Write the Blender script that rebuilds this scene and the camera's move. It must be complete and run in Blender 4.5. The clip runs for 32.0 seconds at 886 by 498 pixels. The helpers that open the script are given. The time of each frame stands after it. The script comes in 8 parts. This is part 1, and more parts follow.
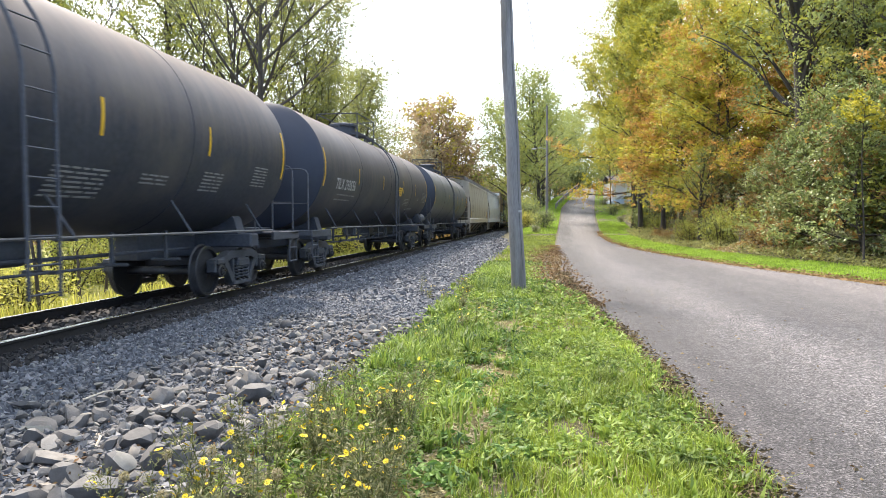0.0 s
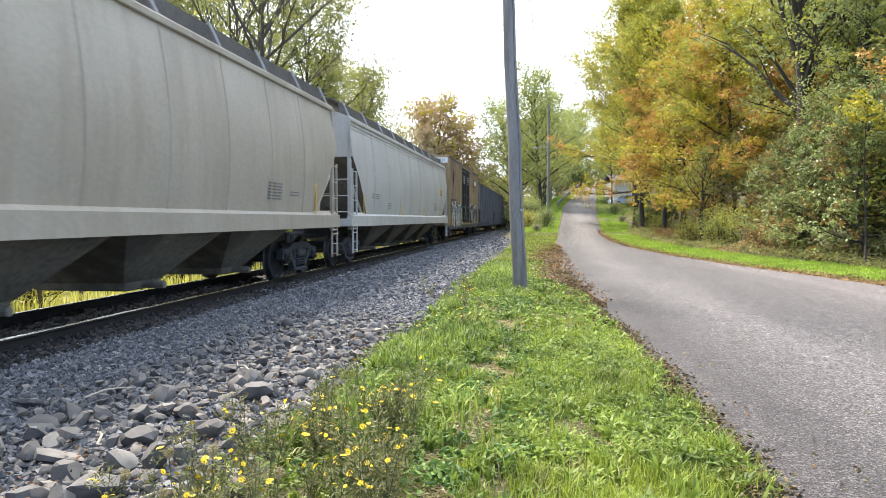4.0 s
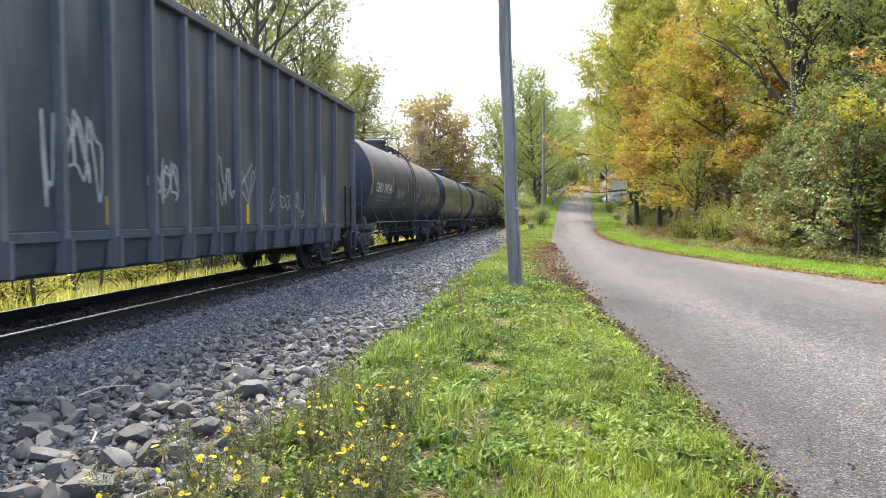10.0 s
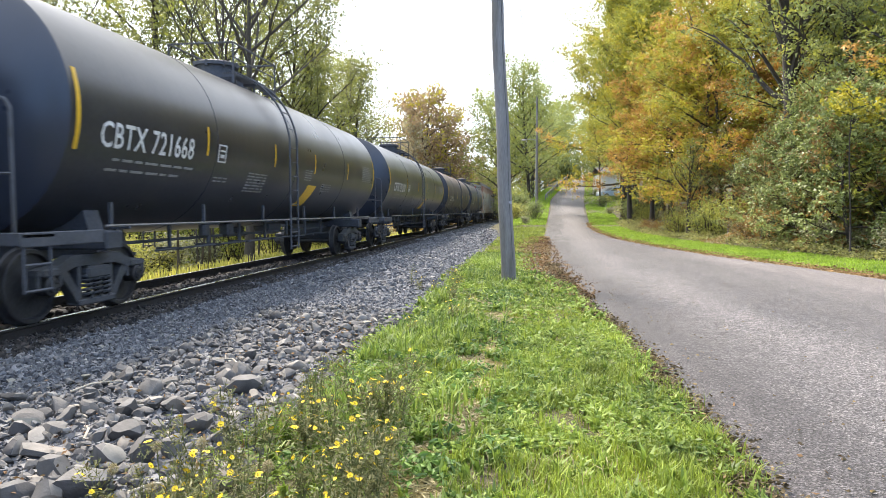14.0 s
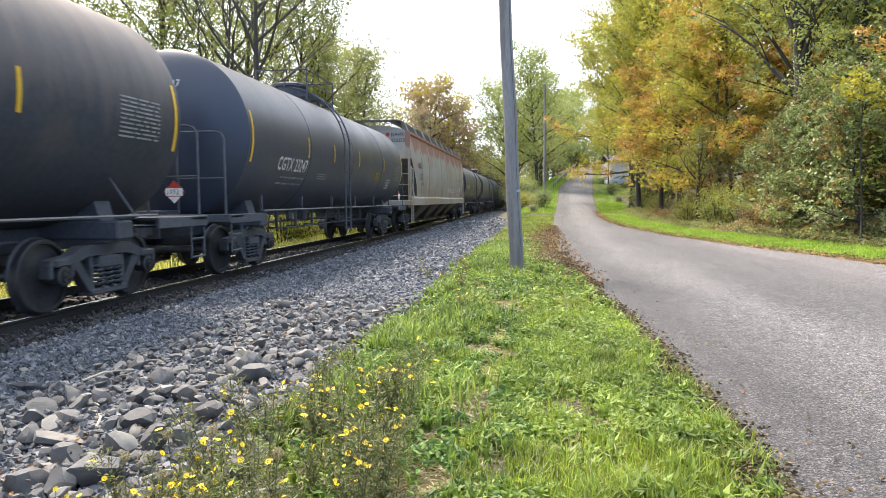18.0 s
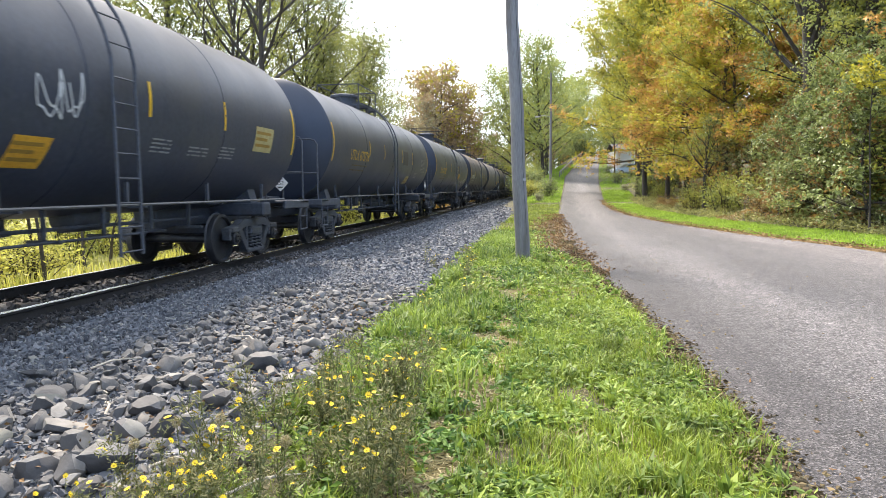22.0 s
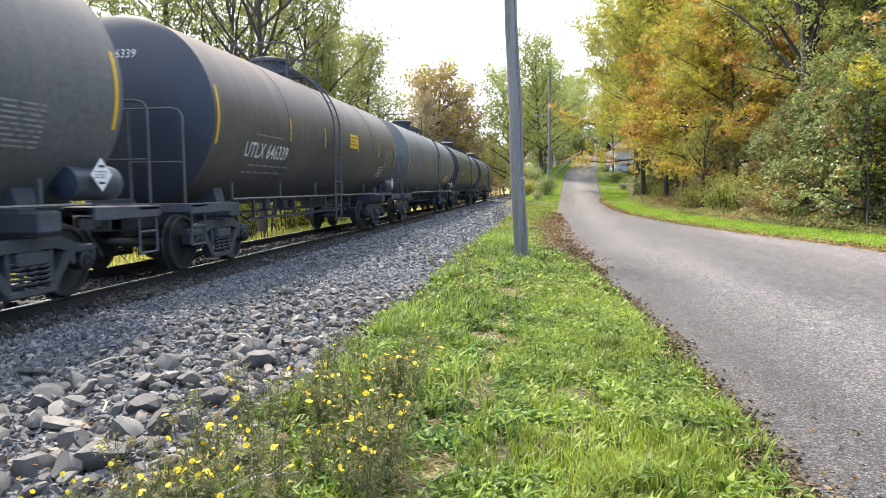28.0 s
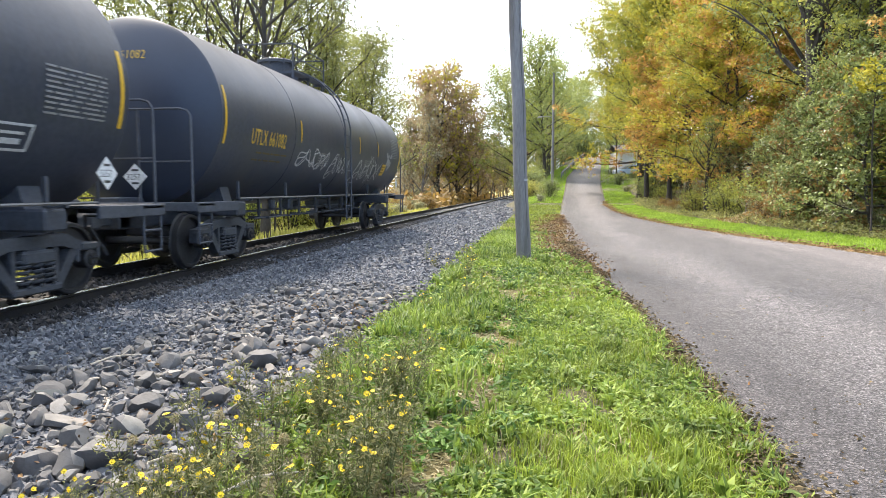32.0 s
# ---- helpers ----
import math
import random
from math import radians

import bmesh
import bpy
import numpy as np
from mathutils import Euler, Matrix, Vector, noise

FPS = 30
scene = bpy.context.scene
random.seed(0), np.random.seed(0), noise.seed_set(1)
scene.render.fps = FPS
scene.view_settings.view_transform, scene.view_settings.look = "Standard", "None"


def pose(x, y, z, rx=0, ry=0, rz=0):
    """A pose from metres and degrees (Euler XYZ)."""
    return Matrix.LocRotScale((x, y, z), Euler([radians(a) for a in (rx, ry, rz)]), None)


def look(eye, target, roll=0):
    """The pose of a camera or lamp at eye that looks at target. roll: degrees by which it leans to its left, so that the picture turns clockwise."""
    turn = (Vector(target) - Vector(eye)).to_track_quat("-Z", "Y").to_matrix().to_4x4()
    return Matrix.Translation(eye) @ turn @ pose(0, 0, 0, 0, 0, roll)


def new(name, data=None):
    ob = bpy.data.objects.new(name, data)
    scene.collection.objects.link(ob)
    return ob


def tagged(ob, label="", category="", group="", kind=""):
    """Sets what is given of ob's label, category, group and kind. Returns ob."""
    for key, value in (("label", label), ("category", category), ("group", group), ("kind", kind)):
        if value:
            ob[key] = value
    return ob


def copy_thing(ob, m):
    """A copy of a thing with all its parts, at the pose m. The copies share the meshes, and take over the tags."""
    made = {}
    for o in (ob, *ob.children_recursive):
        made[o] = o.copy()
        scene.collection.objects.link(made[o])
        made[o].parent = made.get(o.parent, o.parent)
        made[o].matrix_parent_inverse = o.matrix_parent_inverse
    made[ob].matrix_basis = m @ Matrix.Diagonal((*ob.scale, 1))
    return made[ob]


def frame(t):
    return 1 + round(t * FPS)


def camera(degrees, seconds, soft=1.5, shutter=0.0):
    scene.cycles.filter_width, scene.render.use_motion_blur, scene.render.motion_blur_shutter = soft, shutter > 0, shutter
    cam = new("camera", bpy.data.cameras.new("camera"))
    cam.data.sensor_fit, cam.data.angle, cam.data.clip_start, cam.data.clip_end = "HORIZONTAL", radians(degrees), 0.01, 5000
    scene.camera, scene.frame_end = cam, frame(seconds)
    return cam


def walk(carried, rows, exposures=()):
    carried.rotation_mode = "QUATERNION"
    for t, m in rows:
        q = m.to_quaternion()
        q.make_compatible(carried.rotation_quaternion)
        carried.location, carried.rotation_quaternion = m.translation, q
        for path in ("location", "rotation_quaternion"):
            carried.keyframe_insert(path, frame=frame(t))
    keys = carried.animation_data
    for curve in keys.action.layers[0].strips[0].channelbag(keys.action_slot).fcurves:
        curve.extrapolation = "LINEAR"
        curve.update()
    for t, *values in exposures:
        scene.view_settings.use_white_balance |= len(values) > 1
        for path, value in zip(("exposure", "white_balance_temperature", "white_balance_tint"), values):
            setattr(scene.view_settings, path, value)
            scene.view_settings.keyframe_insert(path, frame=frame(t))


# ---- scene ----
# seconds, then the eye (metres) and the yaw, pitch and roll (degrees)
PATH = [
    (0.0, 0.014, -0.021, 1.338, 8.112, -2.403, -0.336),
    (0.5, 0.012, -0.019, 1.337, 8.062, -2.434, -0.317),
    (1.0, 0.010, -0.017, 1.337, 7.982, -2.521, -0.302),
    (1.5, 0.008, -0.014, 1.336, 7.924, -2.551, -0.293),
    (2.0, 0.007, -0.013, 1.336, 7.916, -2.582, -0.289),
    (2.5, 0.005, -0.012, 1.337, 7.965, -2.581, -0.178),
    (3.0, 0.004, -0.013, 1.337, 8.038, -2.553, -0.096),
    (3.5, 0.004, -0.013, 1.338, 8.140, -2.531, -0.088),
    (5.5, 0.005, -0.014, 1.339, 8.262, -2.424, -0.231),
    (6.0, 0.005, -0.014, 1.339, 8.145, -2.389, -0.255),
    (6.5, 0.005, -0.014, 1.339, 8.018, -2.385, -0.243),
    (7.0, 0.005, -0.013, 1.338, 7.886, -2.385, -0.188),
    (7.5, 0.004, -0.012, 1.339, 7.769, -2.397, -0.115),
    (8.0, 0.003, -0.011, 1.339, 7.756, -2.419, -0.063),
    (8.5, 0.001, -0.010, 1.339, 7.745, -2.470, -0.015),
    (9.0, -0.000, -0.009, 1.339, 7.760, -2.547, -0.015),
    (9.5, -0.002, -0.007, 1.338, 7.777, -2.619, -0.047),
    (10.0, -0.004, -0.006, 1.338, 7.770, -2.689, -0.069),
    (10.5, -0.004, -0.006, 1.337, 7.755, -2.685, -0.061),
    (11.0, -0.005, -0.005, 1.337, 7.718, -2.687, -0.061),
    (11.5, -0.006, -0.004, 1.336, 7.680, -2.730, -0.022),
    (12.0, -0.006, -0.004, 1.336, 7.673, -2.815, -0.063),
    (12.5, -0.006, -0.003, 1.337, 7.594, -2.893, -0.112),
    (13.0, -0.005, -0.003, 1.337, 7.465, -3.021, -0.111),
    (13.5, -0.003, -0.003, 1.337, 7.336, -3.083, -0.194),
    (14.0, -0.000, -0.004, 1.336, 7.241, -3.153, -0.209),
    (14.5, 0.002, -0.005, 1.335, 7.253, -3.200, -0.319),
    (16.5, 0.003, -0.006, 1.334, 7.698, -3.585, -0.376),
    (17.0, 0.004, -0.007, 1.333, 7.767, -3.722, -0.402),
    (17.5, 0.004, -0.007, 1.333, 7.843, -3.894, -0.433),
    (18.0, 0.003, -0.006, 1.333, 7.932, -4.068, -0.496),
    (18.5, 0.001, -0.005, 1.333, 8.034, -4.257, -0.474),
    (19.0, -0.002, -0.003, 1.332, 8.143, -4.400, -0.456),
    (19.5, -0.005, -0.001, 1.331, 8.196, -4.533, -0.420),
    (20.0, -0.007, 0.000, 1.330, 8.265, -4.700, -0.471),
    (20.5, -0.008, 0.002, 1.329, 8.276, -4.819, -0.478),
    (21.0, -0.008, 0.003, 1.329, 8.312, -4.908, -0.512),
    (21.5, -0.008, 0.003, 1.328, 8.333, -4.974, -0.537),
    (22.0, -0.008, 0.003, 1.328, 8.398, -4.979, -0.544),
    (22.5, -0.008, 0.003, 1.328, 8.407, -4.984, -0.554),
    (23.0, -0.008, 0.002, 1.328, 8.476, -5.048, -0.556),
    (23.5, -0.007, 0.002, 1.329, 8.504, -5.117, -0.584),
    (24.0, -0.006, 0.001, 1.329, 8.553, -5.170, -0.657),
    (24.5, -0.004, 0.002, 1.329, 8.501, -5.218, -0.704),
    (25.0, -0.003, 0.002, 1.328, 8.493, -5.273, -0.761),
    (25.5, -0.003, 0.003, 1.328, 8.435, -5.320, -0.817),
    (27.5, -0.003, 0.004, 1.328, 8.267, -5.197, -0.611),
    (28.0, -0.004, 0.004, 1.327, 8.273, -5.100, -0.444),
    (28.5, -0.005, 0.005, 1.327, 8.331, -5.027, -0.319),
    (29.0, -0.006, 0.004, 1.327, 8.363, -4.955, -0.208),
    (29.5, -0.005, 0.004, 1.327, 8.382, -4.884, -0.101),
    (30.0, -0.004, 0.003, 1.328, 8.423, -4.807, -0.091),
    (30.5, -0.003, 0.002, 1.329, 8.440, -4.771, -0.034),
    (31.0, -0.002, 0.001, 1.329, 8.443, -4.783, -0.007),
    (31.5, -0.001, 0.001, 1.330, 8.474, -4.905, -0.027),
    (32.0, -0.000, -0.000, 1.330, 8.494, -5.018, -0.000),
]
cam = camera(66.0, 32.0, soft=0.5, shutter=0.15)
walk(cam, [(t, pose(x, y, z, 90 + pitch, 0, yaw) @ pose(0, 0, 0, 0, 0, roll)) for t, x, y, z, yaw, pitch, roll in PATH],
     exposures=[(0.0, 0.08), (32.0, 0.08)])

# ---- sky and sun: a bright hazy overcast ----
world = bpy.data.worlds.new("world")
scene.world = world
world.use_nodes = True
wn = world.node_tree
sky = wn.nodes.new("ShaderNodeTexSky")
sky.sky_type, sky.sun_disc, sky.sun_elevation, sky.sun_rotation = "NISHITA", False, radians(54), radians(-41)
sky.dust_density, sky.air_density = 4.0, 1.0
haze = wn.nodes.new("ShaderNodeMix")
haze.data_type = "RGBA"
haze.inputs["Factor"].default_value = 0.85
# the haze glares white towards the sun and is bluer and darker away from it
SUN = Vector((-0.48, 0.55, 1.0)).normalized()
view = wn.nodes.new("ShaderNodeTexCoord")
near_sun = wn.nodes.new("ShaderNodeVectorMath")
near_sun.operation = "DOT_PRODUCT"
near_sun.inputs[1].default_value = SUN
wn.links.new(view.outputs["Generated"], near_sun.inputs[0])
glare = wn.nodes.new("ShaderNodeMapRange")
glare.inputs["From Min"].default_value, glare.inputs["From Max"].default_value = -0.35, 0.75
wn.links.new(near_sun.outputs["Value"], glare.inputs["Value"])
veil = wn.nodes.new("ShaderNodeMix")
veil.data_type = "RGBA"
veil.inputs["A"].default_value, veil.inputs["B"].default_value = (4.9, 7.9, 13.6, 1), (12.7, 13.4, 14.4, 1)
wn.links.new(glare.outputs["Result"], veil.inputs["Factor"])
wn.links.new(veil.outputs["Result"], haze.inputs["B"])
wn.links.new(sky.outputs["Color"], haze.inputs["A"])
wn.links.new(haze.outputs["Result"], wn.nodes["Background"].inputs["Color"])
wn.nodes["Background"].inputs["Strength"].default_value = 0.18
sun = new("sun", bpy.data.lights.new("sun", "SUN"))
sun.data.energy, sun.data.angle, sun.data.color = 8.8, radians(11), (1.0, 0.885, 0.755)
sun.matrix_world = look(SUN * 60, (0, 0, 0))


# ---- small tools ----
YAW = radians(8.494)


def plan(right, ahead):
    """World x, y of a place right of and ahead of the standpoint."""
    return right * math.cos(YAW) - ahead * math.sin(YAW), right * math.sin(YAW) + ahead * math.cos(YAW)


def unplan(x, y):
    return x * math.cos(YAW) + y * math.sin(YAW), -x * math.sin(YAW) + y * math.cos(YAW)


def ease(a, b, v):
    k = min(1.0, max(0.0, (v - a) / (b - a)))
    return k * k * (3 - 2 * k)


class Geo:
    """Gathers vertices and faces for one mesh."""

    def __init__(self):
        self.v, self.f = [], []

    def add(self, verts, faces):
        n = len(self.v)
        self.v += [tuple(p) for p in verts]
        self.f += [tuple(i + n for i in q) for q in faces]
        return self

    def box(self, c, s, turn=None, bevel=0.0):
        hx, hy, hz = s[0] / 2, s[1] / 2, s[2] / 2
        b = min(bevel, hx * 0.9, hy * 0.9, hz * 0.9)
        if b <= 0:
            vs = [(x, y, z) for x in (-hx, hx) for y in (-hy, hy) for z in (-hz, hz)]
            fs = [(0, 1, 3, 2), (4, 6, 7, 5), (0, 4, 5, 1), (2, 3, 7, 6), (0, 2, 6, 4), (1, 5, 7, 3)]
        else:
            vs, fs, ix = [], [], {}
            for sx in (-1, 1):
                for sy in (-1, 1):
                    for sz in (-1, 1):
                        for k, p in enumerate(((hx, hy - b, hz - b), (hx - b, hy, hz - b), (hx - b, hy - b, hz))):
                            ix[sx, sy, sz, k] = len(vs)
                            vs.append((sx * p[0], sy * p[1], sz * p[2]))
            u = (-1, 1)
            ring = ((-1, -1), (1, -1), (1, 1), (-1, 1))
            for s_ in u:
                fs.append([ix[s_, a, c_, 0] for a, c_ in ring])
                fs.append([ix[a, s_, c_, 1] for a, c_ in ring])
                fs.append([ix[a, c_, s_, 2] for a, c_ in ring])
            for a in u:
                for c_ in u:
                    fs.append([ix[a, c_, -1, 0], ix[a, c_, 1, 0], ix[a, c_, 1, 1], ix[a, c_, -1, 1]])
                    fs.append([ix[a, -1, c_, 0], ix[a, 1, c_, 0], ix[a, 1, c_, 2], ix[a, -1, c_, 2]])
                    fs.append([ix[-1, a, c_, 1], ix[1, a, c_, 1], ix[1, a, c_, 2], ix[-1, a, c_, 2]])
                    for d in u:
                        fs.append([ix[a, c_, d, k] for k in range(3)])
        m = turn.to_3x3() if turn else None
        vs = [Vector(p) for p in vs]
        if m:
            vs = [m @ p for p in vs]
        return self.add([p + Vector(c) for p in vs], fs)

    def tube(self, pts, r, seg=6, caps=True):
        pts = [Vector(p) for p in pts]
        rs = r if isinstance(r, (list, tuple)) else [r] * len(pts)
        n, rings = len(self.v), len(pts)
        up = None
        for i, p in enumerate(pts):
            d = (pts[min(i + 1, rings - 1)] - pts[max(i - 1, 0)]).normalized()
            if up is None:
                up = Vector((0, 0, 1)) if abs(d.z) < 0.9 else Vector((1, 0, 0))
            a = d.cross(up)
            a = a.normalized() if a.length > 1e-6 else d.orthogonal().normalized()
            b = a.cross(d)
            up = b
            self.v += [tuple(p + (a * math.cos(k) + b * math.sin(k)) * rs[i]) for k in (2 * math.pi * j / seg for j in range(seg))]
        for i in range(rings - 1):
            for j in range(seg):
                k = (j + 1) % seg
                self.f.append((n + i * seg + j, n + i * seg + k, n + (i + 1) * seg + k, n + (i + 1) * seg + j))
        if caps:
            self.f.append(tuple(n + j for j in range(seg))[::-1])
            self.f.append(tuple(n + (rings - 1) * seg + j for j in range(seg)))
        return self

    def lathe(self, profile, seg=32, m=None):
        """profile: (along, radius) about the local x axis."""
        n = len(self.v)
        for a, r in profile:
            for j in range(seg):
                k = 2 * math.pi * j / seg
                p = Vector((a, r * math.cos(k), r * math.sin(k)))
                self.v.append(tuple(m @ p if m else p))
        for i in range(len(profile) - 1):
            for j in range(seg):
                k = (j + 1) % seg
                self.f.append((n + i * seg + j, n + (i + 1) * seg + j, n + (i + 1) * seg + k, n + i * seg + k))
        self.f.append(tuple(n + j for j in range(seg)))
        self.f.append(tuple(n + (len(profile) - 1) * seg + j for j in range(seg))[::-1])
        return self

    def prism(self, outline, a, b, axis="y"):
        """outline: 2D points, swept from a to b along an axis. For y: (x, z); for x: (y, z); for z: (x, y)."""
        put = {"y": lambda p, t: (p[0], t, p[1]), "x": lambda p, t: (t, p[0], p[1]), "z": lambda p, t: (p[0], p[1], t)}[axis]
        n, k = len(self.v), len(outline)
        self.v += [put(p, a) for p in outline] + [put(p, b) for p in outline]
        self.f += [(n + i, n + (i + 1) % k, n + k + (i + 1) % k, n + k + i) for i in range(k)]
        self.f += [tuple(n + i for i in range(k))[::-1], tuple(n + k + i for i in range(k))]
        return self

    def mesh(self, name, smooth=35):
        me = bpy.data.meshes.new(name)
        me.from_pydata(self.v, [], self.f)
        if smooth:
            bm = bmesh.new()
            bm.from_mesh(me)
            bmesh.ops.recalc_face_normals(bm, faces=bm.faces)
            bm.to_mesh(me)
            bm.free()
            me.shade_smooth()
            me.set_sharp_from_angle(angle=radians(smooth))
        me.update()
        return me


def part(name, geo, material, parent, label="", smooth=35, m=None):
    """One mesh object under a thing or a part. geo: a Geo or a ready mesh."""
    me = geo if isinstance(geo, bpy.types.Mesh) else geo.mesh(name, smooth)
    if material and not me.materials:
        me.materials.append(material)
    ob = new(name, me)
    ob.parent = parent
    if m is not None:
        ob.matrix_basis = m
    if label:
        ob["label"] = label
    return ob


def thing(name, label, category, group="", m=None, kind=""):
    ob = new(name)
    ob.empty_display_size = 0.2
    if m is not None:
        ob.matrix_basis = m
    return tagged(ob, label, category, group, kind)


def solid(name, geo, material, label="", category="", group="", kind="", smooth=35):
    """A top-level thing of one mesh."""
    ob = part(name, geo, material, None, smooth=smooth)
    return tagged(ob, label, category, group, kind)


def stuff_mesh(name, verts, faces_per, material, smooth=False):
    """A mesh from numpy arrays: verts (n, 3) and faces (m, k)."""
    me = bpy.data.meshes.new(name)
    k = faces_per.shape[1]
    me.vertices.add(len(verts))
    me.vertices.foreach_set("co", np.asarray(verts, np.float32).ravel())
    me.loops.add(faces_per.size)
    me.loops.foreach_set("vertex_index", faces_per.ravel().astype(np.int32))
    me.polygons.add(len(faces_per))
    me.polygons.foreach_set("loop_start", np.arange(0, faces_per.size, k, dtype=np.int32))
    me.polygons.foreach_set("use_smooth", np.full(len(faces_per), smooth))
    me.update(calc_edges=True)
    me.materials.append(material)
    return me


# ---- materials ----
def nodes_of(name):
    mt = bpy.data.materials.new(name)
    mt.use_nodes = True
    nt = mt.node_tree
    return mt, nt, nt.nodes["Principled BSDF"]


def link(nt, a, b):
    nt.links.new(a, b)


def noise_node(nt, co, scale, detail=4.0, rough=0.55):
    n = nt.nodes.new("ShaderNodeTexNoise")
    n.inputs["Scale"].default_value, n.inputs["Detail"].default_value, n.inputs["Roughness"].default_value = scale, detail, rough
    link(nt, co, n.inputs["Vector"])
    return n


def ramp(nt, src, stops):
    r = nt.nodes.new("ShaderNodeValToRGB")
    el = r.color_ramp.elements
    while len(el) < len(stops):
        el.new(0.5)
    for e, (p, c) in zip(el, stops):
        e.position, e.color = p, (*c, 1) if len(c) == 3 else c
    link(nt, src, r.inputs["Fac"])
    return r.outputs["Color"]


def mixed(nt, fac, a, b, mode="MIX"):
    m = nt.nodes.new("ShaderNodeMix")
    m.data_type, m.blend_type = "RGBA", mode
    for s, v in ((m.inputs["Factor"], fac), (m.inputs["A"], a), (m.inputs["B"], b)):
        if isinstance(v, bpy.types.NodeSocket):
            link(nt, v, s)
        elif isinstance(v, (int, float)):
            s.default_value = v
        else:
            s.default_value = (*v, 1)
    return m.outputs["Result"]


def coords(nt, stretch=None):
    c = nt.nodes.new("ShaderNodeTexCoord")
    if not stretch:
        return c.outputs["Object"]
    m = nt.nodes.new("ShaderNodeMapping")
    m.inputs["Scale"].default_value = stretch
    link(nt, c.outputs["Object"], m.inputs["Vector"])
    return m.outputs["Vector"]


def bump(nt, bsdf, height, strength, distance):
    b = nt.nodes.new("ShaderNodeBump")
    b.inputs["Strength"].default_value, b.inputs["Distance"].default_value = strength, distance
    link(nt, height, b.inputs["Height"])
    link(nt, b.outputs["Normal"], bsdf.inputs["Normal"])


def surface(name, dark, light, scale=3.0, fine=40.0, rough=0.6, metal=0.0, relief=0.002, stain=None, stain_scale=0.7, stain_at=(0.5, 0.7),
            stretch=None, rough_var=0.15, vary=0.0, dusty=None):
    """A surface with two scales of variation, an optional stain colour and a fine relief."""
    mt, nt, bs = nodes_of(name)
    co = coords(nt, stretch)
    big, small = noise_node(nt, co, scale, 5), noise_node(nt, co, fine, 3)
    base = ramp(nt, big.outputs["Fac"], [(0.3, dark), (0.7, light)])
    base = mixed(nt, 0.35, base, ramp(nt, small.outputs["Fac"], [(0.3, [c * 0.6 for c in dark]), (0.7, [min(1, c * 1.25) for c in light])]))
    if stain:
        st = noise_node(nt, co, stain_scale, 6, 0.65)
        base = mixed(nt, ramp(nt, st.outputs["Fac"], [(stain_at[0], (0, 0, 0)), (stain_at[1], (1, 1, 1))]), base, stain)
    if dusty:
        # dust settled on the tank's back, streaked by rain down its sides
        # the paling towards the top also paints in reflected sky
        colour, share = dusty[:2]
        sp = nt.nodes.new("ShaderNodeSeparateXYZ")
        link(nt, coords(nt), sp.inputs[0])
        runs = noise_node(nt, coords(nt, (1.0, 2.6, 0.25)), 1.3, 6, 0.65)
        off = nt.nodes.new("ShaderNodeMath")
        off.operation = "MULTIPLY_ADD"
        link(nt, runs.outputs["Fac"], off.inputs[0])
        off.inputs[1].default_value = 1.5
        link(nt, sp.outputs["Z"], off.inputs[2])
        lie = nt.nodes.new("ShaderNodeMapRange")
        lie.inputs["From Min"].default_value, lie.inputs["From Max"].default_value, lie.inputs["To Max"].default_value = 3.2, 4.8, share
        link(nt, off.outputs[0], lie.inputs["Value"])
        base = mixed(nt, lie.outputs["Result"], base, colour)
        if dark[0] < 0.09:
            # the heads' shade is painted in: dark navy over the dust where normals face along the track
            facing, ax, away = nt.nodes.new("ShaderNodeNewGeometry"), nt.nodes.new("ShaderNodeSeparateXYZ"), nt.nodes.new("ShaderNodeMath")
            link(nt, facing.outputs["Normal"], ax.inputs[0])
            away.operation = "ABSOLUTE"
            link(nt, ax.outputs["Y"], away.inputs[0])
            shaded = nt.nodes.new("ShaderNodeMapRange")
            shaded.inputs["From Min"].default_value, shaded.inputs["From Max"].default_value, shaded.inputs["To Max"].default_value = 0.1, 0.3, 0.85
            link(nt, away.outputs[0], shaded.inputs["Value"])
            base = mixed(nt, shaded.outputs["Result"], base, ramp(nt, big.outputs["Fac"], [(0.3, (0.022, 0.03, 0.05)), (0.7, (0.034, 0.043, 0.066))]))
    if vary:
        oi = nt.nodes.new("ShaderNodeObjectInfo")
        base = mixed(nt, 1.0, base, ramp(nt, oi.outputs["Random"], [(0, [1 - vary] * 3), (1, [1 + vary * 0.6] * 3)]), "MULTIPLY")
    link(nt, base, bs.inputs["Base Color"])
    rr = nt.nodes.new("ShaderNodeMapRange")
    rr.inputs["To Min"].default_value, rr.inputs["To Max"].default_value = max(0.03, rough - rough_var), min(1, rough + rough_var)
    link(nt, big.outputs["Fac"], rr.inputs["Value"])
    link(nt, rr.outputs["Result"], bs.inputs["Roughness"])
    bs.inputs["Metallic"].default_value = metal
    if dusty:
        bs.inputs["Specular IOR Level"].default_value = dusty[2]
    if relief:
        bump(nt, bs, small.outputs["Fac"], 0.5, relief)
    return mt


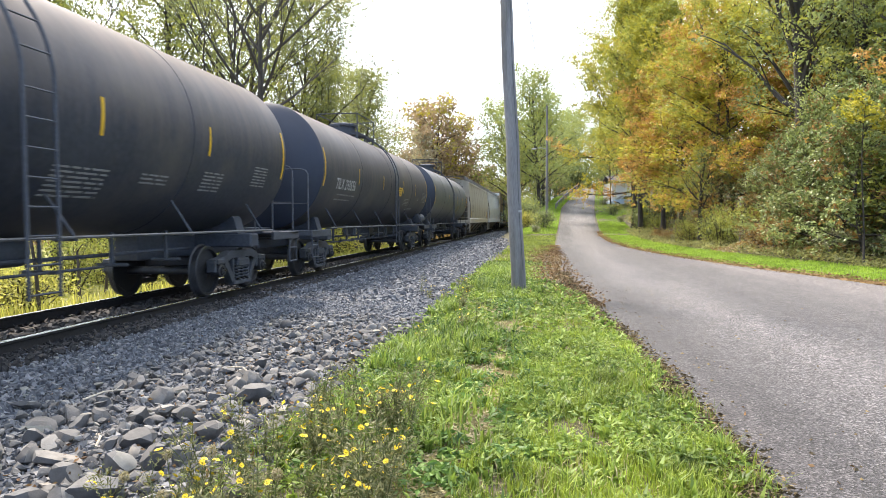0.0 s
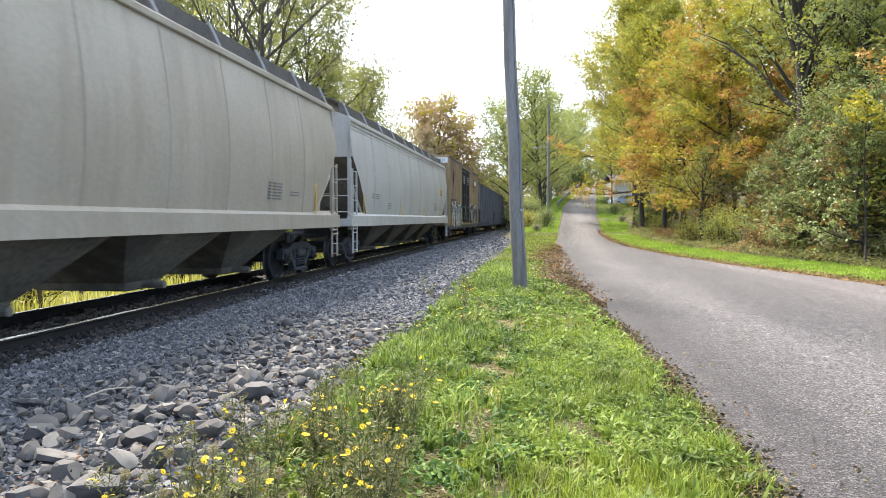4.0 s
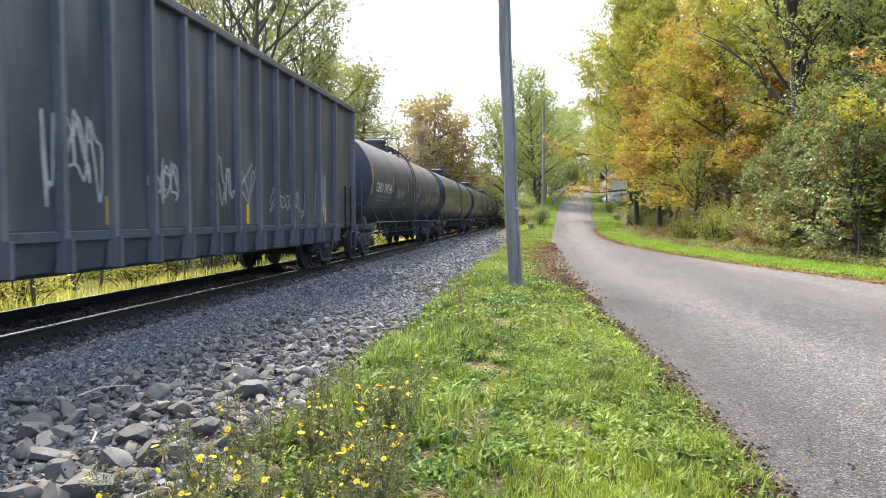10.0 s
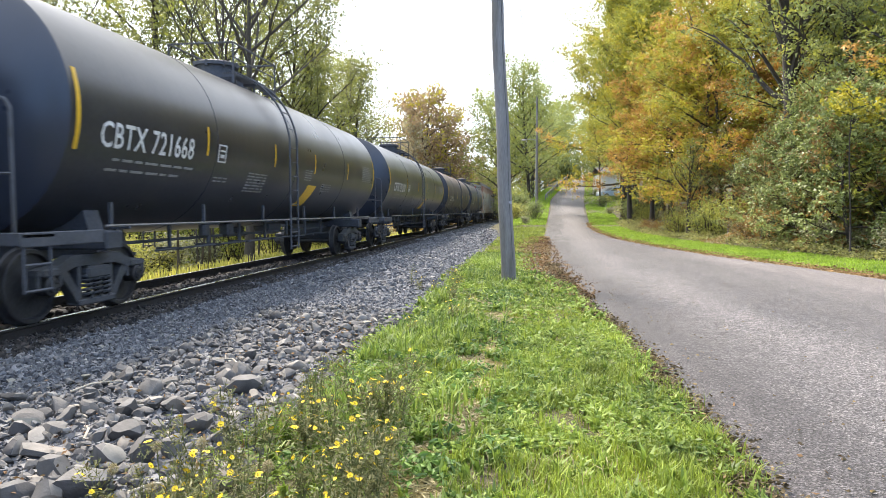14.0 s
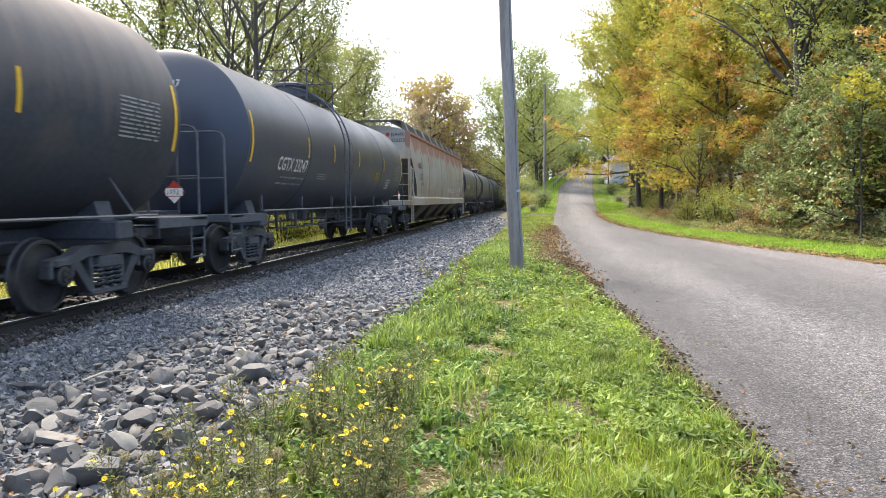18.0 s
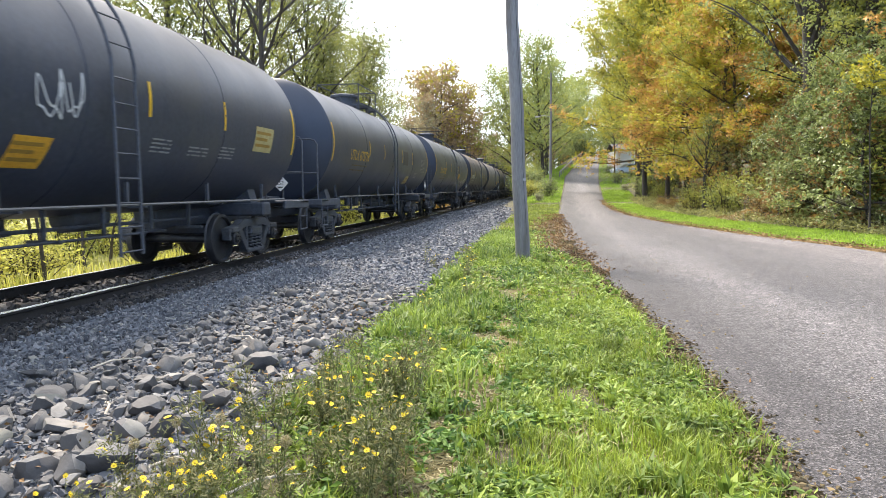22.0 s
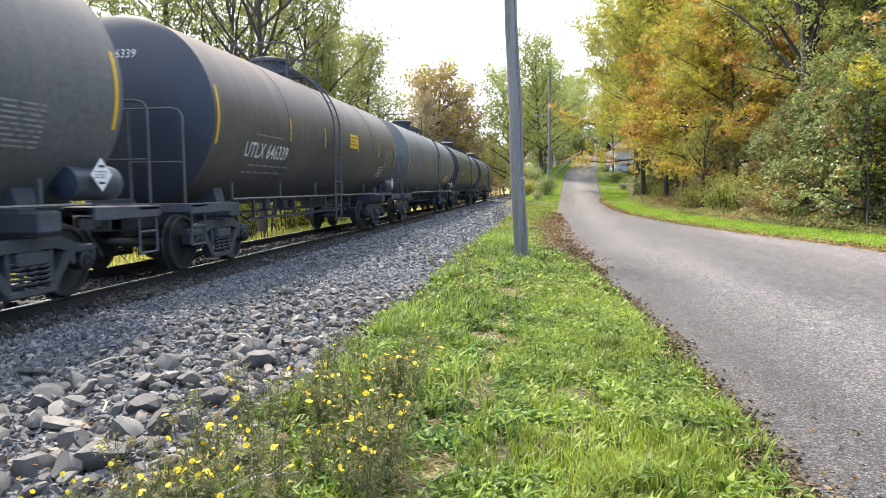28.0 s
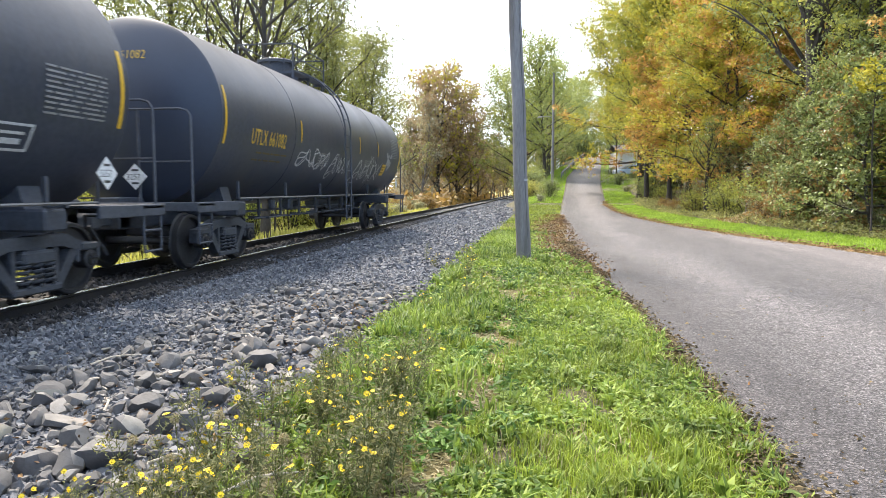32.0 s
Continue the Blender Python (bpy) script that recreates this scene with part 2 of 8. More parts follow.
def leafy(name, colours, translucent=0.45, rough=0.55):
    """Foliage: each leaf takes its own shade from the colours, and lets some light through."""
    mt, nt, bs = nodes_of(name)
    g = nt.nodes.new("ShaderNodeNewGeometry")
    oi = nt.nodes.new("ShaderNodeObjectInfo")
    step = 1 / max(1, len(colours) - 1)
    base = ramp(nt, g.outputs["Random Per Island"], [(i * step, c) for i, c in enumerate(colours)])
    big, mid = noise_node(nt, coords(nt), 0.35, 3), noise_node(nt, coords(nt), 2.2, 3)
    base = mixed(nt, 0.35, base, ramp(nt, big.outputs["Fac"], [(0.35, colours[0]), (0.65, colours[-1])]))
    base = mixed(nt, 1.0, base, ramp(nt, mid.outputs["Fac"], [(0.35, (0.68, 0.7, 0.72)), (0.65, (1.2, 1.18, 1.12))]), "MULTIPLY")
    link(nt, base, bs.inputs["Base Color"])
    bs.inputs["Roughness"].default_value = rough
    tr = nt.nodes.new("ShaderNodeBsdfTranslucent")
    link(nt, base, tr.inputs["Color"])
    mx = nt.nodes.new("ShaderNodeMixShader")
    mx.inputs["Fac"].default_value = translucent
    link(nt, bs.outputs["BSDF"], mx.inputs[1])
    link(nt, tr.outputs["BSDF"], mx.inputs[2])
    link(nt, mx.outputs["Shader"], nt.nodes["Material Output"].inputs["Surface"])
    return mt

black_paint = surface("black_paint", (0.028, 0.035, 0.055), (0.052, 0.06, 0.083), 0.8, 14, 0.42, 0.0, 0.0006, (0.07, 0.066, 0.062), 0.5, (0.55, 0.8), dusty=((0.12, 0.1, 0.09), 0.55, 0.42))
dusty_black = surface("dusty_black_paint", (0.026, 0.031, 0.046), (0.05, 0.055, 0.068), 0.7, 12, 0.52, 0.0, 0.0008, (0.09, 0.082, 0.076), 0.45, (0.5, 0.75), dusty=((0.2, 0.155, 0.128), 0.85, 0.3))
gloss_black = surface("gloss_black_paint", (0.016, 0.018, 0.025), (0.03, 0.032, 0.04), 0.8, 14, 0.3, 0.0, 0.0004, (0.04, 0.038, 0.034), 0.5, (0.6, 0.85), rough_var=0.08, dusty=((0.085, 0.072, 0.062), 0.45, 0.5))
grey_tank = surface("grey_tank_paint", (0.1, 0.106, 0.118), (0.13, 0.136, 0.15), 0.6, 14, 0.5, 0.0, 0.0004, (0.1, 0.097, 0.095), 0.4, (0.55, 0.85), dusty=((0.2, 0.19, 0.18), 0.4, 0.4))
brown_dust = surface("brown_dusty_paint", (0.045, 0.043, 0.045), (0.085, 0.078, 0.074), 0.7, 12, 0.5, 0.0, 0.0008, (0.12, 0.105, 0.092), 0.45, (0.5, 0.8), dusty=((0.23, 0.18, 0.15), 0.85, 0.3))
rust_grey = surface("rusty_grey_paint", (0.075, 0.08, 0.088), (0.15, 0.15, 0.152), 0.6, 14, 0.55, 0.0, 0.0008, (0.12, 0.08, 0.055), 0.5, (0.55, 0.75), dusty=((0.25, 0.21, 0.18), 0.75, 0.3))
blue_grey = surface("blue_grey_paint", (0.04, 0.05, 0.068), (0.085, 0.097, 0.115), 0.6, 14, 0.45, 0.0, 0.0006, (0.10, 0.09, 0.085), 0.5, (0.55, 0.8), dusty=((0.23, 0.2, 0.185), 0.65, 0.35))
frame_black = surface("frame_grime", (0.038, 0.044, 0.058), (0.08, 0.087, 0.105), 2.0, 20, 0.7, 0.0, 0.0015, (0.045, 0.04, 0.037), 1.5, (0.55, 0.8))
truck_iron = surface("truck_iron", (0.03, 0.034, 0.042), (0.078, 0.083, 0.094), 3.0, 25, 0.75, 0.1, 0.002, (0.085, 0.075, 0.066), 2.5, (0.5, 0.8))
wheel_steel = surface("wheel_steel", (0.03, 0.03, 0.034), (0.07, 0.07, 0.074), 3.0, 30, 0.5, 0.5, 0.001)
rail_pale = surface("worn_rail_pipe", (0.2, 0.2, 0.2), (0.34, 0.34, 0.34), 3.0, 30, 0.45, 0.2, 0.0005)
rail_steel = surface("rail_steel", (0.014, 0.012, 0.012), (0.034, 0.029, 0.027), 3.0, 40, 0.75, 0.2, 0.001)
rail_shine = surface("polished_rail_head", (0.45, 0.45, 0.46), (0.62, 0.62, 0.63), 5.0, 60, 0.25, 0.9, 0.0002)
tie_wood = surface("tie_wood", (0.035, 0.027, 0.022), (0.09, 0.072, 0.06), 4.0, 60, 0.9, 0.0, 0.004, stretch=(0.3, 4, 4), vary=0.3)
yellow_mark = surface("yellow_reflector", (0.62, 0.36, 0.02), (0.78, 0.47, 0.03), 3.0, 30, 0.4, 0.0, 0.0003)
white_mark = surface("white_lettering", (0.5, 0.5, 0.5), (0.7, 0.7, 0.69), 4.0, 30, 0.6, 0.0, 0)
gold_mark = surface("gold_lettering", (0.5, 0.3, 0.03), (0.62, 0.4, 0.06), 4.0, 30, 0.6, 0.0, 0)
dark_mark = surface("dark_lettering", (0.02, 0.02, 0.02), (0.04, 0.04, 0.04), 4.0, 30, 0.6, 0.0, 0)
dull_pipe = surface("dull_grey_pipe", (0.07, 0.07, 0.072), (0.16, 0.16, 0.16), 3.0, 30, 0.5, 0.2, 0.0005)
faint_gold = surface("faded_gold_lettering", (0.08, 0.06, 0.02), (0.16, 0.11, 0.03), 4.0, 30, 0.6, 0.0, 0)
faint_mark = surface("faded_lettering", (0.17, 0.17, 0.17), (0.3, 0.3, 0.3), 4.0, 30, 0.6, 0.0, 0)
graffiti_pale = surface("pale_spray_paint", (0.4, 0.41, 0.42), (0.62, 0.62, 0.62), 4.0, 30, 0.6, 0.0, 0)
faded_spray = surface("faded_spray_paint", (0.2, 0.2, 0.21), (0.4, 0.4, 0.4), 4.0, 30, 0.6, 0.0, 0)
placard_white = surface("placard_white", (0.65, 0.65, 0.65), (0.8, 0.8, 0.8), 4.0, 30, 0.5, 0.0, 0)
ice_spray = surface("pale_blue_spray", (0.3, 0.36, 0.4), (0.5, 0.54, 0.56), 3.0, 25, 0.6, 0.0, 0)
orange_mark = surface("orange_decal", (0.5, 0.24, 0.015), (0.66, 0.36, 0.03), 5.0, 30, 0.5, 0.0, 0)
faded_tan = surface("faded_tan_decal", (0.3, 0.25, 0.1), (0.45, 0.38, 0.18), 5.0, 30, 0.6, 0.0, 0)
worn_print = surface("worn_decal_print", (0.22, 0.13, 0.02), (0.34, 0.2, 0.03), 5.0, 30, 0.6, 0.0, 0)
patch_paint = surface("repaint_patch", (0.055, 0.052, 0.052), (0.085, 0.08, 0.08), 2.0, 30, 0.6, 0.0, 0)
red_mark = surface("red_paint", (0.4, 0.03, 0.02), (0.55, 0.05, 0.03), 4.0, 30, 0.5, 0.0, 0)



def asphalt_material():
    """Worn asphalt: pale and dark chips in a grey binder, paler wheel paths along it, dark tar streaks and dusty edges."""
    mt, nt, bs = nodes_of("old_asphalt")
    co = coords(nt)

    def chip_layer(scale):
        chips = nt.nodes.new("ShaderNodeTexVoronoi")
        chips.inputs["Scale"].default_value = scale
        link(nt, co, chips.inputs["Vector"])
        sp = nt.nodes.new("ShaderNodeSeparateXYZ")
        link(nt, chips.outputs["Color"], sp.inputs[0])
        return chips, sp.outputs["X"]

    fine, shade = chip_layer(95)
    base = ramp(nt, shade, [(0.0, (0.007, 0.0066, 0.007)), (0.3, (0.029, 0.0275, 0.029)), (0.7, (0.082, 0.078, 0.082)), (0.93, (0.155, 0.149, 0.153)), (1.0, (0.23, 0.222, 0.222))])
    coarse, lump = chip_layer(42)
    base = mixed(nt, 1.0, base, ramp(nt, lump, [(0.0, (0.4, 0.4, 0.41)), (0.15, (0.85, 0.85, 0.86)), (0.85, (1.08, 1.08, 1.07)), (1.0, (1.4, 1.39, 1.36))]), "MULTIPLY")
    # wear by the distance from the edge, drawn out along the road and wavering
    at = nt.nodes.new("ShaderNodeAttribute")
    at.attribute_name = "across"
    wav = noise_node(nt, coords(nt, (0.5, 0.12, 1)), 1.0, 3)
    off = nt.nodes.new("ShaderNodeMath")
    off.operation = "MULTIPLY_ADD"
    link(nt, wav.outputs["Fac"], off.inputs[0])
    off.inputs[1].default_value = 1.0
    link(nt, at.outputs["Fac"], off.inputs[2])
    mr = nt.nodes.new("ShaderNodeMapRange")
    mr.inputs["From Min"].default_value, mr.inputs["From Max"].default_value = 0.5, 7.5
    link(nt, off.outputs[0], mr.inputs["Value"])
    wear = ramp(nt, mr.outputs["Result"], [(0.0, (0.82, 0.78, 0.8)), (0.08, (0.88, 0.85, 0.87)), (0.24, (1.85, 1.81, 1.79)), (0.34, (1.65, 1.62, 1.6)), (0.46, (1.15, 1.13, 1.15)), (0.58, (1.4, 1.37, 1.37)),
                                              (0.78, (2.35, 2.25, 2.18)), (1.0, (2.2, 2.08, 1.97))])
    base = mixed(nt, 1.0, base, wear, "MULTIPLY")
    big = noise_node(nt, coords(nt, (1.3, 0.22, 1)), 0.6, 6, 0.65)
    mid = noise_node(nt, co, 5, 6, 0.7)
    base = mixed(nt, 1.0, base, ramp(nt, big.outputs["Fac"], [(0.32, (0.72, 0.72, 0.75)), (0.5, (1.02, 1.02, 1.02)), (0.7, (1.22, 1.2, 1.18))]), "MULTIPLY")
    base = mixed(nt, 1.0, base, ramp(nt, mid.outputs["Fac"], [(0.3, (0.76, 0.76, 0.78)), (0.7, (1.2, 1.19, 1.17))]), "MULTIPLY")
    link(nt, base, bs.inputs["Base Color"])
    bs.inputs["Roughness"].default_value = 0.68
    bump(nt, bs, fine.outputs["Distance"], 0.9, 0.011)
    return mt


def ground_material():
    """Soil and thatch by the road; rough meadow beyond the track."""
    mt, nt, bs = nodes_of("soil_and_meadow")
    co = coords(nt)
    n1, n2, n3 = noise_node(nt, co, 1.4, 6), noise_node(nt, co, 30, 4), noise_node(nt, co, 0.3, 5)
    near = mixed(nt, 0.5, ramp(nt, n1.outputs["Fac"], [(0.35, (0.04, 0.032, 0.02)), (0.5, (0.065, 0.07, 0.026)), (0.65, (0.12, 0.1, 0.058))]),
                 ramp(nt, n2.outputs["Fac"], [(0.3, (0.025, 0.022, 0.013)), (0.7, (0.14, 0.115, 0.066))]))
    far = mixed(nt, 0.4, ramp(nt, n3.outputs["Fac"], [(0.35, (0.24, 0.25, 0.06)), (0.65, (0.46, 0.42, 0.12))]), ramp(nt, n1.outputs["Fac"], [(0.3, (0.1, 0.1, 0.03)), (0.7, (0.3, 0.27, 0.1))]))
    sp = nt.nodes.new("ShaderNodeSeparateXYZ")
    link(nt, co, sp.inputs[0])
    mr = nt.nodes.new("ShaderNodeMapRange")
    mr.inputs["From Min"].default_value, mr.inputs["From Max"].default_value = -9.0, -11.0
    link(nt, sp.outputs["X"], mr.inputs["Value"])
    link(nt, mixed(nt, mr.outputs["Result"], near, far), bs.inputs["Base Color"])
    bs.inputs["Roughness"].default_value = 0.95
    bump(nt, bs, n2.outputs["Fac"], 0.8, 0.03)
    return mt


asphalt, soil = asphalt_material(), ground_material()
gravel_bed = surface("gravel_bed", (0.025, 0.025, 0.028), (0.09, 0.09, 0.095), 3.0, 45, 0.9, 0.0, 0.02)
bark = surface("bark", (0.025, 0.02, 0.017), (0.07, 0.06, 0.05), 3.0, 20, 0.9, 0.0, 0.02, stretch=(1, 1, 0.25))
dry_stick = surface("dry_stick", (0.3, 0.26, 0.2), (0.5, 0.45, 0.37), 6.0, 40, 0.85, 0.0, 0.001)
bark_pale = surface("pale_bark", (0.1, 0.09, 0.08), (0.2, 0.18, 0.16), 3.0, 20, 0.9, 0.0, 0.015, stretch=(1, 1, 0.25))
pole_wood = surface("weathered_pole_wood", (0.14, 0.138, 0.14), (0.27, 0.262, 0.26), 1.5, 30, 0.85, 0.0, 0.008, (0.1, 0.088, 0.078), 0.9, (0.5, 0.7), stretch=(3, 3, 0.25))


def stone_material(name, dark, light, bumpy=0.006):
    """Quarry stone, each piece in a shade of its own."""
    mt, nt, bs = nodes_of(name)
    g = nt.nodes.new("ShaderNodeNewGeometry")
    oi = nt.nodes.new("ShaderNodeObjectInfo")
    add = nt.nodes.new("ShaderNodeMath")
    add.operation = "ADD"
    link(nt, g.outputs["Random Per Island"], add.inputs[0])
    link(nt, oi.outputs["Random"], add.inputs[1])
    fr = nt.nodes.new("ShaderNodeMath")
    fr.operation = "FRACT"
    link(nt, add.outputs[0], fr.inputs[0])
    mid = [(a + b) / 2 for a, b in zip(dark, light)]
    base = ramp(nt, fr.outputs[0], [(0, dark), (0.75, mid), (0.86, (light[0] * 0.95, light[1] * 0.88, light[2] * 0.8)), (0.95, light), (1, (light[0] * 1.2, light[1] * 1.12, light[2] * 0.88))])
    here = g.outputs["Position"]
    n1, n2 = noise_node(nt, here, 11, 5, 0.65), noise_node(nt, here, 70, 3)
    base = mixed(nt, 0.8, base, ramp(nt, n1.outputs["Fac"], [(0.3, (0.65, 0.65, 0.65)), (0.7, (1.25, 1.25, 1.25))]), "MULTIPLY")
    link(nt, base, bs.inputs["Base Color"])
    bs.inputs["Roughness"].default_value = 0.8
    n3 = noise_node(nt, here, 28, 6, 0.7)
    sm = nt.nodes.new("ShaderNodeMath")
    sm.operation = "ADD"
    link(nt, n2.outputs["Fac"], sm.inputs[0])
    link(nt, n3.outputs["Fac"], sm.inputs[1])
    bump(nt, bs, sm.outputs[0], 0.5, bumpy)
    return mt


ballast_stone = stone_material("ballast_stone", (0.068, 0.071, 0.082), (0.235, 0.24, 0.255))
oily_shaded_stone = stone_material("oily_shaded_ballast", (0.022, 0.02, 0.02), (0.085, 0.076, 0.072))
rock_stone = stone_material("riprap_stone", (0.066, 0.063, 0.064), (0.235, 0.226, 0.214), 0.006)

# ---- the lie of the land ----
TRACK_X, SPEED0, SLOW = -6.75, 12.9, 0.015
# the road's edges: ahead, left edge, right edge (both right of the standpoint), height
ROAD = [(-60, -3.0, 16.0, -0.2), (-15, 0.2, 12.0, -0.2), (0, 1.5, 11.0, -0.2), (7, 2.34, 10.6, -0.2), (17.6, 3.37, 10.4, -0.2), (22, 4.0, 10.0, -0.2), (28.4, 5.1, 9.9, -0.2),
        (37, 6.4, 10.5, -0.2), (46, 8.0, 11.6, -0.12), (55, 9.6, 13.1, 0.1), (70, 12.5, 16.2, 1.2), (85, 15.4, 19.4, 2.8), (105, 20.7, 24.1, 5.0),
        (125, 26.2, 28.8, 7.1), (140, 30.5, 33.0, 7.6), (165, 37.5, 40.0, 7.2), (220, 53.0, 56.0, 5.5)]
ROAD_A = [r[0] for r in ROAD]


def road_at(ahead):
    return [float(np.interp(ahead, ROAD_A, [r[k] for r in ROAD])) for k in (1, 2, 3)]


def ground_z(x, y):
    right, ahead = unplan(x, y)
    left_edge, right_edge, h = road_at(ahead)
    # between the track bed and the road
    edge_x = plan(left_edge, ahead)[0]
    k = ease(-4.5, max(edge_x - 1.5, -2.0), x)
    z = -0.26 * (1 - k) + (h - 0.03) * k
    if x < -8.5:
        z -= 0.7 * ease(-8.5, -13.0, x) + 0.6 * ease(-20, -60, x)
    # the bank on the far side of the road
    over = right - right_edge - 3.0
    if over > 0:
        z += min(7.0, over * 0.16) * ease(0, 6, over)
    if left_edge - 0.1 < right < right_edge + 0.1:
        z -= 0.03
    return z + 0.03 * noise.noise((x * 0.7, y * 0.7, 0)) * (1 if right < left_edge - 0.3 or right > right_edge + 0.5 else 0.15)


def spread(lo, hi, near, far, centre):
    """Grid lines, close together round the centre and wide apart far off."""
    out, v = [centre], centre
    while v < hi:
        v += min(far, near + abs(v - centre) * 0.09)
        out.append(v)
    v = centre
    while v > lo:
        v -= min(far, near + abs(v - centre) * 0.09)
        out.insert(0, v)
    return out


def build_ground():
    xs, ys = spread(-900, 900, 0.35, 120, 0.0), spread(-300, 1800, 0.45, 150, 8.0)
    vs = np.array([(x, y, ground_z(x, y)) for y in ys for x in xs])
    nx = len(xs)
    i = np.arange((len(ys) - 1) * nx).reshape(-1, nx)[:, :-1].ravel()
    fs = np.stack([i, i + 1, i + nx + 1, i + nx], 1)
    me = stuff_mesh("ground", vs, fs, soil, True)
    tagged(new("ground", me), "grassy ground of soil and thatch", "ground", kind="structure")


def build_road():
    g, n, side = Geo(), 14, []
    stations = [-60 + 2.0 * i for i in range(30)] + [0 + 1.0 * i for i in range(60)] + [60 + 3.0 * i for i in range(54)]
    for a in stations:
        l, r, h = road_at(a)
        for j in range(n + 1):
            k = j / n
            wob = (0.12 * noise.noise((a * 0.5, 3.1, 0)) if j == 0 else 0.12 * noise.noise((a * 0.5, 7.7, 0)) if j == n else 0)
            x, y = plan(l + (r - l) * k + wob, a)
            crown = 0.03 * (1 - (2 * k - 1) ** 2)
            g.v.append((x, y, h + 0.012 + crown if 0 < j < n else h - 0.05))
            side.append((r - l) * k)
    for i in range(len(stations) - 1):
        for j in range(n):
            p = i * (n + 1) + j
            g.f.append((p, p + 1, p + n + 2, p + n + 1))
    solid("road", g, asphalt, "worn grey asphalt country road running uphill", "road", kind="structure", smooth=60)
    # metres from the near edge, for the wear along the wheel paths
    bpy.data.objects["road"].data.attributes.new("across", "FLOAT", "POINT").data.foreach_set("value", side)


def build_track():
    # the stone bed
    prof = [(-1.55, -0.4), (-1.75, -0.24), (-2.6, -0.2), (-4.2, -0.19), (-5.3, -0.17), (-8.2, -0.17), (-8.9, -0.35), (-10.2, -0.95), (-10.6, -1.2)]
    g, ys = Geo(), [-60 + 1.0 * i for i in range(160)] + [100 + 6.0 * i for i in range(75)]
    for y in ys:
        for x, z in prof:
            g.v.append((x + 0.2 * noise.noise((x, y * 0.4, 0)), y, z + 0.025 * noise.noise((x * 1.5, y * 1.5, 4))))
    k = len(prof)
    for i in range(len(ys) - 1):
        for j in range(k - 1):
            p = i * k + j
            g.f.append((p, p + 1, p + k + 1, p + k))
    solid("track_bed", g, gravel_bed, "grey crushed-stone bed under the rails", "track bed", kind="structure", smooth=60)
    # rails: foot, web and head
    for side in (-1, 1):
        x0 = TRACK_X + side * 0.7525
        rail = thing("rail", "rust-brown steel rail with a polished head", "rail", "rails of the track", pose(x0, 0, 0))
        g = Geo().prism([(-0.07, -0.175), (0.07, -0.175), (0.07, -0.165), (0.012, -0.145), (0.009, -0.05), (0.034, -0.035), (0.034, -0.008), (-0.034, -0.008),
                         (-0.034, -0.035), (-0.009, -0.05), (-0.012, -0.145), (-0.07, -0.165)], -60, 520)
        part("rail_profile", g, rail_steel, rail)
        g = Geo().prism([(-0.034, -0.0079), (0.034, -0.0079), (0.03, 0.0), (-0.03, 0.0)], -60, 520)
        part("running_surface", g, rail_shine, rail, "shiny worn rail head")
    # ties
    tie = Geo().box((0, 0, 0), (2.6, 0.23, 0.18), bevel=0.012).mesh("tie")
    tie.materials.append(tie_wood)
    ties = thing("railway_ties", "dark weathered wooden ties under the rails", "railway ties", m=pose(TRACK_X, 0, -0.265))
    for i in range(150):
        o = part("tie", tie, None, ties, m=pose(random.uniform(-0.04, 0.04), -12 + i * 0.52, random.uniform(-0.008, 0.008), 0, 0, random.uniform(-1, 1)))
    g = Geo()
    for i in range(150):
        for side in (-1, 1):
            g.box((side * 0.7525, -12 + i * 0.52, 0.092), (0.36, 0.19, 0.012))
            for q in (-0.1, 0.1):
                g.box((side * 0.7525 + q, -12 + i * 0.52 + q * 0.5, 0.108), (0.03, 0.03, 0.03))
    tagged(part("tie_plating", g, rail_steel, ties, "rusty tie plates and spikes", smooth=0), kind="stuff")


build_ground()
build_road()
build_track()

# ---- the train ----
# a car's own space: y along the track towards the train's tail, x = +1.6 is the side towards the road, z = 0 the rail's top
R_TANK, Z_TANK = 1.57, 2.69
made = {}


def shared(key, build, material, smooth=35):
    """The mesh of that key, built once."""
    if key not in made:
        me = build().mesh(key if isinstance(key, str) else key[0], smooth)
        me.materials.append(material)
        made[key] = me
    return made[key]


def letters(text, size, weight=0.0):
    """A flat mesh of the words: x to the right, y up, from the lower left corner."""
    cu = bpy.data.curves.new("words", "FONT")
    cu.offset = weight
    cu.body, cu.size, cu.resolution_u, cu.space_character = text, size, 2, 1.06
    ob = new("words", cu)
    bpy.context.view_layer.update()
    me = bpy.data.meshes.new_from_object(ob.evaluated_get(bpy.context.evaluated_depsgraph_get()))
    bpy.data.objects.remove(ob)
    return me


def words_on_tank(text, size, y0, z0, material, parent, label, out=0.007, wide=2.3):
    whole = max(v.co.x for v in letters(text, size, 0.005).vertices)
    for word in text.split():
        me = letters(word, size, 0.005)
        start = 0 if text.startswith(word) else whole - max(v.co.x for v in me.vertices)
        word_on_tank(me, size, y0, start, wide / whole, z0, material, parent, label, out)


def word_on_tank(me, size, y0, start, squeeze, z0, material, parent, label, out):
    bm = bmesh.new()
    bm.from_mesh(me)
    top = size * 0.75
    for i in range(1, 7):
        bmesh.ops.bisect_plane(bm, geom=bm.verts[:] + bm.edges[:] + bm.faces[:], plane_co=(0, top * i / 7, 0), plane_no=(0, 1, 0))
    a0 = math.asin((z0 - Z_TANK) / R_TANK)
    for v in bm.verts:
        a = a0 + v.co.y / R_TANK
        v.co = ((R_TANK + out) * math.cos(a), y0 + (start + v.co.x) * squeeze, Z_TANK + (R_TANK + out) * math.sin(a))
    bm.to_mesh(me)
    bm.free()
    me.materials.clear()
    return part("lettering", me, material, parent, label)


